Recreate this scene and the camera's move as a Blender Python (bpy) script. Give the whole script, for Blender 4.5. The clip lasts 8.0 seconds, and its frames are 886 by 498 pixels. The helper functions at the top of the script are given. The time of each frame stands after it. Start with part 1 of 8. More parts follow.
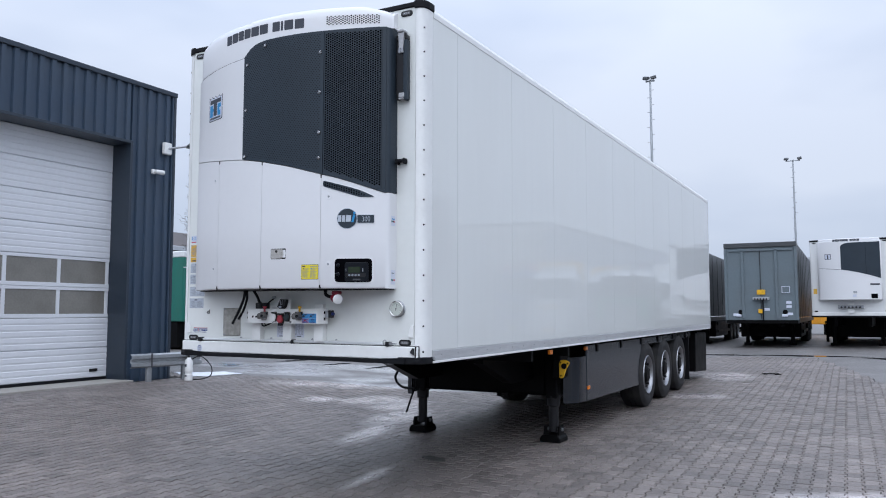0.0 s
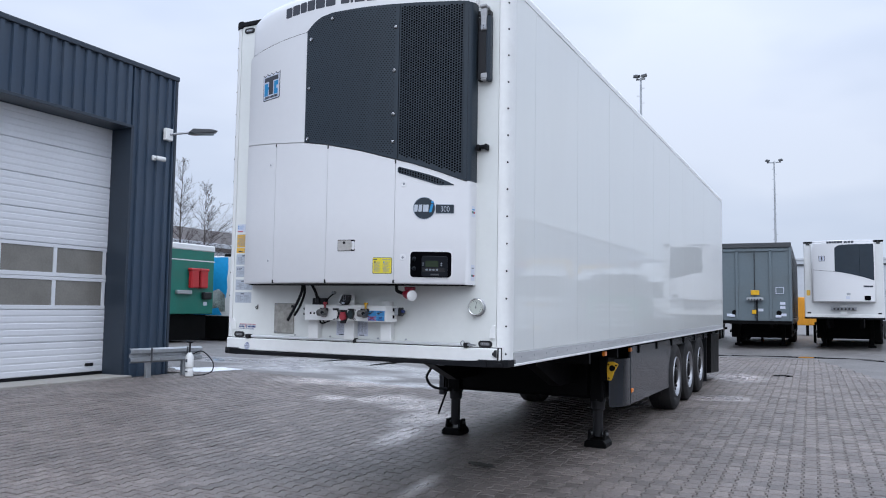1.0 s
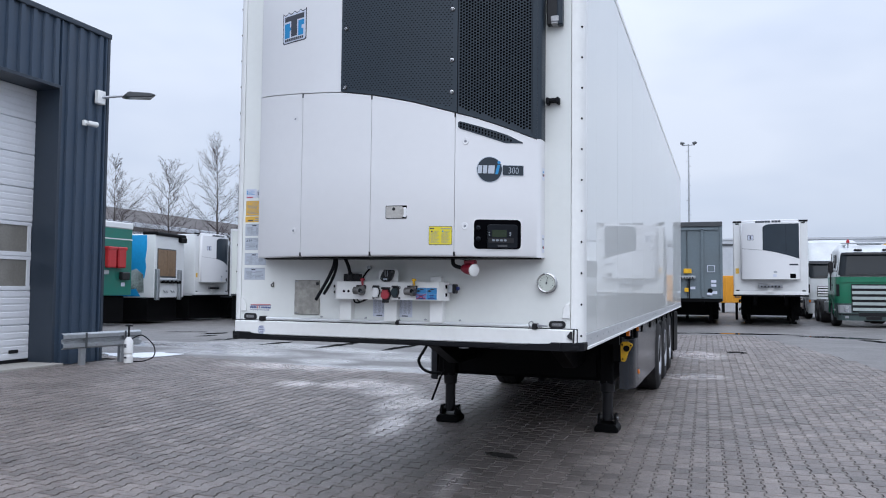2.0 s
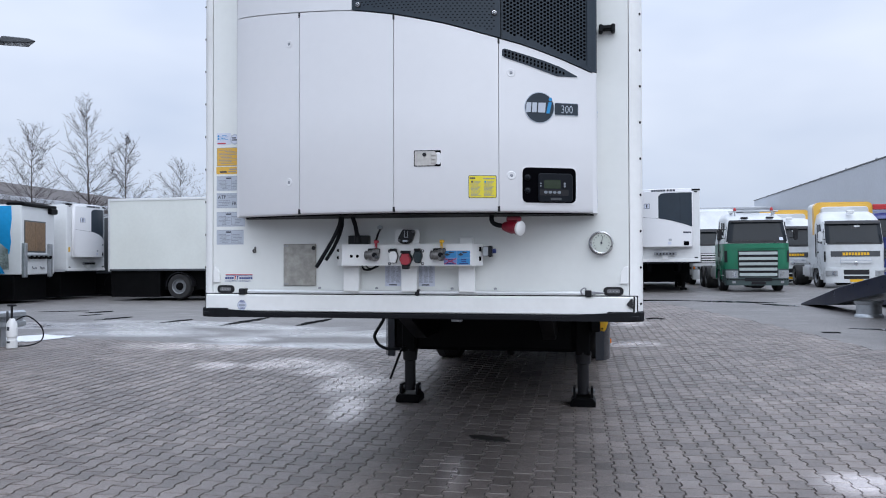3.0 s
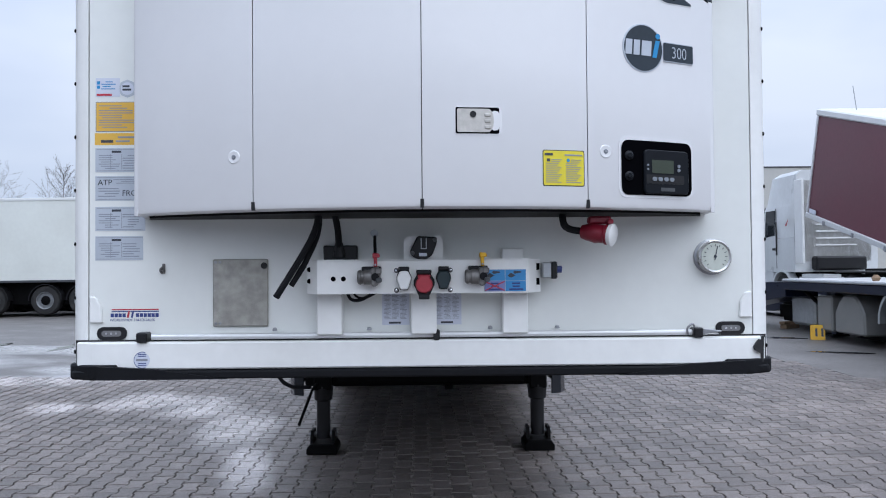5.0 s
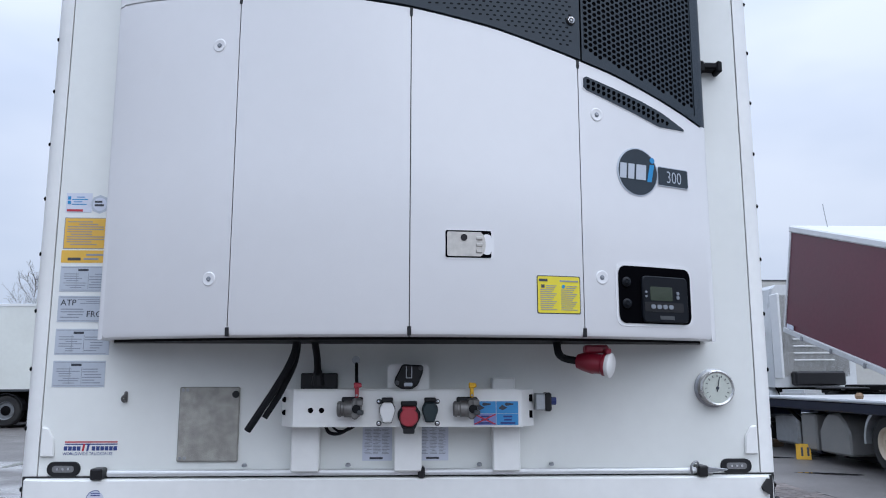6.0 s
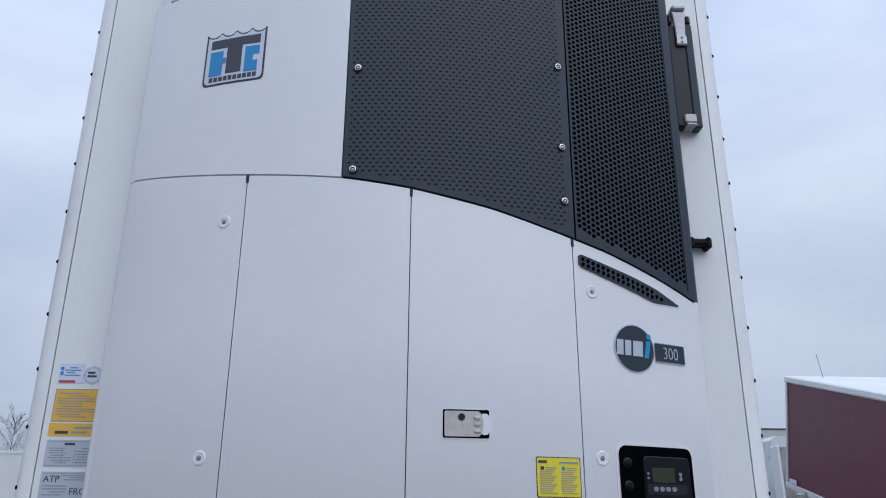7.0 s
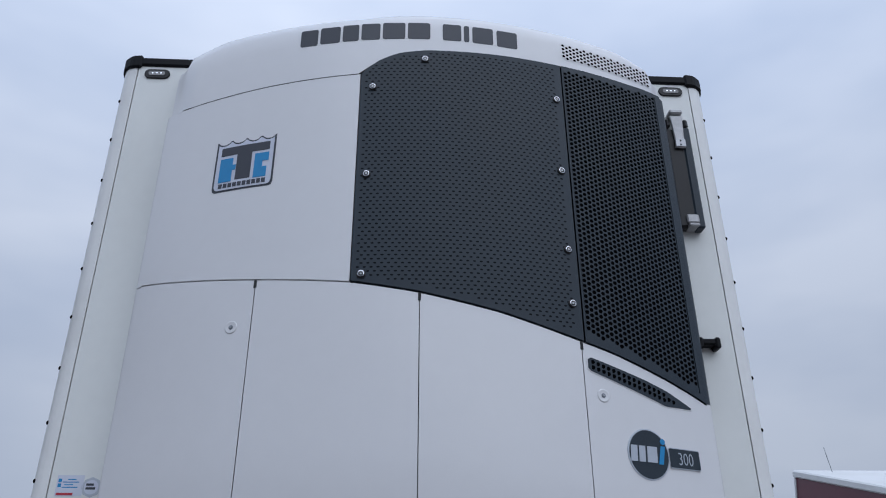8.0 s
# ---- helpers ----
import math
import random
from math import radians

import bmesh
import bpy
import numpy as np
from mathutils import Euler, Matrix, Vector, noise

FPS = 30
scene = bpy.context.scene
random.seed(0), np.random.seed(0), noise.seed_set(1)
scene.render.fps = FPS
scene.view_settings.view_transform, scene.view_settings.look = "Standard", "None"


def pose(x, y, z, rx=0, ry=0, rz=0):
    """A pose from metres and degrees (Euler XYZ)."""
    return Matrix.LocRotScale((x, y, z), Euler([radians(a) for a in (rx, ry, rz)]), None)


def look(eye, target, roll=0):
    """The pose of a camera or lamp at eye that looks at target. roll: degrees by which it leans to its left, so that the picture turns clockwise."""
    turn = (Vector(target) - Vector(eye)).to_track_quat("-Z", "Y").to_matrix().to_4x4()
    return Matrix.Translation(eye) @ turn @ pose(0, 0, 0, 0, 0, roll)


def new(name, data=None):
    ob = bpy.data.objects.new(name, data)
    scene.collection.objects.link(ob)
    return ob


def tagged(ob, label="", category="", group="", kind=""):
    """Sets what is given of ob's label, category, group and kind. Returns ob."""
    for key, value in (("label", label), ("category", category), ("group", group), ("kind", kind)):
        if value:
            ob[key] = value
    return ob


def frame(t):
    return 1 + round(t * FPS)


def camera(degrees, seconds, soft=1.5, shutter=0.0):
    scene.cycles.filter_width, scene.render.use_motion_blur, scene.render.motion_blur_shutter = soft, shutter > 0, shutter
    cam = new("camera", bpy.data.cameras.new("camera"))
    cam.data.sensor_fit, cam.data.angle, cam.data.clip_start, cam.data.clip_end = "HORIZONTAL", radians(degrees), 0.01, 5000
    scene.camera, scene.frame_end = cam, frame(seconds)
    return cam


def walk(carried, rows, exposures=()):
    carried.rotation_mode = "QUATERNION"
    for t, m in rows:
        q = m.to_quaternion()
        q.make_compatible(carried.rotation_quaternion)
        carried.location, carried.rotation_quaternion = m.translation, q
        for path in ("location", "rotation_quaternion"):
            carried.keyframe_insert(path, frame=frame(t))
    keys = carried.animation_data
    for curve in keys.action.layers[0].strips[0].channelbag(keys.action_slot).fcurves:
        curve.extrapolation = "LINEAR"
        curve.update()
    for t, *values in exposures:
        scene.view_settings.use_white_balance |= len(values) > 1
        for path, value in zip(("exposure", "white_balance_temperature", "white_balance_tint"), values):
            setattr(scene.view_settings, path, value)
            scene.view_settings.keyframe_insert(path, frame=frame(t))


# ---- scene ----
cam = camera(59.5, 8.0, soft=1.05)
PATH = [
    (0, (4.309, -5.485, 1.555), (3.389, -3.716, 1.717), -0.1),
    (0.5, (3.896, -5.52, 1.585), (2.996, -3.741, 1.744), 0.4),
    (1, (3.347, -5.429, 1.573), (2.491, -3.628, 1.724), 0.7),
    (1.2, (3.11, -5.422, 1.544), (2.282, -3.607, 1.691), 0.8),
    (2.3, (1.742, -4.972, 1.535), (1.179, -3.055, 1.617), 0.2),
    (2.5, (1.53, -4.875, 1.504), (1.019, -2.943, 1.573), 0.1),
    (3, (0.976, -4.53, 1.486), (0.637, -2.559, 1.517), -0.4),
    (3.5, (0.561, -4.138, 1.507), (0.359, -2.148, 1.518), -0.6),
    (4, (0.277, -3.739, 1.522), (0.191, -1.741, 1.525), -0.8),
    (4.2, (0.2, -3.543, 1.531), (0.167, -1.543, 1.524), -0.9),
    (5.3, (-0.031, -2.913, 1.566), (0.057, -0.919, 1.68), -0.6),
    (5.5, (-0.039, -2.876, 1.573), (0.067, -0.887, 1.752), -0.5),
    (6, (-0.028, -2.863, 1.629), (0.099, -0.894, 1.951), -0.3),
    (6.5, (-0.039, -2.865, 1.675), (0.098, -0.934, 2.18), -0.1),
    (7, (-0.047, -2.896, 1.732), (0.094, -1.019, 2.409), 0.0),
    (7.5, (-0.064, -2.934, 1.764), (0.08, -1.11, 2.572), -0.2),
    (8, (-0.087, -2.904, 1.773), (0.057, -1.12, 2.666), -0.6),
]
walk(cam, [(t, look(eye, target, roll)) for t, eye, target, roll in PATH],
     [(0, 0.07, 6150, 10), (1.2, 0.12, 6160, 10), (2.5, 0.16, 6200, 10), (4.0, 0.19, 6200, 10), (5.5, 0.16, 6050, 10), (6.0, 0.09, 6050, 10), (6.5, -0.07, 6040, 10),
      (7.0, -0.26, 5970, 10), (7.5, -0.46, 5960, 10), (8.0, -0.53, 6010, 10)])

# ---------------------------------------------------------------- world and light
world = bpy.data.worlds.new("overcast_sky")
scene.world = world
world.use_nodes = True
wn, wl = world.node_tree.nodes, world.node_tree.links
wn.clear()
sky = wn.new("ShaderNodeTexSky")
sky.sky_type, sky.sun_disc = "NISHITA", False
sky.sun_elevation, sky.sun_rotation = radians(50.0), radians(157)
coord = wn.new("ShaderNodeTexCoord")
stretch = wn.new("ShaderNodeMapping")
stretch.inputs["Scale"].default_value = (1.0, 1.0, 2.6)
cloud = wn.new("ShaderNodeTexNoise")
cloud.inputs["Scale"].default_value, cloud.inputs["Detail"].default_value, cloud.inputs["Roughness"].default_value = 1.7, 4.0, 0.5
tone = wn.new("ShaderNodeValToRGB")
tone.color_ramp.elements[0].position, tone.color_ramp.elements[0].color = 0.34, (5.2, 6.0, 7.6, 1)
tone.color_ramp.elements[1].position, tone.color_ramp.elements[1].color = 0.66, (7.9, 8.4, 9.5, 1)
veil = wn.new("ShaderNodeMix")
veil.data_type = "RGBA"
veil.inputs["Factor"].default_value = 0.92
back = wn.new("ShaderNodeBackground")
back.inputs["Strength"].default_value = 0.108
wout = wn.new("ShaderNodeOutputWorld")
wl.new(coord.outputs["Generated"], stretch.inputs["Vector"])
wl.new(stretch.outputs["Vector"], cloud.inputs["Vector"])
wl.new(cloud.outputs["Fac"], tone.inputs["Fac"])
wl.new(sky.outputs["Color"], veil.inputs["A"])
wl.new(tone.outputs["Color"], veil.inputs["B"])
# an overcast sky is brighter overhead than at the horizon
split = wn.new("ShaderNodeSeparateXYZ")
lift = wn.new("ShaderNodeMapRange")
lift.inputs["From Min"].default_value, lift.inputs["From Max"].default_value = 0.0, 1.0
lift.inputs["To Min"].default_value, lift.inputs["To Max"].default_value = 0.78, 2.05
grade = wn.new("ShaderNodeVectorMath")
grade.operation = "SCALE"
wl.new(coord.outputs["Generated"], split.inputs["Vector"])
high = wn.new("ShaderNodeMath")
high.operation = "POWER"
high.use_clamp = True
high.inputs[1].default_value = 1.7
wl.new(split.outputs["Z"], high.inputs[0])
wl.new(high.outputs[0], lift.inputs["Value"])
wl.new(veil.outputs["Result"], grade.inputs[0])
wl.new(lift.outputs["Result"], grade.inputs["Scale"])
wl.new(grade.outputs["Vector"], back.inputs["Color"])
wl.new(back.outputs["Background"], wout.inputs["Surface"])

sun_data = bpy.data.lights.new("sun", "SUN")
sun_data.energy, sun_data.angle, sun_data.color = 1.45, radians(75), (0.97, 0.98, 1.0)
sun = new("sun", sun_data)
sun.matrix_world = look((10, -24, 31), (0, 0, 0))

# ---------------------------------------------------------------- materials


def mat(name, color, rough=0.5, metal=0.0, var=0.08, scale=3.0, bump=0.0, bump_scale=60.0, dirt=None, dirt_amount=0.0, dirt_scale=1.2,
        coat=0.0, coat_rough=0.06, spec=0.5, island=0.0, streak=1.0, rough_var=0.1):
    """A procedural surface: base colour with broad and fine variation, a dirt layer, uneven gloss and fine relief."""
    m = bpy.data.materials.new(name)
    m.use_nodes = True
    n, l = m.node_tree.nodes, m.node_tree.links
    b = n["Principled BSDF"]
    b.inputs["Metallic"].default_value = metal
    b.inputs["Coat Weight"].default_value = coat
    b.inputs["Coat Roughness"].default_value = coat_rough
    b.inputs["Specular IOR Level"].default_value = spec
    tc = n.new("ShaderNodeTexCoord")
    mp = n.new("ShaderNodeMapping")
    mp.inputs["Scale"].default_value = (1, 1, streak)
    l.new(tc.outputs["Object"], mp.inputs["Vector"])

    def noise_node(s, detail=4.0):
        t = n.new("ShaderNodeTexNoise")
        t.inputs["Scale"].default_value, t.inputs["Detail"].default_value = s, detail
        l.new(mp.outputs["Vector"], t.inputs["Vector"])
        return t

    def ramp(src, a, b_, lo, hi):
        r = n.new("ShaderNodeMapRange")
        r.inputs["From Min"].default_value, r.inputs["From Max"].default_value = a, b_
        r.inputs["To Min"].default_value, r.inputs["To Max"].default_value = lo, hi
        l.new(src, r.inputs["Value"])
        return r.outputs["Result"]

    broad, fine = noise_node(scale), noise_node(scale * 14, 3.0)
    value = n.new("ShaderNodeMath")
    value.operation = "MULTIPLY"
    l.new(ramp(broad.outputs["Fac"], 0.3, 0.7, 1 - var, 1 + var), value.inputs[0])
    l.new(ramp(fine.outputs["Fac"], 0.3, 0.7, 1 - var * 0.6, 1 + var * 0.6), value.inputs[1])
    last = value.outputs[0]
    if island:
        info = n.new("ShaderNodeObjectInfo")
        geo = n.new("ShaderNodeNewGeometry")
        add = n.new("ShaderNodeMath")
        add.operation = "ADD"
        l.new(info.outputs["Random"], add.inputs[0])
        l.new(geo.outputs["Random Per Island"], add.inputs[1])
        fr = n.new("ShaderNodeMath")
        fr.operation = "FRACT"
        l.new(add.outputs[0], fr.inputs[0])
        mul = n.new("ShaderNodeMath")
        mul.operation = "MULTIPLY"
        l.new(last, mul.inputs[0])
        l.new(ramp(fr.outputs[0], 0, 1, 1 - island, 1 + island), mul.inputs[1])
        last = mul.outputs[0]
    hue = n.new("ShaderNodeMix")
    hue.data_type, hue.blend_type = "RGBA", "MULTIPLY"
    hue.inputs["Factor"].default_value = 1.0
    hue.inputs["A"].default_value = (*color, 1)
    l.new(last, hue.inputs["B"])
    shade = hue.outputs["Result"]
    if dirt_amount:
        d = noise_node(dirt_scale, 7.0)
        mixd = n.new("ShaderNodeMix")
        mixd.data_type = "RGBA"
        l.new(ramp(d.outputs["Fac"], 0.45, 0.75, 0, dirt_amount), mixd.inputs["Factor"])
        l.new(shade, mixd.inputs["A"])
        mixd.inputs["B"].default_value = (*(dirt or (0.12, 0.11, 0.1)), 1)
        shade = mixd.outputs["Result"]
    l.new(shade, b.inputs["Base Color"])
    l.new(ramp(broad.outputs["Fac"], 0.3, 0.7, max(rough - rough_var * rough, 0.02), min(rough + rough_var * rough, 1)), b.inputs["Roughness"])
    if bump:
        bn = n.new("ShaderNodeBump")
        bn.inputs["Strength"].default_value, bn.inputs["Distance"].default_value = bump, 0.004
        l.new(noise_node(bump_scale, 3.0).outputs["Fac"], bn.inputs["Height"])
        l.new(bn.outputs["Normal"], b.inputs["Normal"])
    return m


# damp patches of the yard: centre, half lengths, turn and strength of each
PUDDLES = [(-5.3, 7.85, 1.1, 0.45, 18), (-7.6, 9.4, 1.3, 0.6, 10), (-3.25, 8.5, 1.1, 0.4, 8), (-3.2, 6.35, 0.5, 0.55, 15), (-2.5, 6.0, 0.4, 0.6, 5), (-4.1, 5.95, 0.3, 0.35, 10),
           (-1.8, 4.8, 0.34, 0.85, 12), (-1.42, 3.5, 0.18, 0.75, 10), (-5.2, 9.0, 0.55, 0.4, 12), (-9.8, 10.6, 2.4, 0.7, -8), (-7.0, 11.5, 2.6, 0.6, -4), (-3.2, 10.6, 2.0, 0.6, 12),
           (0.09, 1.0, 0.1, 0.6, 6, 0.6), (2.95, 1.2, 0.3, 0.24, 15), (4.3, 2.15, 0.55, 0.24, 24), (1.9, 12.7, 0.45, 0.8, 12), (1.9, 8.95, 0.45, 0.3, 8)]


def wet_ground(name, dry, rough_dry, bump_scale, island, wet_bias, spec=0.5, film=1.3):
    """Yard paving: damp patches are glossier, and the sky's pale reflection is painted into their colour; fine grit
    relief; fades out in the wet.
    """
    m = mat(name, dry, rough_dry, var=0.15, scale=1.1, bump=0.55, bump_scale=bump_scale, island=island, dirt=(0.07, 0.062, 0.06), dirt_amount=0.5, dirt_scale=0.6, spec=spec)
    n, l = m.node_tree.nodes, m.node_tree.links
    b = n["Principled BSDF"]
    geo = n.new("ShaderNodeNewGeometry")

    def math_node(op, a, c):
        k = n.new("ShaderNodeMath")
        k.operation = op
        for i, v in enumerate((a, c)):
            if isinstance(v, float):
                k.inputs[i].default_value = v
            else:
                l.new(v, k.inputs[i])
        return k.outputs[0]

    ragged = n.new("ShaderNodeTexNoise")
    ragged.inputs["Scale"].default_value, ragged.inputs["Detail"].default_value, ragged.inputs["Roughness"].default_value = 1.3, 3.0, 0.5
    l.new(geo.outputs["Position"], ragged.inputs["Vector"])
    broad = n.new("ShaderNodeTexNoise")
    broad.inputs["Scale"].default_value, broad.inputs["Detail"].default_value = 0.17, 4.0
    l.new(geo.outputs["Position"], broad.inputs["Vector"])
    total = math_node("MULTIPLY", broad.outputs["Fac"], wet_bias)
    for x, y, a, c, turn, *weight in PUDDLES:
        mp = n.new("ShaderNodeMapping")
        mp.vector_type = "TEXTURE"
        mp.inputs["Location"].default_value = (x, y, 0.1)
        mp.inputs["Rotation"].default_value = (0, 0, radians(turn))
        mp.inputs["Scale"].default_value = (a * 1.85, c * 1.85, 3.0)
        g = n.new("ShaderNodeTexGradient")
        g.gradient_type = "SPHERICAL"
        l.new(geo.outputs["Position"], mp.inputs["Vector"])
        l.new(mp.outputs["Vector"], g.inputs["Vector"])
        total = math_node("MAXIMUM", total, math_node("MULTIPLY", g.outputs["Fac"], *weight) if weight else g.outputs["Fac"])
    edge = math_node("ADD", total, math_node("MULTIPLY", math_node("SUBTRACT", ragged.outputs["Fac"], 0.5), 0.75))
    wet = n.new("ShaderNodeMapRange")
    wet.interpolation_type = "SMOOTHSTEP"
    wet.inputs["From Min"].default_value, wet.inputs["From Max"].default_value = 0.13, 0.8
    l.new(edge, wet.inputs["Value"])
    rough = n.new("ShaderNodeMapRange")
    rough.inputs["To Min"].default_value, rough.inputs["To Max"].default_value = rough_dry, 0.17
    l.new(wet.outputs["Result"], rough.inputs["Value"])
    l.new(rough.outputs["Result"], b.inputs["Roughness"])
    calm = n.new("ShaderNodeMapRange")
    calm.inputs["To Min"].default_value, calm.inputs["To Max"].default_value = 0.75, 0.15
    l.new(wet.outputs["Result"], calm.inputs["Value"])
    l.new(calm.outputs["Result"], b.inputs["Normal"].links[0].from_node.inputs["Strength"])
    # lightens and blues the damp patches: sky reflection put into the base colour
    dark = n.new("ShaderNodeMix")
    dark.data_type, dark.blend_type = "RGBA", "MULTIPLY"
    l.new(wet.outputs["Result"], dark.inputs["Factor"])
    l.new(b.inputs["Base Color"].links[0].from_socket, dark.inputs["A"])
    dark.inputs["B"].default_value = (film, film * 1.05, film * 1.12, 1)
    # pale and dark grit in the concrete
    grit = n.new("ShaderNodeTexNoise")
    grit.inputs["Scale"].default_value, grit.inputs["Detail"].default_value = 130.0, 2.0
    l.new(geo.outputs["Position"], grit.inputs["Vector"])
    speck = n.new("ShaderNodeMapRange")
    speck.inputs["From Min"].default_value, speck.inputs["From Max"].default_value = 0.3, 0.7
    speck.inputs["To Min"].default_value, speck.inputs["To Max"].default_value = 0.5, 1.5
    l.new(grit.outputs["Fac"], speck.inputs["Value"])
    grain = n.new("ShaderNodeMix")
    grain.data_type, grain.blend_type = "RGBA", "MULTIPLY"
    grain.inputs["Factor"].default_value = 1.0
    l.new(dark.outputs["Result"], grain.inputs["A"])
    l.new(speck.outputs["Result"], grain.inputs["B"])
    l.new(grain.outputs["Result"], b.inputs["Base Color"])
    return m


def plain(name, color, rough=0.5, metal=0.0, **k):
    return mat(name, color, rough, metal, var=k.pop("var", 0.04), **k)


WHITE_PANEL = mat("white_gelcoat_panel", (0.755, 0.77, 0.75), 0.4, var=0.012, scale=0.7, coat=0.62, coat_rough=0.02, rough_var=0.02, spec=0.15, bump=0.2, bump_scale=5, streak=0.12, dirt=(0.55, 0.54, 0.5), dirt_amount=0.12, dirt_scale=0.7)
WHITE_UNIT = mat("white_moulded_cover", (0.74, 0.74, 0.75), 0.34, var=0.012, scale=1.2, coat=0.35, coat_rough=0.12, bump=0.05, bump_scale=220)
WHITE_PAINT = mat("white_painted_steel", (0.81, 0.815, 0.8), 0.35, var=0.03, scale=2.0, dirt=(0.5, 0.48, 0.44), dirt_amount=0.18, dirt_scale=3)
FRONT_WALL = mat("white_front_wall", (0.75, 0.765, 0.74), 0.32, var=0.02, scale=1.5, coat=0.1, dirt=(0.55, 0.54, 0.5), dirt_amount=0.15, dirt_scale=2.0)
# near-black paint for the shade in the grille's dimples
DENT_SHADE = plain("painted_dent_shade", (0.007, 0.008, 0.01), 0.6, spec=0.1)
LAMP_SMOKE = plain("smoked_lamp_lens", (0.16, 0.16, 0.165), 0.12, coat=0.5)
GRILLE = mat("charcoal_grille_plastic", (0.0245, 0.0355, 0.048), 0.45, var=0.08, scale=3, bump=0.15, bump_scale=400, spec=0.3)
PLATE = mat("dull_speckled_plate", (0.35, 0.34, 0.31), 0.55, 0.2, var=0.22, scale=30, bump=0.3, bump_scale=260, dirt=(0.2, 0.19, 0.17), dirt_amount=0.4, dirt_scale=6)
# flat black that paints the shade inside holes and recesses
HOLE = plain("recess_shade_black", (0.003, 0.003, 0.004), 0.9, spec=0.0)
BLACK_RUBBER = mat("black_rubber", (0.007, 0.0075, 0.0095), 0.6, var=0.15, scale=8, bump=0.2, bump_scale=120, spec=0.16)
BLACK_STEEL = mat("black_painted_steel", (0.0045, 0.0045, 0.005), 0.45, var=0.2, scale=4, dirt=(0.008, 0.0077, 0.0074), dirt_amount=0.2, dirt_scale=3, spec=0.06)
BLACK_PLASTIC = mat("black_plastic", (0.014, 0.014, 0.016), 0.38, var=0.1, scale=9, spec=0.3)
DARK_GREY = mat("dark_grey_painted_panel", (0.055, 0.06, 0.066), 0.38, var=0.06, scale=2, dirt=(0.1, 0.095, 0.09), dirt_amount=0.25, dirt_scale=1.5)
SIDE_SKIRT = mat("grey_side_skirt", (0.018, 0.021, 0.027), 0.2, var=0.05, scale=1.2, coat=0.06, spec=0.3, dirt=(0.06, 0.058, 0.057), dirt_amount=0.25, dirt_scale=1)
ALU = mat("brushed_aluminium", (0.68, 0.69, 0.7), 0.45, 0.6, var=0.08, scale=5, streak=12)
GALV = mat("galvanised_steel", (0.42, 0.44, 0.46), 0.45, 0.75, var=0.12, scale=18, dirt=(0.25, 0.25, 0.25), dirt_amount=0.3, dirt_scale=9)
RIM = mat("machined_rim_alloy", (0.33, 0.335, 0.35), 0.36, 0.8, var=0.12, scale=7, dirt=(0.12, 0.11, 0.1), dirt_amount=0.35, dirt_scale=6)
PADDLE = mat("worn_nickel", (0.5, 0.48, 0.45), 0.42, 0.5, var=0.12, scale=40)
CHROME = plain("chrome", (0.75, 0.76, 0.78), 0.14, 1.0)
STEEL = mat("dull_steel", (0.35, 0.36, 0.38), 0.4, 0.8, var=0.15, scale=14)
GLASS_DARK = plain("dark_glass", (0.016, 0.02, 0.024), 0.06, spec=0.24)
GASKET = plain("grey_seam_gasket", (0.14, 0.138, 0.135), 0.7)
SEAM = plain("dark_seam_gap", (0.02, 0.02, 0.022), 0.8)
YELLOW = mat("yellow_sticker", (0.72, 0.6, 0.03), 0.4, var=0.03)
GOLD = mat("gold_yellow_label", (0.7, 0.42, 0.06), 0.45, var=0.03)
GLOSS_BLACK = mat("gloss_black_plastic", (0.006, 0.0075, 0.011), 0.3, var=0.1, scale=9, spec=0.18)
KEY_GREY = plain("rubber_key_grey", (0.2, 0.22, 0.25), 0.5)
SILVER_LABEL = mat("silver_grey_label", (0.47, 0.51, 0.57), 0.4, 0.1, var=0.04, scale=6)
PALE_LABEL = mat("pale_paper_label", (0.6, 0.63, 0.72), 0.45, var=0.03)
INK = plain("dark_ink", (0.04, 0.045, 0.06), 0.5)
INK_GREY = plain("grey_ink", (0.25, 0.27, 0.31), 0.5)
BLUE = plain("blue_print", (0.015, 0.24, 0.52), 0.4)
RED = plain("red_print", (0.45, 0.03, 0.05), 0.45)
RED_PLASTIC = mat("red_plastic", (0.2, 0.008, 0.022), 0.38, var=0.06)
WHITE_PLASTIC = mat("white_plastic", (0.75, 0.75, 0.74), 0.35, var=0.03)
YELLOW_PAINT = mat("yellow_paint", (0.75, 0.42, 0.01), 0.4, var=0.08, scale=9, dirt=(0.2, 0.12, 0.03), dirt_amount=0.3, dirt_scale=8)
ORANGE_LENS = plain("orange_marker_lens", (0.75, 0.2, 0.02), 0.2, coat=0.5)
CLEAR_LENS = plain("clear_lamp_lens", (0.3, 0.31, 0.32), 0.12, coat=0.5)
TYRE = mat("tyre_rubber", (0.02, 0.02, 0.021), 0.75, var=0.2, scale=9, dirt=(0.07, 0.065, 0.06), dirt_amount=0.4, dirt_scale=5, spec=0.3)
CLADDING = mat("slate_blue_steel_cladding", (0.032, 0.054, 0.089), 0.4, var=0.06, scale=0.8, dirt=(0.06, 0.072, 0.085), dirt_amount=0.3, dirt_scale=1.3)
CLADDING_DARK = mat("dark_slate_trim", (0.022, 0.033, 0.05), 0.4, var=0.07, scale=1)
DOOR_WHITE = mat("white_sectional_door", (0.7, 0.71, 0.74), 0.42, var=0.03, scale=1, dirt=(0.4, 0.4, 0.4), dirt_amount=0.2, dirt_scale=1)
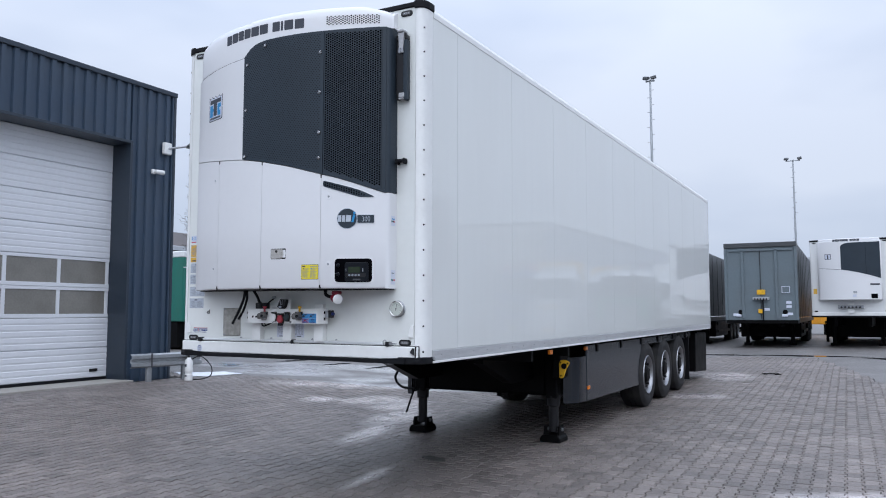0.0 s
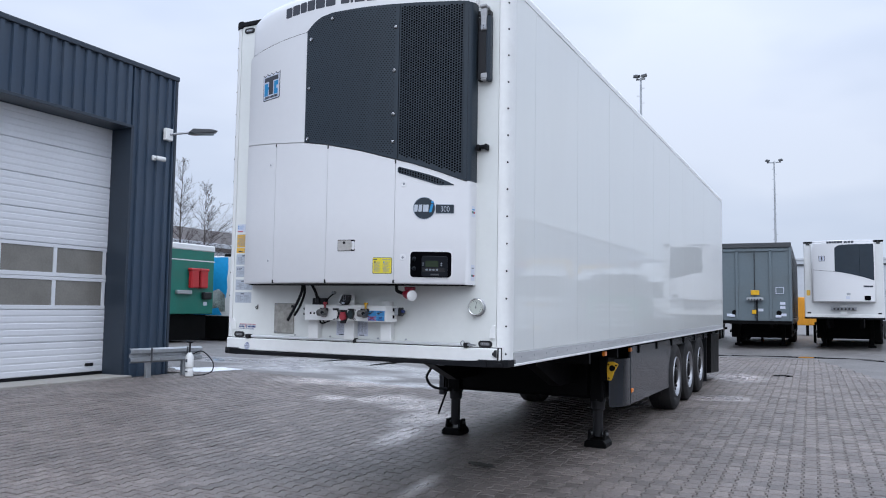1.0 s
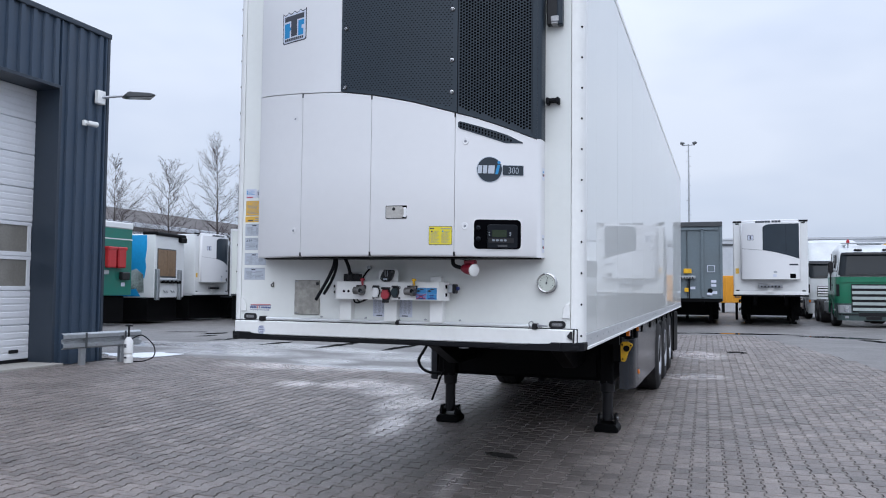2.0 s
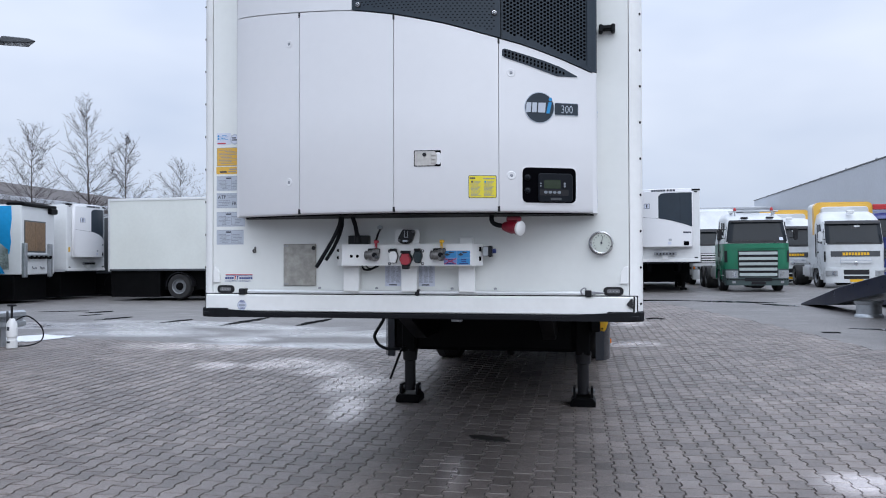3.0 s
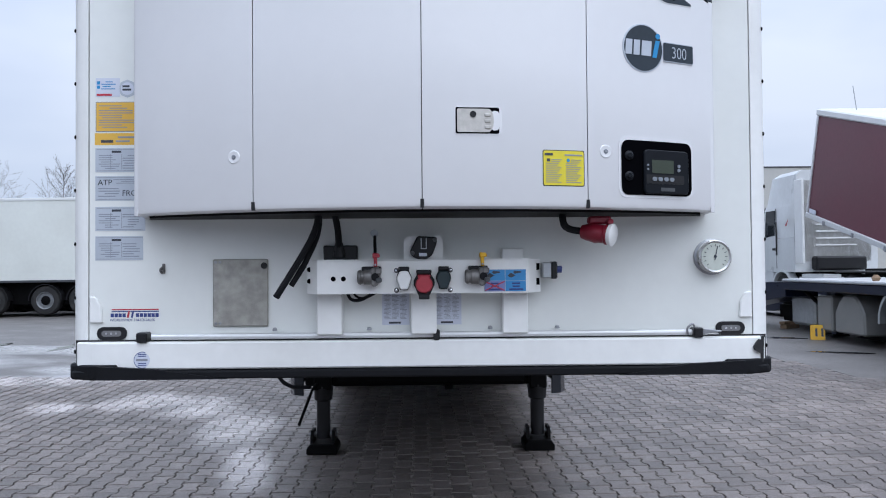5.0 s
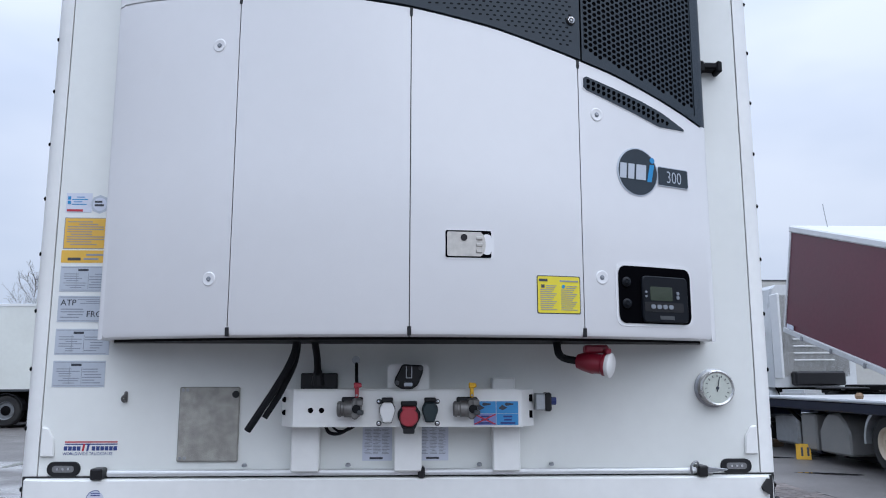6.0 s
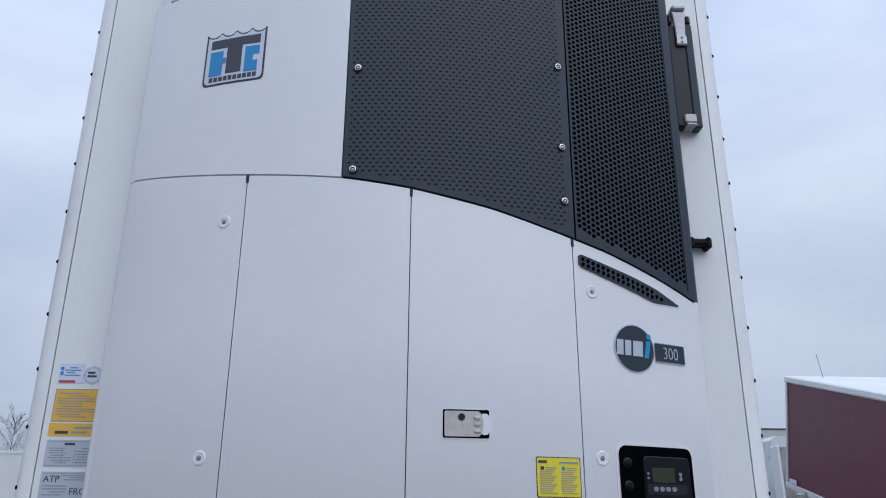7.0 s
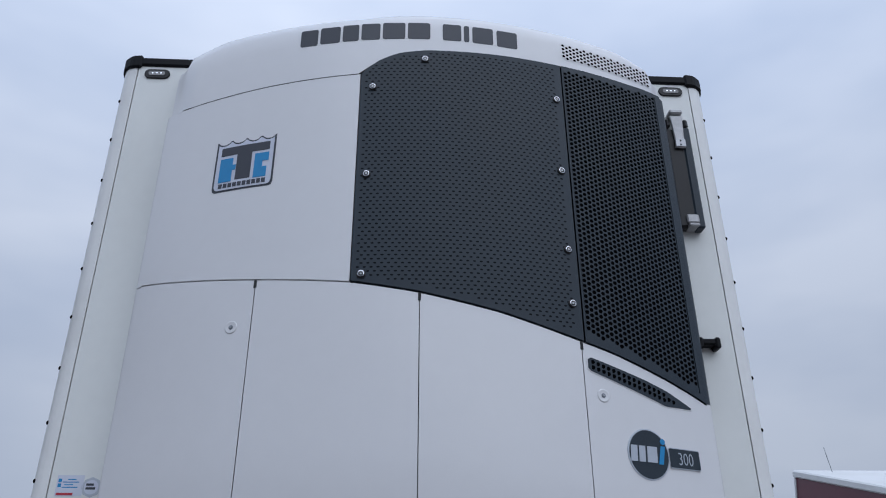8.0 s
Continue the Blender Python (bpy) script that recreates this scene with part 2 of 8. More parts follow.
DOOR_GLASS = mat("cloudy_acrylic_pane", (0.2, 0.19, 0.17), 0.16, var=0.12, scale=2, coat=0.3)
CONCRETE = mat("concrete", (0.36, 0.34, 0.31), 0.8, var=0.12, scale=2, bump=0.4, bump_scale=60, dirt=(0.2, 0.18, 0.16), dirt_amount=0.5, dirt_scale=2)
PAVER = wet_ground("concrete_paver", (0.176, 0.149, 0.136), 0.48, 160, 0.27, 0.2, 0.7, 2.7)
YARD = wet_ground("yard_concrete", (0.16, 0.15, 0.144), 0.52, 70, 0.0, 0.22, 0.5, 2.7)
JOINT = wet_ground("dark_joint_sand", (0.037, 0.034, 0.032), 0.8, 120, 0.0, 0.2, 0.3, 4.4)
FAR_WHITE = mat("white_box_body", (0.72, 0.73, 0.73), 0.35, var=0.03, scale=0.6, dirt=(0.5, 0.49, 0.45), dirt_amount=0.25, dirt_scale=0.7)
TRUCK_WHITE = mat("white_truck_paint", (0.6, 0.62, 0.63), 0.3, var=0.05, scale=0.8, coat=0.2, dirt=(0.3, 0.29, 0.27), dirt_amount=0.35, dirt_scale=1.1)
FAR_CREAM = mat("cream_box_body", (0.68, 0.7, 0.66), 0.4, var=0.03, scale=0.6, dirt=(0.5, 0.49, 0.45), dirt_amount=0.2, dirt_scale=0.7)
FAR_GREY = mat("blue_grey_headboard", (0.13, 0.165, 0.185), 0.45, var=0.08, scale=1, dirt=(0.08, 0.08, 0.08), dirt_amount=0.4, dirt_scale=1)
FAR_GREEN = mat("green_body", (0.01, 0.15, 0.11), 0.4, var=0.07, scale=1, dirt=(0.05, 0.09, 0.07), dirt_amount=0.3)
TRUCK_GREEN = mat("green_truck_paint", (0.015, 0.16, 0.085), 0.3, var=0.05, coat=0.3)
FAR_BLUE = mat("sky_blue_body", (0.02, 0.3, 0.62), 0.4, var=0.1, scale=0.5)
TRUCK_BLUE = mat("deep_blue_truck_paint", (0.012, 0.024, 0.14), 0.3, var=0.05, coat=0.3)
ORANGE = mat("orange_paint", (0.76, 0.34, 0.03), 0.4, var=0.06)
MAROON = mat("maroon_tarpaulin", (0.115, 0.03, 0.045), 0.42, var=0.08, scale=0.8, bump=0.2, bump_scale=14)
HALL_GREY = mat("pale_grey_hall_cladding", (0.5, 0.52, 0.55), 0.5, var=0.05, scale=0.2)
HALL_DARK = mat("dark_grey_hall_cladding", (0.3, 0.32, 0.34), 0.5, var=0.06, scale=0.2)
HALL_BEIGE = mat("beige_hall_cladding", (0.44, 0.435, 0.41), 0.5, var=0.05, scale=0.2)
HALL_BROWN = mat("brown_roofing", (0.09, 0.078, 0.075), 0.75, var=0.15, scale=0.4)
BARK = mat("grey_brown_bark", (0.055, 0.045, 0.042), 0.9, var=0.25, scale=3)

# ---------------------------------------------------------------- building blocks


def mesh_from(name, bm, material):
    me = bpy.data.meshes.new(name)
    bmesh.ops.recalc_face_normals(bm, faces=bm.faces)
    bm.to_mesh(me)
    bm.free()
    me.materials.append(material)
    return me


def part(name, bm, material, parent=None, label="", smooth=False):
    """Links a bmesh as one mesh object under a thing or a part."""
    me = mesh_from(name, bm, material)
    if smooth:
        for p in me.polygons:
            p.use_smooth = True
        me.set_sharp_from_angle(angle=radians(38))
    ob = new(name, me)
    ob.parent = parent
    return tagged(ob, label)


def thing(name, m, label, category, group="", kind=""):
    ob = new(name)
    ob.empty_display_size = 0.2
    ob.matrix_basis = m
    return tagged(ob, label, category, group, kind)


def box(x0, x1, y0, y1, z0, z1, bevel=0.0, bm=None, seg=1):
    bm = bm or bmesh.new()
    made = bmesh.ops.create_cube(bm, size=1.0, matrix=Matrix.Translation(((x0 + x1) / 2, (y0 + y1) / 2, (z0 + z1) / 2)) @ Matrix.Diagonal((x1 - x0, y1 - y0, z1 - z0, 1)))
    if bevel:
        edges = {e for v in made["verts"] for e in v.link_edges}
        bmesh.ops.bevel(bm, geom=list(edges), offset=bevel, segments=seg, affect="EDGES", clamp_overlap=True)
    return bm


def cyl(p, q, r, r2=None, seg=16, bm=None, bevel=0.0):
    """A round bar, or a cone, from p to q."""
    bm = bm or bmesh.new()
    p, q = Vector(p), Vector(q)
    m = Matrix.Translation((p + q) / 2) @ (q - p).to_track_quat("Z", "Y").to_matrix().to_4x4()
    made = bmesh.ops.create_cone(bm, cap_ends=True, segments=seg, radius1=r, radius2=r if r2 is None else r2, depth=(q - p).length, matrix=m)
    if bevel:
        rims = [e for e in {e for v in made["verts"] for e in v.link_edges} if any(len(f.verts) > 4 for f in e.link_faces)]
        bmesh.ops.bevel(bm, geom=rims, offset=bevel, segments=1, affect="EDGES", clamp_overlap=True)
    return bm


def prism(outline, axis, a, b, bm=None, bevel=0.0):
    """A closed outline of pairs pushed along an axis from a to b."""
    bm = bm or bmesh.new()

    def at(u, v, w):
        return {"x": (w, u, v), "y": (u, w, v), "z": (u, v, w)}[axis]

    lo = [bm.verts.new(at(u, v, a)) for u, v in outline]
    hi = [bm.verts.new(at(u, v, b)) for u, v in outline]
    k = len(outline)
    faces = [bm.faces.new(lo), bm.faces.new(hi[::-1])] + [bm.faces.new((lo[i], hi[i], hi[(i + 1) % k], lo[(i + 1) % k])) for i in range(k)]
    if bevel:
        bmesh.ops.recalc_face_normals(bm, faces=faces)
        bmesh.ops.bevel(bm, geom=list({e for f in faces for e in f.edges}), offset=bevel, segments=1, affect="EDGES", clamp_overlap=True)
    return bm


def tube(points, r, seg=8, bm=None):
    """A round hose through points, smoothed."""
    bm = bm or bmesh.new()
    pts = [Vector(p) for p in points]
    fine = []
    for i in range(len(pts) - 1):
        p0, p1, p2, p3 = pts[max(i - 1, 0)], pts[i], pts[i + 1], pts[min(i + 2, len(pts) - 1)]
        for k in range(6):
            t = k / 6
            fine.append(0.5 * (2 * p1 + (p2 - p0) * t + (2 * p0 - 5 * p1 + 4 * p2 - p3) * t * t + (3 * p1 - p0 - 3 * p2 + p3) * t ** 3))
    fine.append(pts[-1])
    rings = []
    for i, p in enumerate(fine):
        d = (fine[min(i + 1, len(fine) - 1)] - fine[max(i - 1, 0)]).normalized()
        side = d.cross(Vector((0.31, 0.2, 0.93))).normalized()
        up = side.cross(d)
        rings.append([bm.verts.new(p + r * (math.cos(a) * side + math.sin(a) * up)) for a in (2 * math.pi * j / seg for j in range(seg))])
    for a, b in zip(rings, rings[1:]):
        for j in range(seg):
            bm.faces.new((a[j], a[(j + 1) % seg], b[(j + 1) % seg], b[j]))
    bm.faces.new(rings[0][::-1])
    bm.faces.new(rings[-1])
    return bm


def lathe(profile, centre, axis, seg=24, bm=None, caps=True):
    """Turns a profile of (distance along axis, radius) round an axis through centre."""
    bm = bm or bmesh.new()
    turn = Vector(axis).to_track_quat("Z", "Y").to_matrix().to_4x4()
    m = Matrix.Translation(centre) @ turn
    rings = [[bm.verts.new(m @ Vector((r * math.cos(2 * math.pi * j / seg), r * math.sin(2 * math.pi * j / seg), h))) for j in range(seg)] for h, r in profile]
    for a, b in zip(rings, rings[1:]):
        for j in range(seg):
            bm.faces.new((a[j], a[(j + 1) % seg], b[(j + 1) % seg], b[j]))
    if caps:
        bm.faces.new(rings[0][::-1])
        bm.faces.new(rings[-1])
    return bm


def rounded(x0, x1, z0, z1, r, seg=4):
    """The outline of a rectangle with round corners."""
    out = []
    for cx, cz, a0 in ((x1 - r, z1 - r, 0), (x0 + r, z1 - r, 90), (x0 + r, z0 + r, 180), (x1 - r, z0 + r, 270)):
        out += [(cx + r * math.cos(radians(a0 + 90 * k / seg)), cz + r * math.sin(radians(a0 + 90 * k / seg))) for k in range(seg + 1)]
    return out


def words(text, size, m, material, parent, name="lettering", depth=0.001, stretch=1.0, bold=0.0, label=""):
    """Raised lettering in the built-in font, as a mesh; its origin is the text's lower left corner."""
    cu = bpy.data.curves.new(name, "FONT")
    cu.body, cu.size, cu.extrude, cu.offset, cu.resolution_u = text, size, depth, bold, 3
    probe = bpy.data.objects.new(name, cu)
    scene.collection.objects.link(probe)
    bpy.context.view_layer.update()
    me = bpy.data.meshes.new_from_object(probe.evaluated_get(bpy.context.evaluated_depsgraph_get()))
    bpy.data.objects.remove(probe)
    bpy.data.curves.remove(cu)
    me.materials.clear()
    me.materials.append(material)
    ob = new(name, me)
    ob.parent = parent
    ob.matrix_basis = m @ Matrix.Diagonal((stretch, 1, 1, 1))
    return tagged(ob, label)


def smooth_step(a, b, v):
    t = min(max((v - a) / (b - a), 0.0), 1.0)
    return t * t * (3 - 2 * t)


def ground_z(x, y):
    """The yard falls gently towards its middle."""
    west = 0.2 * smooth_step(-2, -9, x) * (1 - smooth_step(11, 24, y))
    north = 0.22 * smooth_step(1, 16, y) * smooth_step(-9, 3, x)
    return west + north - 0.055

# ---------------------------------------------------------------- ground
PAVED = (-16.0, 16.0, -6.45, 21.0)


def paved(x, y, inset=0.0):
    """Whether the block paving covers this spot."""
    north = 8.3 + 12.1 * smooth_step(-1.9, 1.0, x)
    return -16.0 + inset < x < 7.2 - 0.18 * y - inset and (-4.0 if abs(x) > 7.5 else -6.45) + inset < y < north - inset


def build_ground():
    bm = bmesh.new()
    xs = sorted({*(-16.5 + 0.25 * i for i in range(133)), -2500, -600, -150, -60, -35, -25, -20, 20, 25, 35, 60, 150, 600, 2500})
    ys = sorted({*(-8 + 0.25 * i for i in range(119)), *range(22, 38), -2500, -600, -150, -50, -20, -12, 45, 60, 90, 150, 600, 2500})
    grid = [[bm.verts.new((x, y, ground_z(x, y) - (0.03 if paved(x, y, 0.2) else -0.002))) for y in ys] for x in xs]
    for a, b in zip(grid, grid[1:]):
        for j in range(len(ys) - 1):
            bm.faces.new((a[j], b[j], b[j + 1], a[j + 1]))
    for f in bm.faces:
        c = f.calc_center_median()
        f.material_index = int(paved(c.x, c.y, 0.2))
    ob = part("ground", bm, YARD, None, "damp grey concrete yard with dark joints", smooth=True)
    ob.data.materials.append(JOINT)
    return tagged(ob, category="ground", kind="structure")


ground = build_ground()

# ---------------------------------------------------------------- workshop
BX, BY, BZ = -8.95, 6.97, 0.15


def build_workshop():
    hall = thing("workshop_building", pose(0, 0, 0), "slate blue corrugated steel workshop with a white sectional door", "building")
    y_door, z_lintel, top, south = 5.76, 5.11, 6.43, -6.0
    pitch = 0.25

    def ribbed(y0, y1, z0, z1, name):
        outline = [(BX - 0.12, y0)]
        y = y0
        while y < y1 - 0.01:
            e = min(y + pitch, y1)
            w = e - y
            outline += [(BX - 0.045, y), (BX - 0.045, y + 0.5 * w), (BX, y + 0.58 * w), (BX, y + 0.92 * w)]
            y = e
        outline += [(BX - 0.035, y1), (BX - 0.12, y1)]
        bm = prism(outline, "z", z0, z1)
        return part(name, bm, CLADDING, hall)

    ribbed(y_door + 0.06, BY - 0.05, 0.1, top - 0.05, "wall")
    ribbed(south, y_door + 0.06, z_lintel + 0.06, top - 0.05, "wall")
    part("wall", box(BX - 14, BX - 0.13, BY - 0.14, BY, 0.05, top - 0.05), CLADDING, hall)
    part("wall", box(BX - 14, BX - 0.02, south - 0.1, south, 0.05, top - 0.05), CLADDING, hall)
    part("wall", box(BX - 14.1, BX - 14, south, BY, 0.05, top - 0.05), CLADDING, hall)
    part("corner_trim", box(BX - 0.1, BX + 0.012, BY - 0.05, BY + 0.014, 0.05, top - 0.05, 0.006), CLADDING_DARK, hall)
    part("roof", box(BX - 14.1, BX + 0.03, south - 0.12, BY + 0.03, top - 0.05, top + 0.05, 0.01), CLADDING_DARK, hall, "dark flat roof edge trim")
    part("door_reveal", box(BX - 0.62, BX + 0.01, y_door, y_door + 0.06, 0.1, z_lintel + 0.06, 0.004), CLADDING_DARK, hall)
    part("lintel", box(BX - 0.62, BX + 0.014, south, y_door, z_lintel, z_lintel + 0.06, 0.004), CLADDING_DARK, hall)
    part("threshold", box(BX - 0.62, BX + 0.25, south, y_door + 0.05, 0.1, BZ + 0.025, 0.01), CONCRETE, hall, "worn concrete door sill")
    door = part("sectional_door", box(BX - 0.62, BX - 0.555, south + 0.4, y_door, BZ + 0.025, z_lintel), DOOR_WHITE, hall, "white ribbed sectional overhead door")
    xd = BX - 0.555
    zs = [0.23 + 0.613 * i for i in range(9)]
    for i in range(8):
        z0, z1 = zs[i], min(zs[i + 1] - 0.008, z_lintel)
        if z0 > z_lintel - 0.05:
            break
        if i in (2, 3):
            y = y_door - 0.09
            part("rail", box(xd, xd + 0.03, south + 0.4, y_door, z0, z0 + 0.075, 0.004), DOOR_WHITE, door)
            part("rail", box(xd, xd + 0.03, south + 0.4, y_door, z1 - 0.06, z1, 0.004), DOOR_WHITE, door)
            while y > -2:
                part("pane", box(xd + 0.004, xd + 0.012, y - 1.05, y, z0 + 0.075, z1 - 0.06), DOOR_GLASS, door, "cloudy grey acrylic pane")
                part("mullion", box(xd, xd + 0.03, y, y + 0.075, z0 + 0.075, z1 - 0.06, 0.004), DOOR_WHITE, door)
                y -= 1.125
        else:
            h = (z1 - z0) / 5
            outline = [(xd, z0)]
            for k in range(5):
                outline += [(xd + 0.026, z0 + k * h + 0.012), (xd + 0.03, z0 + k * h + 0.03), (xd + 0.03, z0 + (k + 1) * h - 0.018), (xd + 0.022, z0 + (k + 1) * h - 0.006)]
            outline += [(xd, z1)]
            part("panel", prism(outline, "y", south + 0.4, y_door), DOOR_WHITE, door)
    part("door_seal", box(xd - 0.02, xd + 0.035, south + 0.4, y_door, BZ + 0.026, BZ + 0.085, 0.006), BLACK_RUBBER, door, "black rubber bottom seal")
    part("door_handle", box(xd + 0.03, xd + 0.05, y_door - 0.42, y_door - 0.22, BZ + 0.2, BZ + 0.26, 0.008), BLACK_PLASTIC, door, "black recessed handle")
    return hall


workshop = build_workshop()


def build_wall_lamp():
    lamp = thing("wall_lamp", pose(BX, 6.7, 5.16), "grey area lamp on a bracket at the building corner", "lamp")
    part("bracket", box(0.0, 0.1, -0.1, 0.1, -0.13, 0.13, 0.015), WHITE_PAINT, lamp)
    part("arm", cyl((0.08, 0.0, 0.0), (0.34, 0.36, 0.1), 0.025), STEEL, lamp)
    head = prism([(0, -0.05), (0.1, -0.075), (0.5, -0.06), (0.62, -0.02), (0.5, 0.02), (0.1, 0.035)], "y", -0.13, 0.13, bevel=0.015)
    bmesh.ops.transform(head, matrix=pose(0.3, 0.3, 0.12, 0, -6, 50), verts=head.verts)
    part("lamp_head", head, DARK_GREY, lamp, "flat dark grey lamp head")
    glass = box(0.14, 0.54, -0.1, 0.1, -0.08, -0.07)
    bmesh.ops.transform(glass, matrix=pose(0.3, 0.3, 0.12, 0, -6, 50), verts=glass.verts)
    part("lens", glass, CLEAR_LENS, lamp)


def build_cctv():
    c = thing("security_camera", pose(BX, 6.36, 4.6), "small white security camera on the cladding", "camera")
    part("mount", box(0.0, 0.05, -0.045, 0.045, -0.05, 0.05, 0.008), WHITE_PLASTIC, c)
    part("arm", cyl((0.04, 0, 0), (0.12, 0.04, -0.01), 0.02), WHITE_PLASTIC, c)
    part("housing", lathe([(-0.09, 0.036), (-0.075, 0.047), (0.09, 0.05), (0.1, 0.042)], (0.13, 0.08, -0.01), (0.3, 0.95, -0.06)), WHITE_PLASTIC, c, smooth=True)
    part("lens", lathe([(0, 0.03), (0.01, 0.03)], (0.158, 0.17, -0.016), (0.3, 0.95, -0.06)), GLASS_DARK, c)


def build_barrier():
    z0 = ground_z(-8.2, 6.4)
    b = thing("guard_rail", pose(-8.3, 6.32, z0, 0, 0, -10.5), "galvanised steel crash barrier on short posts", "barrier")
    shape = [(0.0, 0.30), (0.06, 0.33), (0.06, 0.39), (0.0, 0.42), (0.0, 0.46), (0.06, 0.49), (0.06, 0.55), (0.0, 0.58), (-0.012, 0.58), (0.046, 0.545), (0.046, 0.495), (-0.012, 0.465), (-0.012, 0.415), (0.046, 0.385), (0.046, 0.335), (-0.012, 0.30)]
    part("rail", prism([(u, v) for u, v in shape], "y", -0.84, 0.78), GALV, b)
    for y in (-0.4, 0.42):
        part("post", box(-0.1, -0.015, y - 0.05, y + 0.05, -0.02, 0.56, 0.006), GALV, b)
        part("bolt", cyl((0.0, y, 0.44), (0.02, y, 0.44), 0.018, seg=6), STEEL, b)
        part("strap", box(0.055, 0.066, y - 0.02, y + 0.02, 0.3, 0.58, 0.003), DARK_GREY, b)
        part("bolt", cyl((0.06, y + 0.2, 0.36), (0.072, y + 0.2, 0.36), 0.014, seg=6), STEEL, b)


def build_canister():
    z0 = ground_z(-7.9, 6.5)
    c = thing("spray_canister", pose(-7.97, 6.58, z0), "white plastic pump sprayer with a black hose", "canister")
    part("body", lathe([(0, 0.065), (0.01, 0.082), (0.13, 0.082), (0.145, 0.07), (0.175, 0.07), (0.19, 0.082), (0.4, 0.08), (0.45, 0.05), (0.48, 0.035)], (0, 0, 0), (0, 0, 1)), WHITE_PLASTIC, c, smooth=True)
    for z0, z1, n in ((0.29, 0.35, 2), (0.09, 0.12, 3)):
        for k in range(n):
            part("print_bar", box(-0.025 + 0.05 * k / n, -0.006 + 0.05 * k / n, -0.085, -0.078, z0, z1), INK, c)
    part("pump", cyl((0, 0, 0.47), (0, 0, 0.68), 0.018), BLACK_PLASTIC, c)
    part("handle", cyl((-0.07, 0, 0.69), (0.07, 0, 0.69), 0.018), BLACK_PLASTIC, c)
    part("hose", tube([(0.0, 0.08, 0.44), (0.12, 0.22, 0.5), (0.25, 0.38, 0.3), (0.22, 0.42, 0.1), (0.1, 0.3, 0.02), (-0.05, 0.12, 0.02)], 0.011), BLACK_RUBBER, c)


build_wall_lamp()
build_cctv()
build_barrier()
build_canister()


def puddle(x, y, length, depth, turn, seed, label="dark shallow puddle of still water on the yard", name="puddle", water=None):
    """A shallow pool of still water with a ragged, tapering outline."""
    rnd = random.Random(seed)
    n = 18
    far = [(-length / 2 + length * k / n, depth / 2 * math.sin(math.pi * k / n) ** 0.7 * rnd.uniform(0.6, 1.1)) for k in range(n + 1)]
    near = [(length / 2 - length * k / n, -depth / 2 * math.sin(math.pi * k / n) ** 0.7 * rnd.uniform(0.5, 1.1)) for k in range(1, n)]
    d = thing(name, pose(x, y, ground_z(x, y) + 0.004, 0, 0, turn), label, name.replace("_", " "), "puddles on the yard" if water is None else "")
    part("water" if water is None else "film", prism(far + near, "z", -0.012, 0.004), water or WATER, d)


OIL = mat("old_oil_stain", (0.03, 0.027, 0.026), 0.45, var=0.3, scale=9)
WATER = mat("still_water", (0.02, 0.021, 0.022), 0.03, var=0.05, rough_var=0.3)


def manhole(x, y, sx, sy):
    d = thing("manhole_cover", pose(x, y, ground_z(x, y)), "dark iron gully cover set in the paving", "manhole cover", "gully covers")
    part("frame", prism(rounded(-sx, sx, -sy, sy, 0.03), "z", -0.04, 0.006), BLACK_STEEL, d)
    for k in range(5):
        u = -sx * 0.8 + k * sx * 0.4
        part("slot", box(u - 0.02, u + 0.02, -sy * 0.75, sy * 0.75, 0.006, 0.009), HOLE, d)

# ---------------------------------------------------------------- the refrigerated semi-trailer
# the yard falls a little under the trailer: it stands turned and tilted by about a degree
STAND = Matrix(((0.999847, 0.01665, 0.005453, 0.0222), (-0.016637, 0.999858, -0.002517, -0.0963), (-0.005494, 0.002426, 0.999982, -0.0124), (0, 0, 0, 1)))
LABEL_T = "white refrigerated semi-trailer parked on its landing legs"
trailer = thing("refrigerated_trailer", STAND @ Matrix.Translation((-0.009, 0, 0)), LABEL_T, "trailer")
Z_SILL, Z_TOP, LEN = 1.2, 4.06, 12.95


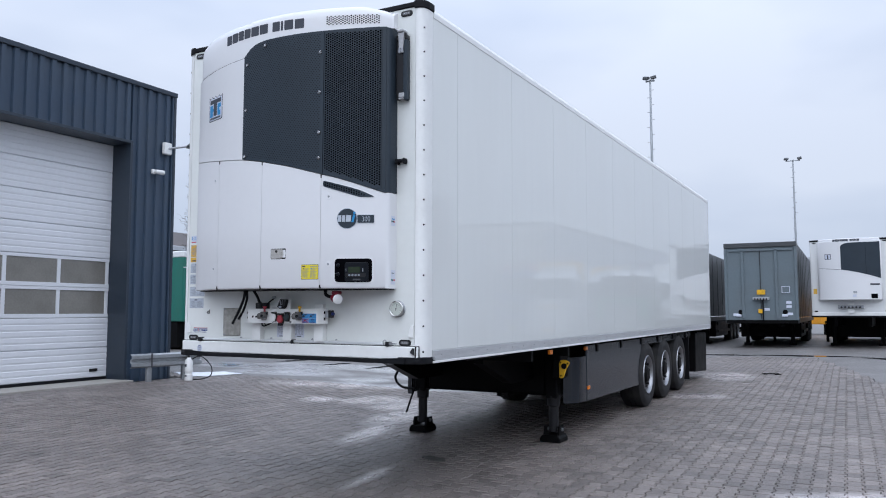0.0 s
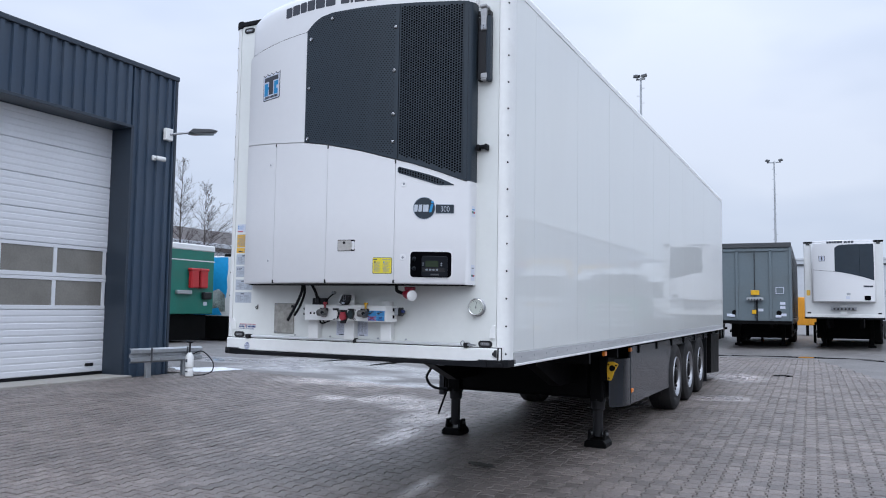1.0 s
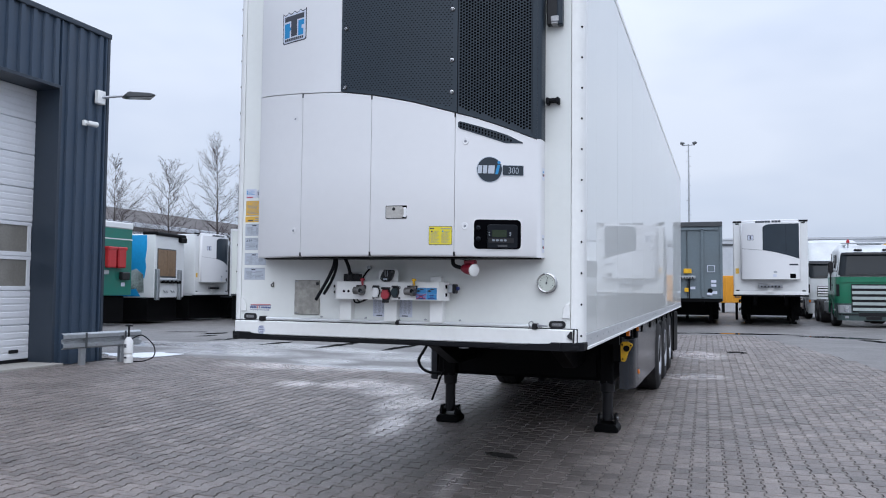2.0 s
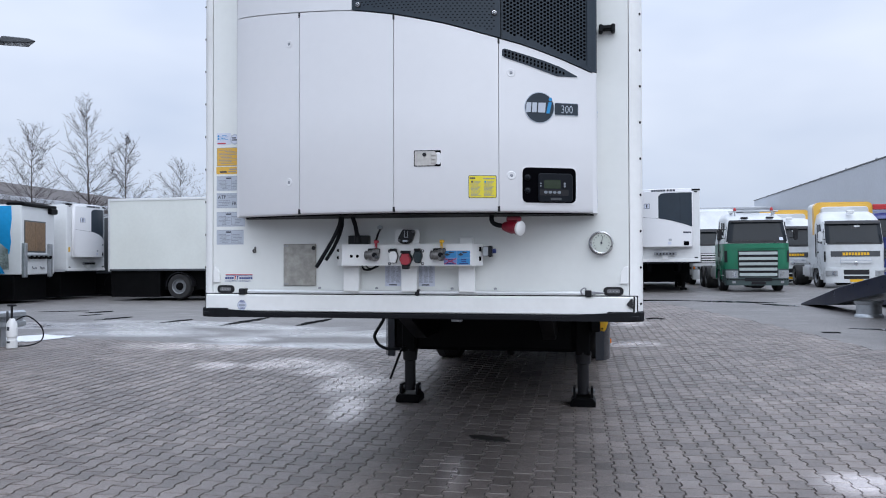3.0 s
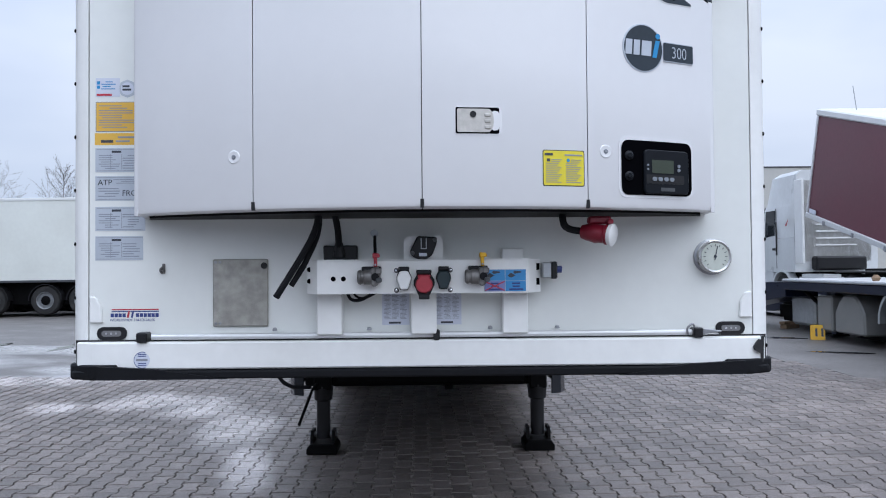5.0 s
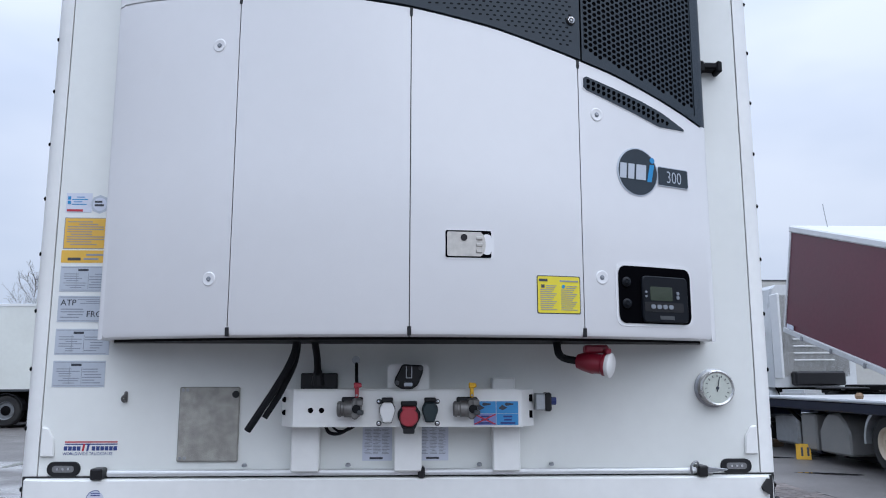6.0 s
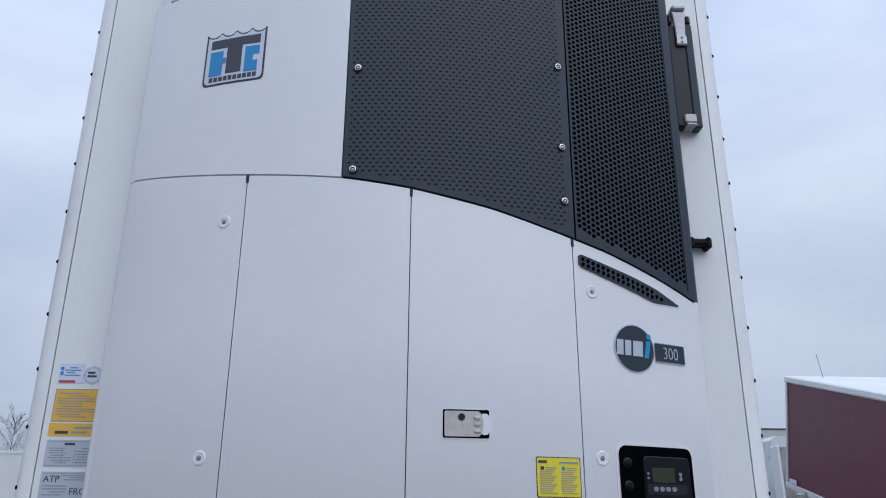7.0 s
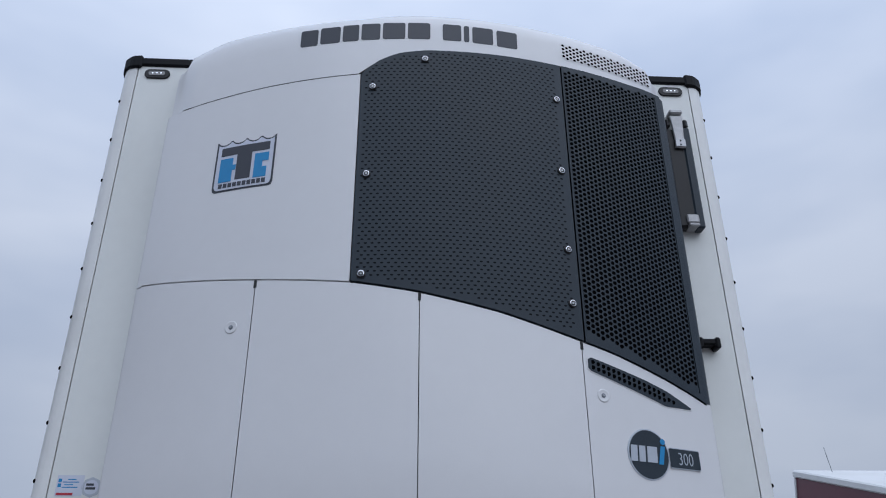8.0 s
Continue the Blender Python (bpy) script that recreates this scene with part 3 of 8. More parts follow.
def wheel_parts(parent, x, y, z, r=0.52, w=0.37, out=1, rim_mat=RIM):
    """A truck wheel with tyre, dished rim, hub and nuts; its outer face looks along x times out."""
    tyre = part("tyre", lathe([(-w / 2, r * 0.6), (-w / 2, r * 0.9), (-w * 0.4, r * 0.985), (-w * 0.12, r), (-w * 0.11, r * 0.975), (-w * 0.09, r * 0.975), (-w * 0.08, r), (w * 0.08, r), (w * 0.09, r * 0.975), (w * 0.11, r * 0.975), (w * 0.12, r), (w * 0.4, r * 0.985), (w / 2, r * 0.9), (w / 2 + 0.006, r * 0.75), (w / 2 - 0.01, r * 0.6)], (x, y, z), (out, 0, 0), 40, caps=False), TYRE, parent, smooth=True)
    rim = part("rim", lathe([(w / 2 - 0.3, r * 0.58), (w / 2 - 0.012, r * 0.6), (w / 2 + 0.004, r * 0.58), (w / 2 - 0.01, r * 0.55), (w / 2 - 0.05, r * 0.53), (w / 2 - 0.13, r * 0.5), (w / 2 - 0.142, r * 0.47)], (x, y, z), (out, 0, 0), 36, caps=False), rim_mat, parent, smooth=True)
    part("wheel_disc", lathe([(w / 2 - 0.15, r * 0.52), (w / 2 - 0.14, r * 0.47), (w / 2 - 0.125, r * 0.4), (w / 2 - 0.12, 0.03)], (x, y, z), (out, 0, 0), 36), BLACK_STEEL, rim, "black wheel disc")
    for k in range(10):
        a = 2 * math.pi * k / 10
        cy, cz = y + r * 0.45 * math.cos(a), z + r * 0.45 * math.sin(a)
        part("vent_hole", cyl((x + out * (w / 2 - 0.14), cy, cz), (x + out * (w / 2 - 0.122), cy, cz), r * 0.06, seg=10), HOLE, rim)
        b = a + math.pi / 10
        cy, cz = y + r * 0.37 * math.cos(b), z + r * 0.37 * math.sin(b)
        part("nut", cyl((x + out * (w / 2 - 0.125), cy, cz), (x + out * (w / 2 - 0.02), cy, cz), 0.021, seg=8), BLACK_PLASTIC, rim)
    part("hub_cap", lathe([(w / 2 - 0.122, r * 0.28), (w / 2 - 0.03, r * 0.25), (w / 2 - 0.005, r * 0.2), (w / 2 + 0.002, 0.02)], (x, y, z), (out, 0, 0), 20), BLACK_STEEL, rim, "black wheel hub cap", smooth=True)
    return tyre


def marker_lamp(parent, x, z, y=0.0, lens=LAMP_SMOKE):
    lamp = part("marker_lamp", prism(rounded(x - 0.055, x + 0.055, z - 0.024, z + 0.024, 0.022), "y", y - 0.008, y + 0.01, bevel=0.003), BLACK_PLASTIC, parent, "oval black marker lamp")
    part("lens", prism(rounded(x - 0.036, x + 0.036, z - 0.011, z + 0.011, 0.01), "y", y - 0.0105, y - 0.007), lens, lamp)
    for k in (-0.018, 0.0, 0.018):
        part("bulb", lathe([(0, 0.005), (0.002, 0.004)], (x + k, y - 0.0105, z), (0, -1, 0), 8), CHROME, lamp)


def build_trailer_body():
    t = trailer
    # front wall with round corner profiles
    part("front_wall", box(-1.242, 1.242, 0.0, 0.06, Z_SILL, Z_TOP), FRONT_WALL, t)
    for s in (-1, 1):
        arc = [(1.246, 0.06), (1.246, -0.002), (1.266, 0.0), (1.287, 0.009), (1.305, 0.026), (1.317, 0.05), (1.322, 0.08), (1.322, 0.142), (1.262, 0.142), (1.262, 0.06)]
        pr = part("corner_profile", prism([(s * u, v) for u, v in arc], "z", Z_SILL + 0.01, Z_TOP), WHITE_PAINT, t, smooth=True)
        z = Z_SILL + 0.06
        while z < Z_TOP - 0.05:
            part("rivet", lathe([(0, 0.008), (0.003, 0.007), (0.005, 0.003)], (s * 1.3065, 0.0285, z), (s * 0.78, -0.62, 0), 8), BLACK_STEEL, pr)
            z += 0.202
    # side walls of vertical panels, rails top and bottom
    for s in (-1, 1):
        edges = [0.146, 0.59] + [0.59 + 1.19 * k for k in range(1, 11)] + [LEN]
        part("side_wall", box(*sorted((s * 1.24, s * 1.3)), 0.142, LEN, Z_SILL, Z_TOP), FAR_WHITE, t)
        for a, b in zip(edges, edges[1:]):
            x0, x1 = sorted((s * 1.3, s * 1.32))
            part("side_panel", box(x0, x1, a + 0.002, b - 0.0015, Z_SILL + 0.07, Z_TOP - 0.055), WHITE_PANEL, t)
        x0, x1 = sorted((s * 1.29, s * 1.326))
        rail = part("bottom_rail", box(x0, x1, 0.15, LEN, Z_SILL - 0.015, Z_SILL + 0.066, 0.003), ALU, t, "riveted aluminium floor rail")
        part("rail_lip", box(*sorted((s * 1.29, s * 1.336)), 0.15, LEN, Z_SILL - 0.035, Z_SILL - 0.017, 0.003), WHITE_PAINT, t)
        for k in range(44):
            part("rivet", lathe([(0, 0.007), (0.002, 0.005)], (s * 1.326, 0.3 + 0.29 * k, Z_SILL + 0.028), (s, 0, 0), 6), GALV, rail)
        part("top_rail", prism([(s * 1.29, Z_TOP - 0.055), (s * 1.324, Z_TOP - 0.055), (s * 1.324, Z_TOP - 0.01), (s * 1.305, Z_TOP + 0.025), (s * 1.2, Z_TOP + 0.03), (s * 1.2, Z_TOP)], "y", 0.15, LEN), WHITE_PAINT, t)
    part("roof", box(-1.27, 1.27, 0.06, LEN, Z_TOP, Z_TOP + 0.02), FAR_WHITE, t)
    part("rear_frame", box(-1.32, 1.32, LEN + 0.004, LEN + 0.07, Z_SILL - 0.02, Z_TOP + 0.02, 0.01), ALU, t)
    # black roof cap over the front edge
    cap = [(-1.327, 0.15), (-1.327, 0.07), (-1.312, 0.026), (-1.27, -0.006), (-1.22, -0.012), (1.22, -0.012), (1.27, -0.006), (1.312, 0.026), (1.327, 0.07), (1.327, 0.15)]
    part("roof_cap", prism(cap, "z", Z_TOP, Z_TOP + 0.045, bevel=0.008), BLACK_RUBBER, t, "black rubber roof edge cap")
    for s in (-1, 1):
        part("cap_corner", prism([(s * u, v) for u, v in [(1.332, 0.16), (1.332, 0.066), (1.315, 0.02), (1.275, -0.012), (1.23, -0.018), (1.23, 0.16)]], "z", Z_TOP - 0.012, Z_TOP + 0.055, bevel=0.008), BLACK_RUBBER, t)
    # sill beam, rub rail and underrun lip
    sill = [(-1.285, 0.0), (-1.28, -0.022), (-1.21, -0.04), (-0.9, -0.05), (0.9, -0.05), (1.21, -0.04), (1.28, -0.022), (1.285, 0.0)]
    part("sill_beam", prism(sill, "z", Z_SILL, 1.3, bevel=0.006), WHITE_PAINT, t, "white painted steel sill beam")
    part("sill_gap", box(-1.29, 1.29, -0.006, -0.001, Z_SILL, 1.306), SEAM, t)
    lip = [(-1.32, 0.18), (-1.32, 0.02), (-1.29, -0.03), (-1.17, -0.055), (-0.8, -0.062), (0.8, -0.062), (1.17, -0.055), (1.29, -0.03), (1.32, 0.02), (1.32, 0.18)]
    part("bumper_lip", prism(lip, "z", Z_SILL - 0.034, Z_SILL - 0.004, bevel=0.006), BLACK_RUBBER, t, "black rubber edge under the sill")
    for s in (-1, 1):
        end = [(1.326, 0.19), (1.326, 0.03), (1.305, -0.012), (1.22, -0.05), (1.12, -0.058), (1.12, 0.19)]
        part("bumper_taper", prism([(s * 0.72, Z_SILL - 0.035), (s * 1.19, Z_SILL - 0.035), (s * 1.19, Z_SILL + 0.014), (s * 0.98, Z_SILL + 0.003)], "y", -0.066, 0.01), BLACK_RUBBER, t)
        part("bumper_corner", prism([(s * u, v) for u, v in end], "z", Z_SILL - 0.038, Z_SILL + 0.018, bevel=0.006), BLACK_RUBBER, t)
    # locking bar along the sill
    bar = part("locking_bar", cyl((-1.0, -0.03, 1.318), (1.06, -0.03, 1.318), 0.011), ALU, t, "thin bright bar on the sill")
    for x, w in ((-1.03, 0.02), (0.05, 0.012), (1.02, 0.018)):
        part("clamp", box(x - w, x + w, -0.058, -0.004, 1.299, 1.336, 0.005), BLACK_PLASTIC, bar)
    part("lever", prism([(1.03, 1.313), (1.1, 1.318), (1.11, 1.324), (1.04, 1.332)], "y", -0.055, -0.04, bevel=0.002), STEEL, bar)
    part("hook", tube([(0.985, -0.04, 1.31), (0.98, -0.05, 1.335), (1.0, -0.05, 1.35), (1.01, -0.04, 1.33)], 0.004), STEEL, bar)
    for x in (-0.55, -0.2, 0.25, 0.5):
        part("bolt", lathe([(0, 0.01), (0.008, 0.007)], (x, -0.02, 1.338), (0, -0.3, 1), 8), STEEL, bar)
    # torn corner of the sill
    part("torn_edge", prism([(1.228, 1.262), (1.25, 1.29), (1.26, 1.288), (1.26, 1.235), (1.233, 1.25)], "y", -0.045, -0.033), SEAM, t, "torn dark patch in the sill corner")
    part("torn_edge", prism([(1.264, 1.3), (1.274, 1.3), (1.271, 1.205), (1.26, 1.205)], "y", -0.03, -0.018), SEAM, t)
    for s in (-1, 1):
        marker_lamp(t, s * 1.157, 1.33)
        marker_lamp(t, s * 1.157, 4.018)
        part("corner_pocket", prism([(s * u, v) for u, v in [(1.19, 1.37), (1.238, 1.37), (1.238, 1.47), (1.215, 1.465), (1.195, 1.43)]], "y", -0.012, 0.001, bevel=0.004), WHITE_PAINT, t)
    # chassis below
    part("skid_plate", box(-1.0, 1.0, 1.4, 2.6, 1.1, Z_SILL - 0.03, 0.01), BLACK_STEEL, t, "black king pin plate")
    part("king_pin", cyl((0.0, 1.6, 1.02), (0.0, 1.6, 1.11), 0.045), STEEL, t)
    for s in (-1, 1):
        part("chassis_rail", prism([(2.4, 1.0), (3.2, 0.72), (LEN - 0.3, 0.72), (LEN - 0.3, Z_SILL - 0.02), (2.4, Z_SILL - 0.02)], "x", *sorted((s * 0.58, s * 0.7))), BLACK_STEEL, t)
    for k in range(9):
        part("cross_member", box(-1.26, 1.26, 2.4 + 1.16 * k, 2.46 + 1.16 * k, 1.04, Z_SILL - 0.02), BLACK_STEEL, t)
    part("underfloor", box(-1.29, 1.29, 0.3, LEN, Z_SILL - 0.03, Z_SILL), BLACK_STEEL, t)
    part("pallet_box", box(-1.07, 1.035, 3.87, 6.5, 0.522, 1.168, 0.02), BLACK_STEEL, t, "black pallet box under the floor")
    part("pallet_box_door", box(-0.8, 0.84, 3.85, 3.87, 0.55, 1.1, 0.01), BLACK_STEEL, t)
    part("drain_valve", box(0.15, 0.22, 3.95, 4.05, 0.47, 0.53, 0.01), BLACK_STEEL, t)
    for s in (-1, 1):
        xs = sorted((s * 1.21, s * 1.245))
        outline = [(4.32, 1.14), (7.1, 1.14), (6.97, 0.41), (4.32, 0.43)]
        part("side_skirt", prism(outline, "x", *xs, bevel=0.01), SIDE_SKIRT, t, "smooth grey side skirt panel")
        curve = [(s * u, v) for u, v in [(1.243, 4.295), (1.24, 4.15), (1.22, 4.02), (1.17, 3.92), (1.085, 3.88), (1.085, 3.92), (1.145, 3.96), (1.19, 4.04), (1.213, 4.16), (1.213, 4.295)]]
        part("skirt_nose", prism(curve, "z", 0.44, 1.0), SIDE_SKIRT, t, smooth=True)
        part("skirt_rail", box(*sorted((s * 1.1, s * 1.24)), 7.12, 11.1, 1.02, 1.14, 0.01), SIDE_SKIRT, t)
        for y, z, w in ((2.9, 1.12, 1.29), (4.29, 1.1, 1.245), (4.37, 0.6, 1.245)):
            part("side_marker", box(*sorted((s * (w - 0.02), s * (w + 0.015))), y - 0.04, y + 0.04, z - 0.025, z + 0.025, 0.006), ORANGE_LENS, t, "small orange side marker")
        part("mud_guard", prism([(11.5, 1.1), (12.75, 1.08), (12.7, 0.24), (11.45, 0.3)], "x", *sorted((s * 0.95, s * 1.26)), bevel=0.015), BLACK_STEEL, t)
        part("mud_flap", box(*sorted((s * 0.85, s * 1.27)), 10.72, 10.75, 0.2, 1.05), BLACK_RUBBER, t)
        for k in range(3):
            y = 7.42 + 1.25 * k
            wheel = thing("wheel", pose(s * 1.085, y, 0.528 + ground_z(s * 1.085, y) - 0.0024 * y + 0.006 * s), "", "")
            wheel.parent = t
            wheel_parts(wheel, 0, 0, 0, out=s)
    for k in range(3):
        part("axle", cyl((-0.9, 7.42 + 1.25 * k, 0.595), (0.9, 7.42 + 1.25 * k, 0.595), 0.07), BLACK_STEEL, t)
    part("underrun_bar", box(-1.2, 1.2, LEN - 0.2, LEN - 0.08, 0.45, 0.6, 0.015), BLACK_STEEL, t)
    # landing legs
    for x in (-0.911, 0.955):
        z0 = ground_z(x, 3.9) + (0.008 if x > 0 else -0.002)
        leg = part("landing_leg", box(x - 0.075, x + 0.075, 3.8, 3.97, 0.5, 1.14, 0.012), BLACK_STEEL, t, "black steel landing leg")
        part("inner_tube", cyl((x, 3.885, z0 + 0.12), (x, 3.885, 0.52), 0.06, seg=20), BLACK_PLASTIC, leg, smooth=True)
        part("collar", lathe([(0.0, 0.066), (0.012, 0.078), (0.09, 0.082), (0.1, 0.086), (0.13, 0.086)], (x, 3.885, 0.4), (0, 0, 1), 24), BLACK_PLASTIC, leg, smooth=True)
        part("foot", prism([(x - 0.13, z0 + 0.001), (x + 0.13, z0 + 0.001), (x + 0.13, z0 + 0.05), (x + 0.1, z0 + 0.09), (x - 0.1, z0 + 0.09), (x - 0.13, z0 + 0.05)], "y", 3.74, 4.03, bevel=0.008), BLACK_STEEL, leg)
        for u in (-0.09, 0.09):
            part("foot_plate", prism([(3.79, z0 + 0.08), (3.99, z0 + 0.08), (3.96, z0 + 0.19), (3.82, z0 + 0.19)], "x", x + u - 0.012, x + u + 0.012), BLACK_STEEL, leg)
        part("foot_pin", cyl((x - 0.12, 3.885, z0 + 0.15), (x + 0.12, 3.885, z0 + 0.15), 0.022), STEEL, leg)
        part("brace", cyl((x, 3.92, 0.66), (x * 0.8, 4.6, 1.1), 0.03), BLACK_STEEL, leg)
    part("gear_box", box(1.03, 1.135, 3.64, 4.01, 0.76, 1.12, 0.015), BLACK_STEEL, t)
    part("crank_shaft", cyl((-0.8, 3.885, 0.9), (1.1, 3.885, 0.9), 0.02), BLACK_STEEL, t)
    part("crank_plate", prism([(1.125, 0.955), (1.145, 0.985), (1.2, 0.99), (1.257, 0.965), (1.252, 0.94), (1.21, 0.87), (1.185, 0.785), (1.17, 0.77), (1.13, 0.775)], "y", 3.62, 3.64, bevel=0.004), YELLOW_PAINT, t, "yellow crank holder plate")
    part("crank_hole", cyl((1.19, 3.61, 0.915), (1.19, 3.621, 0.915), 0.034), BLACK_STEEL, t)
    for hx, hz in ((1.145, 0.955), (1.235, 0.95), (1.15, 0.8)):
        part("crank_bolt", cyl((hx, 3.612, hz), (hx, 3.621, hz), 0.01, seg=8), BLACK_STEEL, t)
    part("air_hose", tube([(-1.06, 3.78, 1.1), (-1.15, 3.78, 0.92), (-1.205, 3.78, 0.812), (-1.28, 3.78, 0.69), (-1.275, 3.78, 0.63), (-1.232, 3.78, 0.572), (-1.142, 3.78, 0.533), (-1.0, 3.8, 0.53)], 0.017), BLACK_RUBBER, t)
    part("crank_handle", tube([(-0.95, 3.8, 0.56), (-0.99, 3.79, 0.51), (-1.011, 3.78, 0.459), (-1.108, 3.78, 0.205)], 0.013), BLACK_STEEL, t)


build_trailer_body()

# ---------------------------------------------------------------- the cooling unit on its front wall
unit = thing("cooling_unit", STAND @ Matrix.Translation((0.007, 0, 0.008)), "white and charcoal transport refrigeration unit on the trailer front wall", "refrigeration unit")
EDGE_X = 1.055


def bow(x):
    """The bowed front of the unit, seen from above."""
    return -0.41 + 0.26 * x * x


TOP_KEYS = [(-1.05, 2.935), (-0.575, 2.882), (-0.24, 2.85), (-0.02, 2.813), (0.26, 2.752), (0.54, 2.675), (0.663, 2.643), (0.764, 2.61), (0.863, 2.576), (0.957, 2.54), (1.05, 2.506)]


def between(keys, x):
    if x <= keys[0][0]:
        return keys[0][1]
    for (a, u), (b, v) in zip(keys, keys[1:]):
        if x <= b:
            return u + (v - u) * (x - a) / (b - a)
    return keys[-1][1]


def door_top(x):
    return between(TOP_KEYS, x)


GRILLE_TOP = [(-0.245, 3.70), (-0.235, 3.735), (-0.21, 3.775), (-0.17, 3.805), (-0.1, 3.835), (0.0, 3.85), (0.3, 3.858), (0.56, 3.862), (0.85, 3.87), (1.05, 3.882)]


def cap_low(x):
    return between([(-1.05, 3.70), (-0.62, 3.722), (-0.25, 3.737)] + GRILLE_TOP[1:], x)


def sheet(x0, x1, low, high, depth=0.03, lift=0.0, steps=14, rows=2, back_to_wall=None, round_low=0.0):
    """A piece of the bowed cover between two heights given along x, with thickness and returned edges."""
    bm = bmesh.new()
    xs = [x0 + (x1 - x0) * k / steps for k in range(steps + 1)]
    front, rear = [], []
    for x in xs:
        y = bow(x) - lift
        if abs(x) > 0.95:
            y += 0.15 * (abs(x) - 0.95) ** 1.2
        lo, hi = low(x), high(x)
        col = []
        if round_low:
            col.append(bm.verts.new((x, y + round_low, lo)))
            col.append(bm.verts.new((x, y + round_low * 0.3, lo + round_low * 0.3)))
            lo += round_low
        col += [bm.verts.new((x, y, lo + (hi - lo) * k / rows)) for k in range(rows + 1)]
        front.append(col)
        rear.append([bm.verts.new((x, y + depth, low(x))), bm.verts.new((x, y + depth, hi))])
    for a, b, c, d in zip(front, front[1:], rear, rear[1:]):
        for k in range(len(a) - 1):
            bm.faces.new((a[k], b[k], b[k + 1], a[k + 1]))
        bm.faces.new((a[0], c[0], d[0], b[0]))
        bm.faces.new((a[-1], b[-1], d[1], c[1]))
    for col, r in ((front[0], rear[0]), (front[-1], rear[-1])):
        bm.faces.new(col + [r[1], r[0]])
    return bm


def side_return(s, low, high):
    """The rounded flank between the bowed front and the wall."""
    y1 = bow(1.03) + 0.15 * 0.08 ** 1.2
    pts = [(1.03, y1), (1.042, y1 + 0.007), (1.051, y1 + 0.018), (EDGE_X, y1 + 0.035), (EDGE_X, 0.0), (1.0, 0.0)]
    return prism([(s * u, v) for u, v in pts], "z", low, high)


def on_cover(x, z, lift=0.0, tilt=0.0):
    """A pose on the cover whose local x runs along it, local y up and local z outward."""
    slope = math.atan(0.52 * x)
    return Matrix.Translation((x, bow(x) - lift, z)) @ Matrix.Rotation(slope, 4, "Z") @ Matrix.Rotation(radians(90), 4, "X") @ Matrix.Rotation(radians(tilt), 4, "Z")


def patch(x0, x1, z0, z1, material, parent, name, lift=0.001, thick=0.0015, label="", r=0.0):
    """A flat sticker that follows the cover."""
    steps = max(2, int((x1 - x0) / 0.04) + 1)
    if r:
        def lag(x):
            d = min(x - x0, x1 - x)
            return 0.0 if d >= r else r - math.sqrt(max(r * r - (r - d) ** 2, 0.0))

        return part(name, sheet(x0, x1, lambda x: z0 + lag(x), lambda x: z1 - lag(x), 0.003, lift + thick, max(18, int((x1 - x0) / max(r, 0.006) * 6)), 1), material, parent, label)
    return part(name, sheet(x0, x1, lambda x: z0, lambda x: z1, 0.003, lift + thick, steps, 1), material, parent, label)


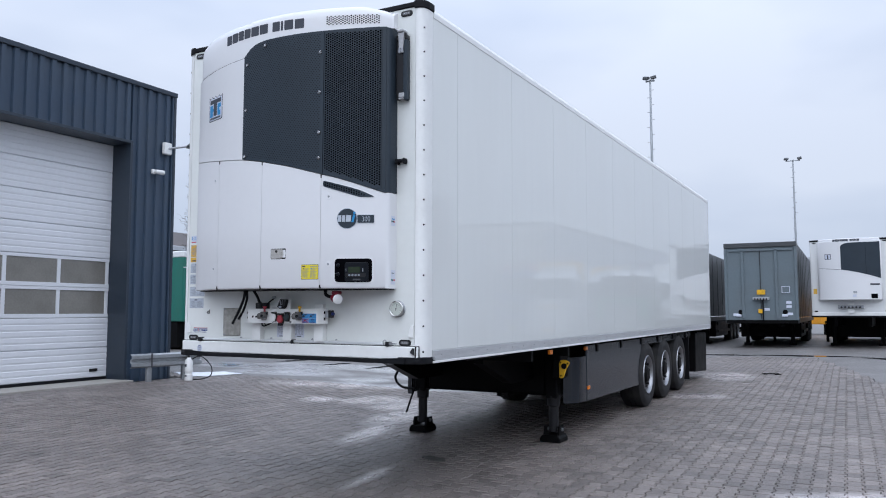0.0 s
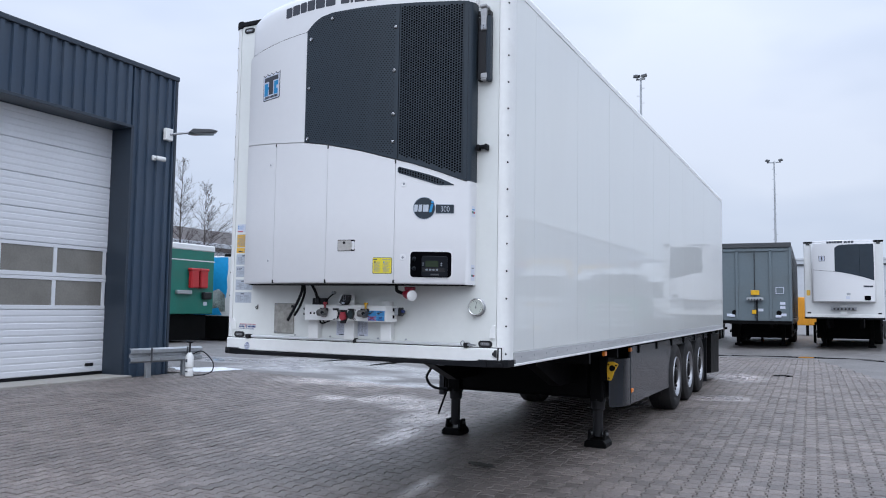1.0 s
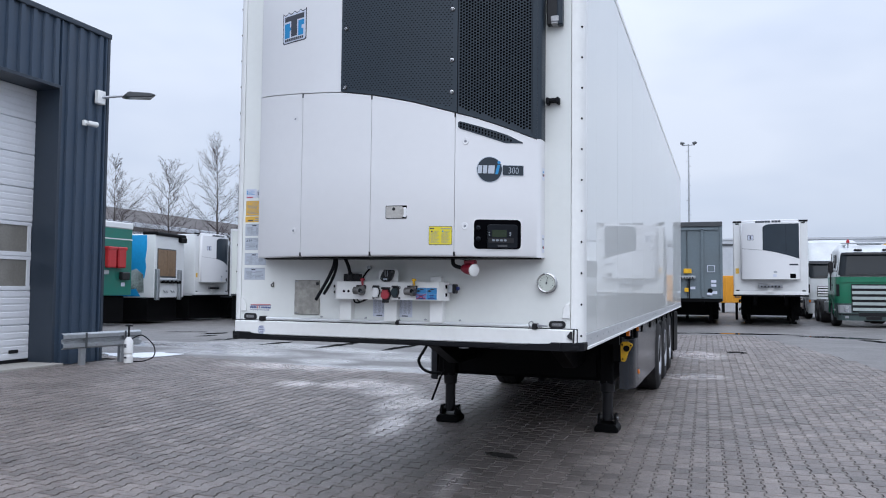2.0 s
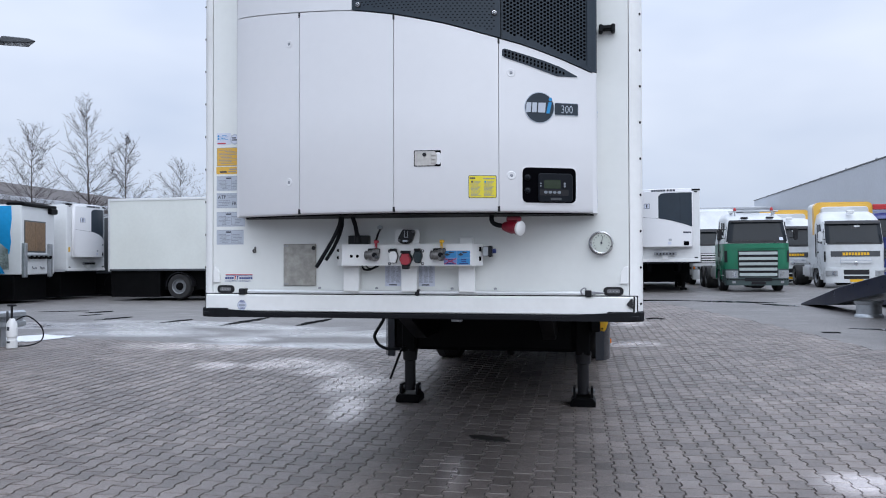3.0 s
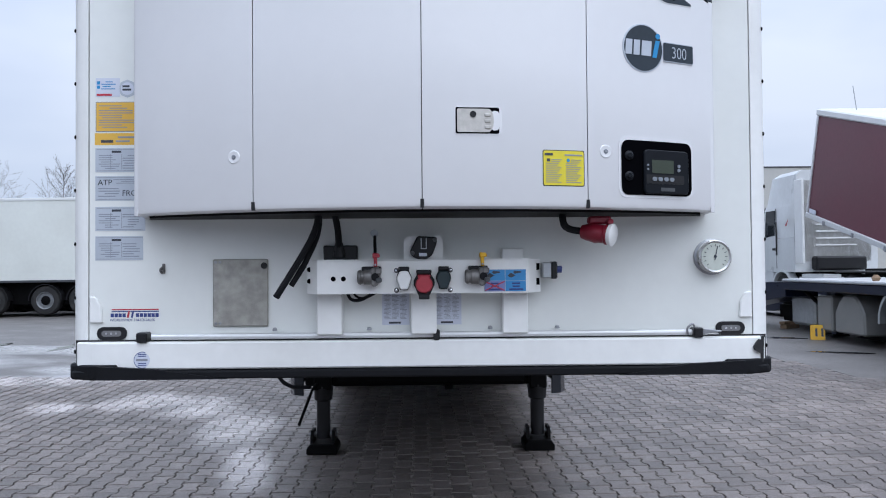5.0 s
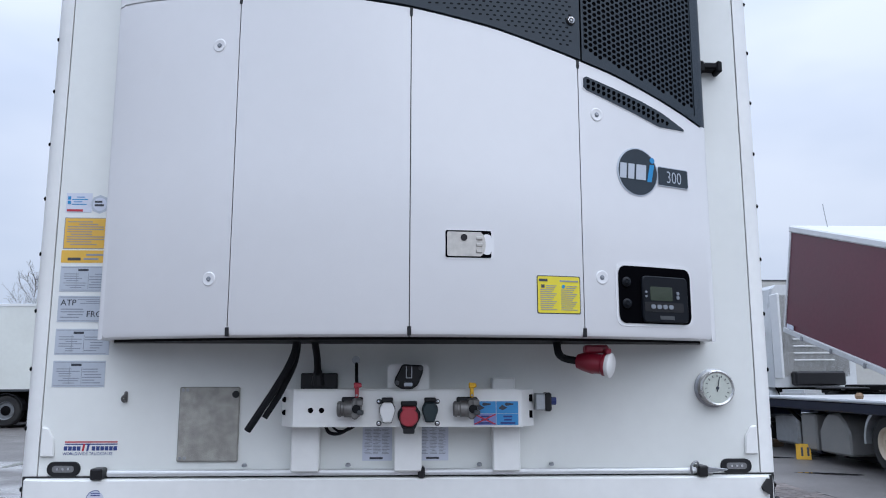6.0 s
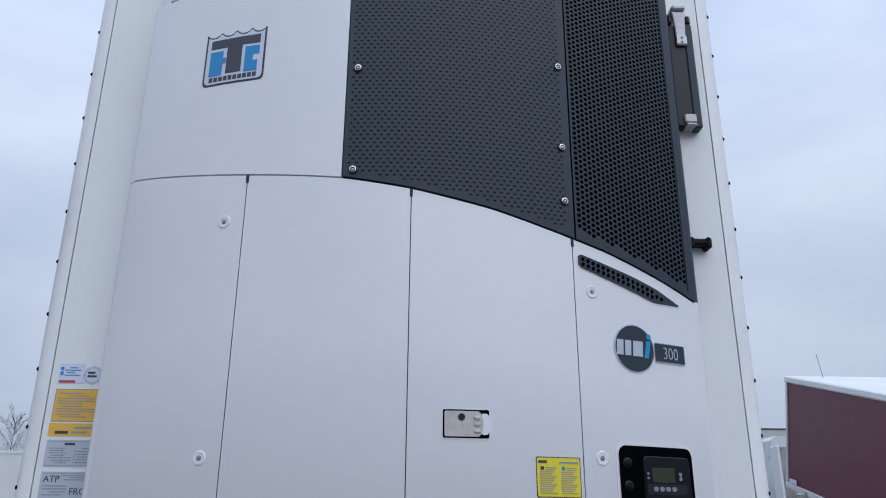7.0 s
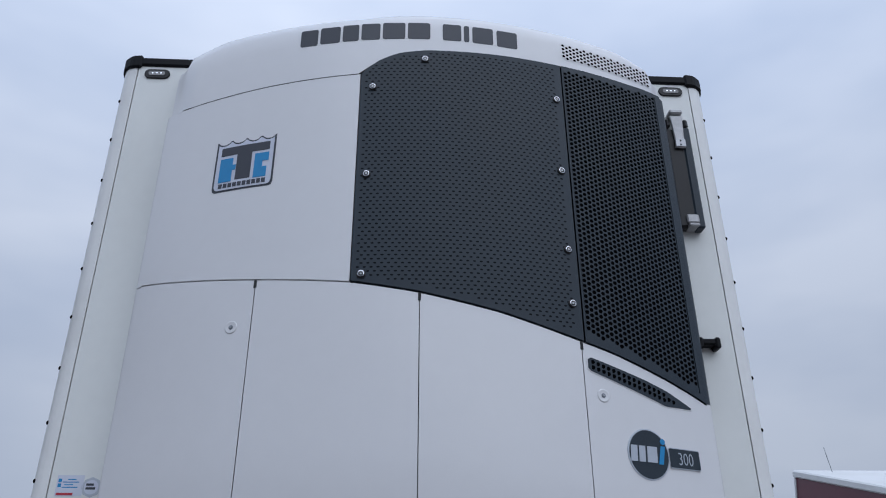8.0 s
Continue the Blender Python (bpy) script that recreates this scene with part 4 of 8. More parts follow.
def build_unit():
    u = unit
    core = [(EDGE_X - 0.03, 0.0), (-EDGE_X + 0.03, 0.0)] + [(x, bow(x) + 0.03 + 0.05 * (abs(x) > 0.95)) for x in [-0.99 + 0.11 * k for k in range(19)]]
    part("core", prism(core, "z", 1.775, 3.98), GASKET, u)
    base = [(EDGE_X - 0.02, 0.0), (-EDGE_X + 0.02, 0.0)] + [(x, bow(x) + 0.052) for x in [-1.0 + 0.1 * k for k in range(21)]]
    part("base_pan", prism(base, "z", 1.744, 1.772), BLACK_STEEL, u, "black underside pan")
    z_low = 1.752
    cuts = [-1.0316, -0.576, -0.012, 0.542, 1.0316]
    for i, (a, b) in enumerate(zip(cuts, cuts[1:])):
        panel = part("door_panel", sheet(a + 0.0016, b - 0.0016, lambda x: z_low, lambda x: door_top(x) - 0.003, 0.055, 0, 14, 2, None, 0.02), WHITE_UNIT, u, "smooth white cover door", smooth=True)
        if i in (1, 2, 3):
            part("hinge_clip", box(a - 0.006, a + 0.006, bow(a) - 0.002, bow(a) + 0.012, z_low + 0.002, z_low + 0.03), BLACK_PLASTIC, panel)
            part("hinge_clip", box(a - 0.005, a + 0.005, bow(a) - 0.002, bow(a) + 0.012, door_top(a) - 0.03, door_top(a) - 0.002), BLACK_PLASTIC, panel)
    part("flank", side_return(-1, z_low, 2.925), WHITE_UNIT, u, smooth=True)
    part("flank", side_return(1, z_low, 2.517), WHITE_UNIT, u, smooth=True)
    part("flank", side_return(-1, 2.931, 3.695), WHITE_UNIT, u, smooth=True)
    part("grille_flank", side_return(1, 2.521, 3.872), GRILLE, u, "solid charcoal grille end", smooth=True)
    part("upper_panel", sheet(-1.03, -0.25, lambda x: door_top(x) + 0.003, lambda x: cap_low(x) - 0.004, 0.028), WHITE_UNIT, u, smooth=True)
    # top cap: follows the bow and rolls back over the top
    bm = bmesh.new()
    roll = [(0.0, 0.0), (0.0, 0.5), (0.004, 0.72), (0.018, 0.85), (0.05, 0.94), (0.1, 0.985), (0.19, 1.0)]
    cols = []
    xs = [-EDGE_X] + [-1.03 + 2.06 * k / 40 for k in range(41)] + [EDGE_X]
    for x in xs:
        y0 = bow(min(abs(x), 0.98)) + (0.0 if abs(x) <= 0.98 else 1.6 * (abs(x) - 0.98))
        if abs(x) == EDGE_X:
            y0 = -0.06
        lo, hi = cap_low(max(min(x, 1.05), -1.05)), 4.078 - 0.05 * smooth_step(0.8, 1.045, abs(x))
        cols.append([bm.verts.new((x, y0, lo - 0.0) if k == 0 else (x, min(y0 + d, -0.002), lo + (hi - lo) * f)) for k, (d, f) in enumerate(roll)] + [bm.verts.new((x, 0.0, hi))])
    for a, b in zip(cols, cols[1:]):
        for k in range(len(a) - 1):
            bm.faces.new((a[k], b[k], b[k + 1], a[k + 1]))
    for c in (cols[0], cols[-1]):
        bm.faces.new(c + [bm.verts.new((c[0].co.x, 0.0, c[0].co.z))])
    part("top_cap", bm, WHITE_UNIT, u, "rounded white top cap", smooth=True)
    # dimpled middle grille
    mid = part("dimpled_grille", sheet(-0.246, 0.552, lambda x: door_top(x) + 0.004, lambda x: cap_low(x) - 0.003, 0.03, 0.004, 24), GRILLE, u, "charcoal dimpled plastic grille", smooth=True)
    verts, faces, kinds = [], [], []
    row, z = 0, 2.69
    while z < 3.84:
        x = -0.225 + (0.0118 if row % 2 else 0.0)
        while x < 0.53:
            if door_top(x) + 0.025 < z < cap_low(x) - 0.02:
                # a flat dark oval paints each dimple's inner shade; the sheet isn't sunk
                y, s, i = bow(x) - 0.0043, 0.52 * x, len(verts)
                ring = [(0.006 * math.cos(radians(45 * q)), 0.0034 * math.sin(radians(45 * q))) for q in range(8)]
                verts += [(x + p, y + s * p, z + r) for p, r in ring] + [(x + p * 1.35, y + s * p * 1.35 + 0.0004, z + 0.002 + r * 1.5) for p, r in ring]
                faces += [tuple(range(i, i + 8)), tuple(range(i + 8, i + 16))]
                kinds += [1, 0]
            x += 0.0236
        z += 0.0152
        row += 1
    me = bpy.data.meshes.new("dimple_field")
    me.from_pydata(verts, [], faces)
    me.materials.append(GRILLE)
    me.materials.append(DENT_SHADE)
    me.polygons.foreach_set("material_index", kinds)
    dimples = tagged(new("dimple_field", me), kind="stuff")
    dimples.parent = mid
    # perforated right grille: a lattice of round holes over black discs painted as their shade
    part("grille_back", sheet(0.558, 1.03, lambda x: door_top(x) + 0.003, lambda x: cap_low(x) - 0.003, 0.02, -0.001, 16), GRILLE, u, smooth=True)
    part("grille_border", sheet(0.558, 1.03, lambda x: door_top(x) + 0.003, lambda x: door_top(x) + 0.026, 0.012, 0.0057, 24, 1), GRILLE, u)
    part("grille_border", sheet(0.558, 1.03, lambda x: cap_low(x) - 0.02, lambda x: cap_low(x) - 0.003, 0.012, 0.0057, 24, 1), GRILLE, u)
    part("grille_border", sheet(0.558, 0.5645, lambda x: door_top(x) + 0.0262, lambda x: cap_low(x) - 0.0202, 0.012, 0.0057, 2, 1), GRILLE, u)
    part("grille_border", sheet(1.0035, 1.03, lambda x: door_top(x) + 0.0262, lambda x: cap_low(x) - 0.0202, 0.012, 0.0057, 4, 1), GRILLE, u)
    perforated(0.573, 0.999, lambda x: door_top(x) + 0.038, lambda x: cap_low(x) - 0.03, 0.02, 0.0077, GRILLE, u, "perforated_grille", "charcoal grille with round holes", 0.006, lambda x: door_top(x) + 0.016, lambda x: cap_low(x) - 0.012)
    perforated(0.575, 0.985, lambda x: 3.905, lambda x: 3.975, 0.0185, 0.0066, WHITE_UNIT, u, "top_vent", "round vent holes in the white cap", 0.002)
    # grille screws
    for x, z in ((-0.211, 2.876), (-0.209, 3.273), (-0.2, 3.665), (0.0, 3.8), (0.524, 3.68), (0.52, 3.347), (0.52, 3.015), (0.52, 2.807)):
        c = Vector((x, bow(x) - 0.004, z))
        n = Vector((0.52 * x, -1, 0)).normalized()
        screw = part("screw", lathe([(0, 0.016), (0.004, 0.016), (0.006, 0.012), (0.006, 0.004)], c, n, 16), BLACK_PLASTIC, u)
        part("screw_head", lathe([(0.004, 0.0118), (0.008, 0.0115), (0.0085, 0.0095), (0.0065, 0.008)], c, n, 14, caps=False), CHROME, screw)
        part("screw_socket", lathe([(0.006, 0.0045), (0.008, 0.004)], c, n, 10), GALV, screw)
    # dished latches in the white doors
    for x, z in ((-0.646, 2.714), (-0.645, 1.935), (0.606, 2.491), (0.607, 1.946)):
        c = Vector((x, bow(x) - 0.0008, z))
        n = Vector((0.52 * x, -1, 0)).normalized()
        dish = part("latch_dish", lathe([(-0.002, 0.0235), (0.0006, 0.0225), (0.0018, 0.0205), (0.0019, 0.0195), (0.0004, 0.0135), (0.0002, 0.0085)], c, n, 24), WHITE_UNIT, u, smooth=True)
        part("latch_screw", lathe([(-0.001, 0.0085), (0.0016, 0.0078), (0.0026, 0.004)], c, n, 12), KEY_GREY, dish)
        part("screw_slot", cyl((0, 0, 0), (0, 0, 0.001), 0.0045, seg=6), STEEL, dish).matrix_basis = on_cover(x, z, 0.0043, 30)
    # paddle latch
    recess = patch(0.094, 0.25, 1.989, 2.083, WHITE_UNIT, u, "latch_recess", 0.0, 0.001, label="recessed steel paddle latch", r=0.014)
    # flat black patch paints the deep shade round the paddle
    patch(0.098, 0.241, 1.994, 2.079, HOLE, recess, "latch_well", 0.0015, 0.001, r=0.005)
    patch(0.214, 0.241, 2.004, 2.068, WHITE_UNIT, recess, "latch_scoop", 0.0028, 0.001, r=0.012)
    patch(0.103, 0.211, 1.998, 2.074, PADDLE, recess, "paddle", 0.004, r=0.005)
    part("paddle_nose", sheet(0.211, 0.2225, lambda x: 2.036 - 0.038 * math.sqrt(max(1 - ((x - 0.2) / 0.0228) ** 2, 0.0)) - 0.002, lambda x: 2.036 + 0.038 * math.sqrt(max(1 - ((x - 0.2) / 0.0228) ** 2, 0.0)) + 0.002, 0.004, 0.0055, 8, 1), PADDLE, recess)
    part("keyhole", cyl((0.155, bow(0.155) - 0.0095, 2.056), (0.155, bow(0.155) - 0.001, 2.056), 0.0105), BLACK_PLASTIC, recess)
    for k in range(3):
        part("paddle_rib", box(0.192, 0.214, bow(0.205) - 0.0105, bow(0.205) - 0.004, 2.008 + 0.02 * k, 2.02 + 0.02 * k, 0.003), PADDLE, recess)
    # yellow service sticker
    st = patch(0.385, 0.53, 1.825, 1.945, INK, u, "service_sticker", 0.0, 0.0006, "yellow service sticker with fine print", r=0.006)
    patch(0.388, 0.527, 1.828, 1.942, YELLOW, st, "sticker_face", 0.0012, r=0.006)
    patch(0.392, 0.42, 1.926, 1.934, INK, st, "print_bar", 0.0032, 0.0006)
    patch(0.46, 0.522, 1.926, 1.931, INK_GREY, st, "print_bar", 0.0032, 0.0006)
    for col in (0.396, 0.464):
        for k in range(13):
            start = col + (0.018 if k > 10 else 0.0)
            patch(start, col + 0.054 - 0.005 * (k * 3 % 4), 1.837 + 0.0062 * k, 1.8392 + 0.0062 * k, INK_GREY, st, "print_bar", 0.0032, 0.0006)
    patch(0.399, 0.41, 1.906, 1.916, INK, st, "hazard_mark", 0.0032, 0.0006)
    patch(0.467, 0.478, 1.905, 1.917, BLUE, st, "notice_mark", 0.0032, 0.0006, r=0.0055)
    # display bay
    bay = patch(0.654, 0.95, 1.792, 2.0, WHITE_UNIT, u, "display_bezel", 0.001, 0.001, "recessed controller display bay", r=0.03)
    # flat black patch on the surface in place of the bay's dark hollow
    patch(0.664, 0.941, 1.802, 1.989, HOLE, bay, "bay_void", 0.0045, 0.001, r=0.026)
    xc = 0.832
    case = part("controller", prism(rounded(-0.098, 0.095, -0.08, 0.072, 0.016), "z", 0.0, 0.014, bevel=0.005), GLOSS_BLACK, bay, "black controller with keypad")
    case.matrix_basis = on_cover(xc, 1.886, 0.002)
    part("screen", prism(rounded(-0.068, 0.026, -0.009, 0.037, 0.004), "z", 0.014, 0.0152), plain("lcd_green_grey", (0.02, 0.032, 0.014), 0.2, coat=0.4), case)
    part("keypad", prism(rounded(-0.092, 0.072, -0.045, -0.014, 0.006), "z", 0.014, 0.0152), BLACK_PLASTIC, case)
    for k in range(4):
        part("key", prism(rounded(-0.068 + 0.025 * k, -0.049 + 0.025 * k, -0.036, -0.022, 0.0068), "z", 0.015, 0.018), KEY_GREY, case)
    for v in (0.004, 0.018):
        part("key", cyl((0.048, v, 0.014), (0.048, v, 0.0175), 0.006), KEY_GREY, case)
        part("key", cyl((-0.086, v, 0.014), (-0.086, v, 0.0175), 0.004), KEY_GREY, case)
    part("name_plate", box(-0.03, 0.03, -0.07, -0.058, 0.014, 0.0155), DARK_GREY, case)
    for k in range(2):
        part("switch", lathe([(0.0, 0.016), (0.006, 0.016), (0.009, 0.01), (0.014, 0.007)], (0.69, bow(0.69) - 0.006, 1.865 + 0.07 * k), (0.2, -1, 0), 14), GLOSS_BLACK, bay)
    # slanted side vent
    upper = [(0.56, 2.612), (0.566, 2.621), (0.667, 2.593), (0.776, 2.562), (0.86, 2.533), (0.949, 2.488)]
    lower = [(0.56, 2.582), (0.566, 2.573), (0.664, 2.541), (0.757, 2.511), (0.846, 2.481), (0.949, 2.482)]
    lip = sheet(0.556, 0.953, lambda x: between(lower, x) - 0.004, lambda x: between(upper, x) + 0.004, 0.008, 0.0012, 32, 1)
    part("vent_lip", lip, WHITE_UNIT, u)
    slot = sheet(0.56, 0.949, lambda x: between(lower, x), lambda x: between(upper, x), 0.008, 0.003, 32, 1)
    vent = part("slanted_vent", slot, GRILLE, u, "slanted charcoal vent with round holes")
    for k in range(17):
        x = 0.577 + 0.0187 * k + 0.0006 * (k > 9)
        zm = (between(upper, x) + between(lower, x)) / 2
        for j in (-1, 1):
            if k > 14 and j < 0:
                continue
            part("vent_hole", cyl((x, bow(x) - 0.0045, zm + (0.0093 if k < 15 else -0.002 * (k - 14)) * j), (x, bow(x) - 0.0005, zm + (0.0093 if k < 15 else -0.002 * (k - 14)) * j), 0.0071, seg=12), HOLE, vent)
    badges(u)


def perforated(x0, x1, low, high, pitch, r, material, parent, name, label, lift=0.006, rest_low=None, rest_high=None):
    """A lattice of six-sided cells in upright columns, each with a round hole, on the bow; blind cells fill up to the border."""
    verts, faces, holes, blind = [], [], [], []
    dx = pitch * 0.866
    z_first, z_last = min(low(x0), low(x1)) - 0.06, max(high(x0), high(x1)) + 0.06
    for col in range(int((x1 - x0) / dx + 0.001) + 1):
        x = x0 + dx * col
        z = z_first + (pitch / 2 if col % 2 else 0.0)
        while z < z_last:
            if low(x) < z < high(x):
                holes.append((x, z))
            elif rest_low and rest_low(x) < z < rest_high(x):
                blind.append((x, z))
            z += pitch
    for x, z in blind:
        i = len(verts)
        verts += [(x + pitch / 1.732 * math.cos(radians(60 * k)), bow(x + pitch / 1.732 * math.cos(radians(60 * k))) - lift, z + pitch / 1.732 * math.sin(radians(60 * k))) for k in range(6)]
        faces.append(tuple(range(i, i + 6)))
    for x, z in holes:
        i = len(verts)
        for ring in range(3):
            for k in range(12):
                a = radians(30 * k)
                ra = (pitch / 1.732 if k % 2 == 0 else pitch / 2) if ring == 0 else r
                verts.append((x + ra * math.cos(a), bow(x + ra * math.cos(a)) - lift * (0.4 if ring == 2 else 1.0), z + ra * math.sin(a)))
        for k in range(12):
            m = (k + 1) % 12
            faces.append((i + k, i + m, i + 12 + m, i + 12 + k))
            faces.append((i + 12 + k, i + 12 + m, i + 24 + m, i + 24 + k))
    me = bpy.data.meshes.new(name)
    me.from_pydata(verts, [], faces)
    me.materials.append(material)
    ob = tagged(new(name, me), label)
    ob.parent = parent
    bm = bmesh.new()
    # black discs close to the surface stand for the shade behind each hole
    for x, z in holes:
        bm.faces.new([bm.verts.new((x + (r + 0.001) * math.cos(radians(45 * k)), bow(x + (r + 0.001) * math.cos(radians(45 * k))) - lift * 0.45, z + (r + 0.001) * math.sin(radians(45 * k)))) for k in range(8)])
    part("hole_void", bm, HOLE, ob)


def badges(u):
    # maker's lettering on the cap, as plain blocks
    blocks = [(-0.5, 0.07), (-0.42, 0.08), (-0.33, 0.065), (-0.255, 0.075), (-0.17, 0.09), (-0.07, 0.09), (0.07, 0.075), (0.155, 0.022), (0.19, 0.085), (0.29, 0.085)]
    name = thing("maker_name", pose(0, 0, 0), "", "")
    name.parent = u
    for x, w in blocks:
        z0 = 3.895 + 0.012 * (1 - (x / 0.5) ** 2)
        patch(x, x + w, z0, z0 + 0.082, INK, name, "name_block", 0.0, 0.0012, r=0.008)
    # blue and black crest
    crest = thing("crest_badge", pose(0, 0, 0), "", "")
    crest.parent = u
    X, Z, K = -0.675, 3.262, 1.13

    def crest_edge(inset):
        """Lower and upper edge of the badge: rounded corners below, four scallops above."""
        half, r = 0.105 * K - inset, 0.018

        def low_edge(x):
            d = max(half - abs(x - X), 0.0)
            return Z + inset + (0.0 if d >= r else r - math.sqrt(max(r * r - (r - d) ** 2, 0.0)))

        def high_edge(x):
            dip = abs(math.sin(2 * math.pi * (x - X + 0.105 * K) / (0.105 * K)))
            return Z + 0.2 * K - inset - 0.017 * max(dip - 0.25, 0.0) ** 0.6

        return sheet(X - half, X + half, low_edge, high_edge, 0.003, 0.001 + (0.0018 if inset else 0.0), 64, 1)

    part("outline", crest_edge(0.0), INK, crest, "square crest badge with a scalloped top")
    part("field", crest_edge(0.0075), PALE_LABEL, crest)
    patch(X - 0.085 * K, X + 0.085 * K, Z + 0.14 * K, Z + 0.172 * K, INK, crest, "bar", 0.0036, 0.0008)
    patch(X - 0.027 * K, X + 0.025 * K, Z + 0.04 * K, Z + 0.142 * K, INK, crest, "bar", 0.0036, 0.0008)
    for a, b, c, d in ((-0.085, -0.04, 0.036, 0.128), (-0.04, -0.029, 0.08, 0.1), (0.036, 0.064, 0.036, 0.13), (0.064, 0.085, 0.098, 0.13), (0.064, 0.08, 0.036, 0.075)):
        patch(X + a * K, X + b * K, Z + c * K, Z + d * K, BLUE, crest, "bar", 0.0036, 0.0008)
    for k in range(10):
        patch(X - 0.082 * K + 0.0187 * k, X - 0.069 * K + 0.0187 * k, Z + 0.014 * K, Z + 0.03 * K, INK, crest, "letter_block", 0.0036, 0.0006)
    # round model badge with a number plate
    badge = thing("model_badge", pose(0, 0, 0), "", "")
    badge.parent = u
    bx, bz = 0.752, 2.31
    disc = part("disc", lathe([(-0.002, 0.084), (0.0014, 0.084), (0.002, 0.08)], (0, 0, 0), (0, 0, 1), 40), SILVER_LABEL, badge, "silver-rimmed round badge")
    disc.matrix_basis = on_cover(bx, bz, 0.0)
    face = part("disc_face", lathe([(0.0005, 0.079), (0.003, 0.079)], (0, 0, 0), (0, 0, 1), 40), GRILLE, disc)
    # three pale strokes and a blue one stand for the model mark
    for a, b in ((-0.076, -0.05), (-0.043, -0.018), (-0.01, 0.03)):
        part("mark", prism([(a, -0.026), (b, -0.026), (b + 0.004, 0.026), (a + 0.004, 0.026)], "z", 0.003, 0.0045), SILVER_LABEL, disc)
    part("mark", prism([(0.036, -0.03), (0.054, -0.03), (0.068, 0.03), (0.05, 0.03)], "z", 0.003, 0.0045), BLUE, disc)
    part("mark", lathe([(0.003, 0.01), (0.0045, 0.01)], (0.06, 0.045, 0), (0, 0, 1), 12), BLUE, disc)
    plate = part("number_plate", prism(rounded(-0.07, 0.066, -0.034, 0.034, 0.006), "z", -0.001, 0.0015), SILVER_LABEL, badge)
    plate.matrix_basis = on_cover(0.895, 2.306, 0.002)
    part("plate_face", prism(rounded(-0.07, 0.063, -0.031, 0.031, 0.005), "z", 0.001, 0.0025), GRILLE, plate)
    words("300", 0.06, pose(-0.036, -0.021, 0.003), SILVER_LABEL, plate, depth=0.0006, stretch=0.78, bold=-0.0008)
    # small service stickers by the unit's right edge
    for z0, z1, m in ((2.255, 2.335, BLUE), (1.785, 1.9, INK_GREY)):
        st = part("flank_sticker", box(1.0552, 1.0562, -0.085, -0.025, z0, z1), PALE_LABEL, u, "small sticker on the unit's flank")
        part("print_bar", box(1.0562, 1.0568, -0.075, -0.035, z1 - 0.03, z1 - 0.02), m, st)
        for k, dot in enumerate((FAR_GREEN, INK, RED)):
            part("print_dot", cyl((1.056, -0.074 + 0.019 * k, z0 + 0.035), (1.0569, -0.074 + 0.019 * k, z0 + 0.035), 0.0085, seg=14), dot, st)


build_unit()

# ---------------------------------------------------------------- fittings on the trailer's front wall


def wall_sheet(x0, x1, z0, z1, material, parent, name, lift=0.0, label="", thick=0.0012):
    """A flat sticker or plate on the front wall."""
    return part(name, box(x0, x1, -lift - thick, -lift + 0.0004, z0, z1), material, parent, label)


def print_rows(parent, x0, x1, z0, z1, rows, lift, ink=INK_GREY, seed=1, h=0.35):
    rnd = random.Random(seed)
    step = (z1 - z0) / rows
    for k in range(rows):
        z = z0 + (k + 0.5) * step
        a = x0 + (x1 - x0) * rnd.choice((0.0, 0.0, 0.1, 0.3))
        b = x1 - (x1 - x0) * rnd.choice((0.0, 0.05, 0.2, 0.35))
        wall_sheet(a, b, z - step * h / 2, z + step * h / 2, ink, parent, "print_bar", lift, thick=0.0006)


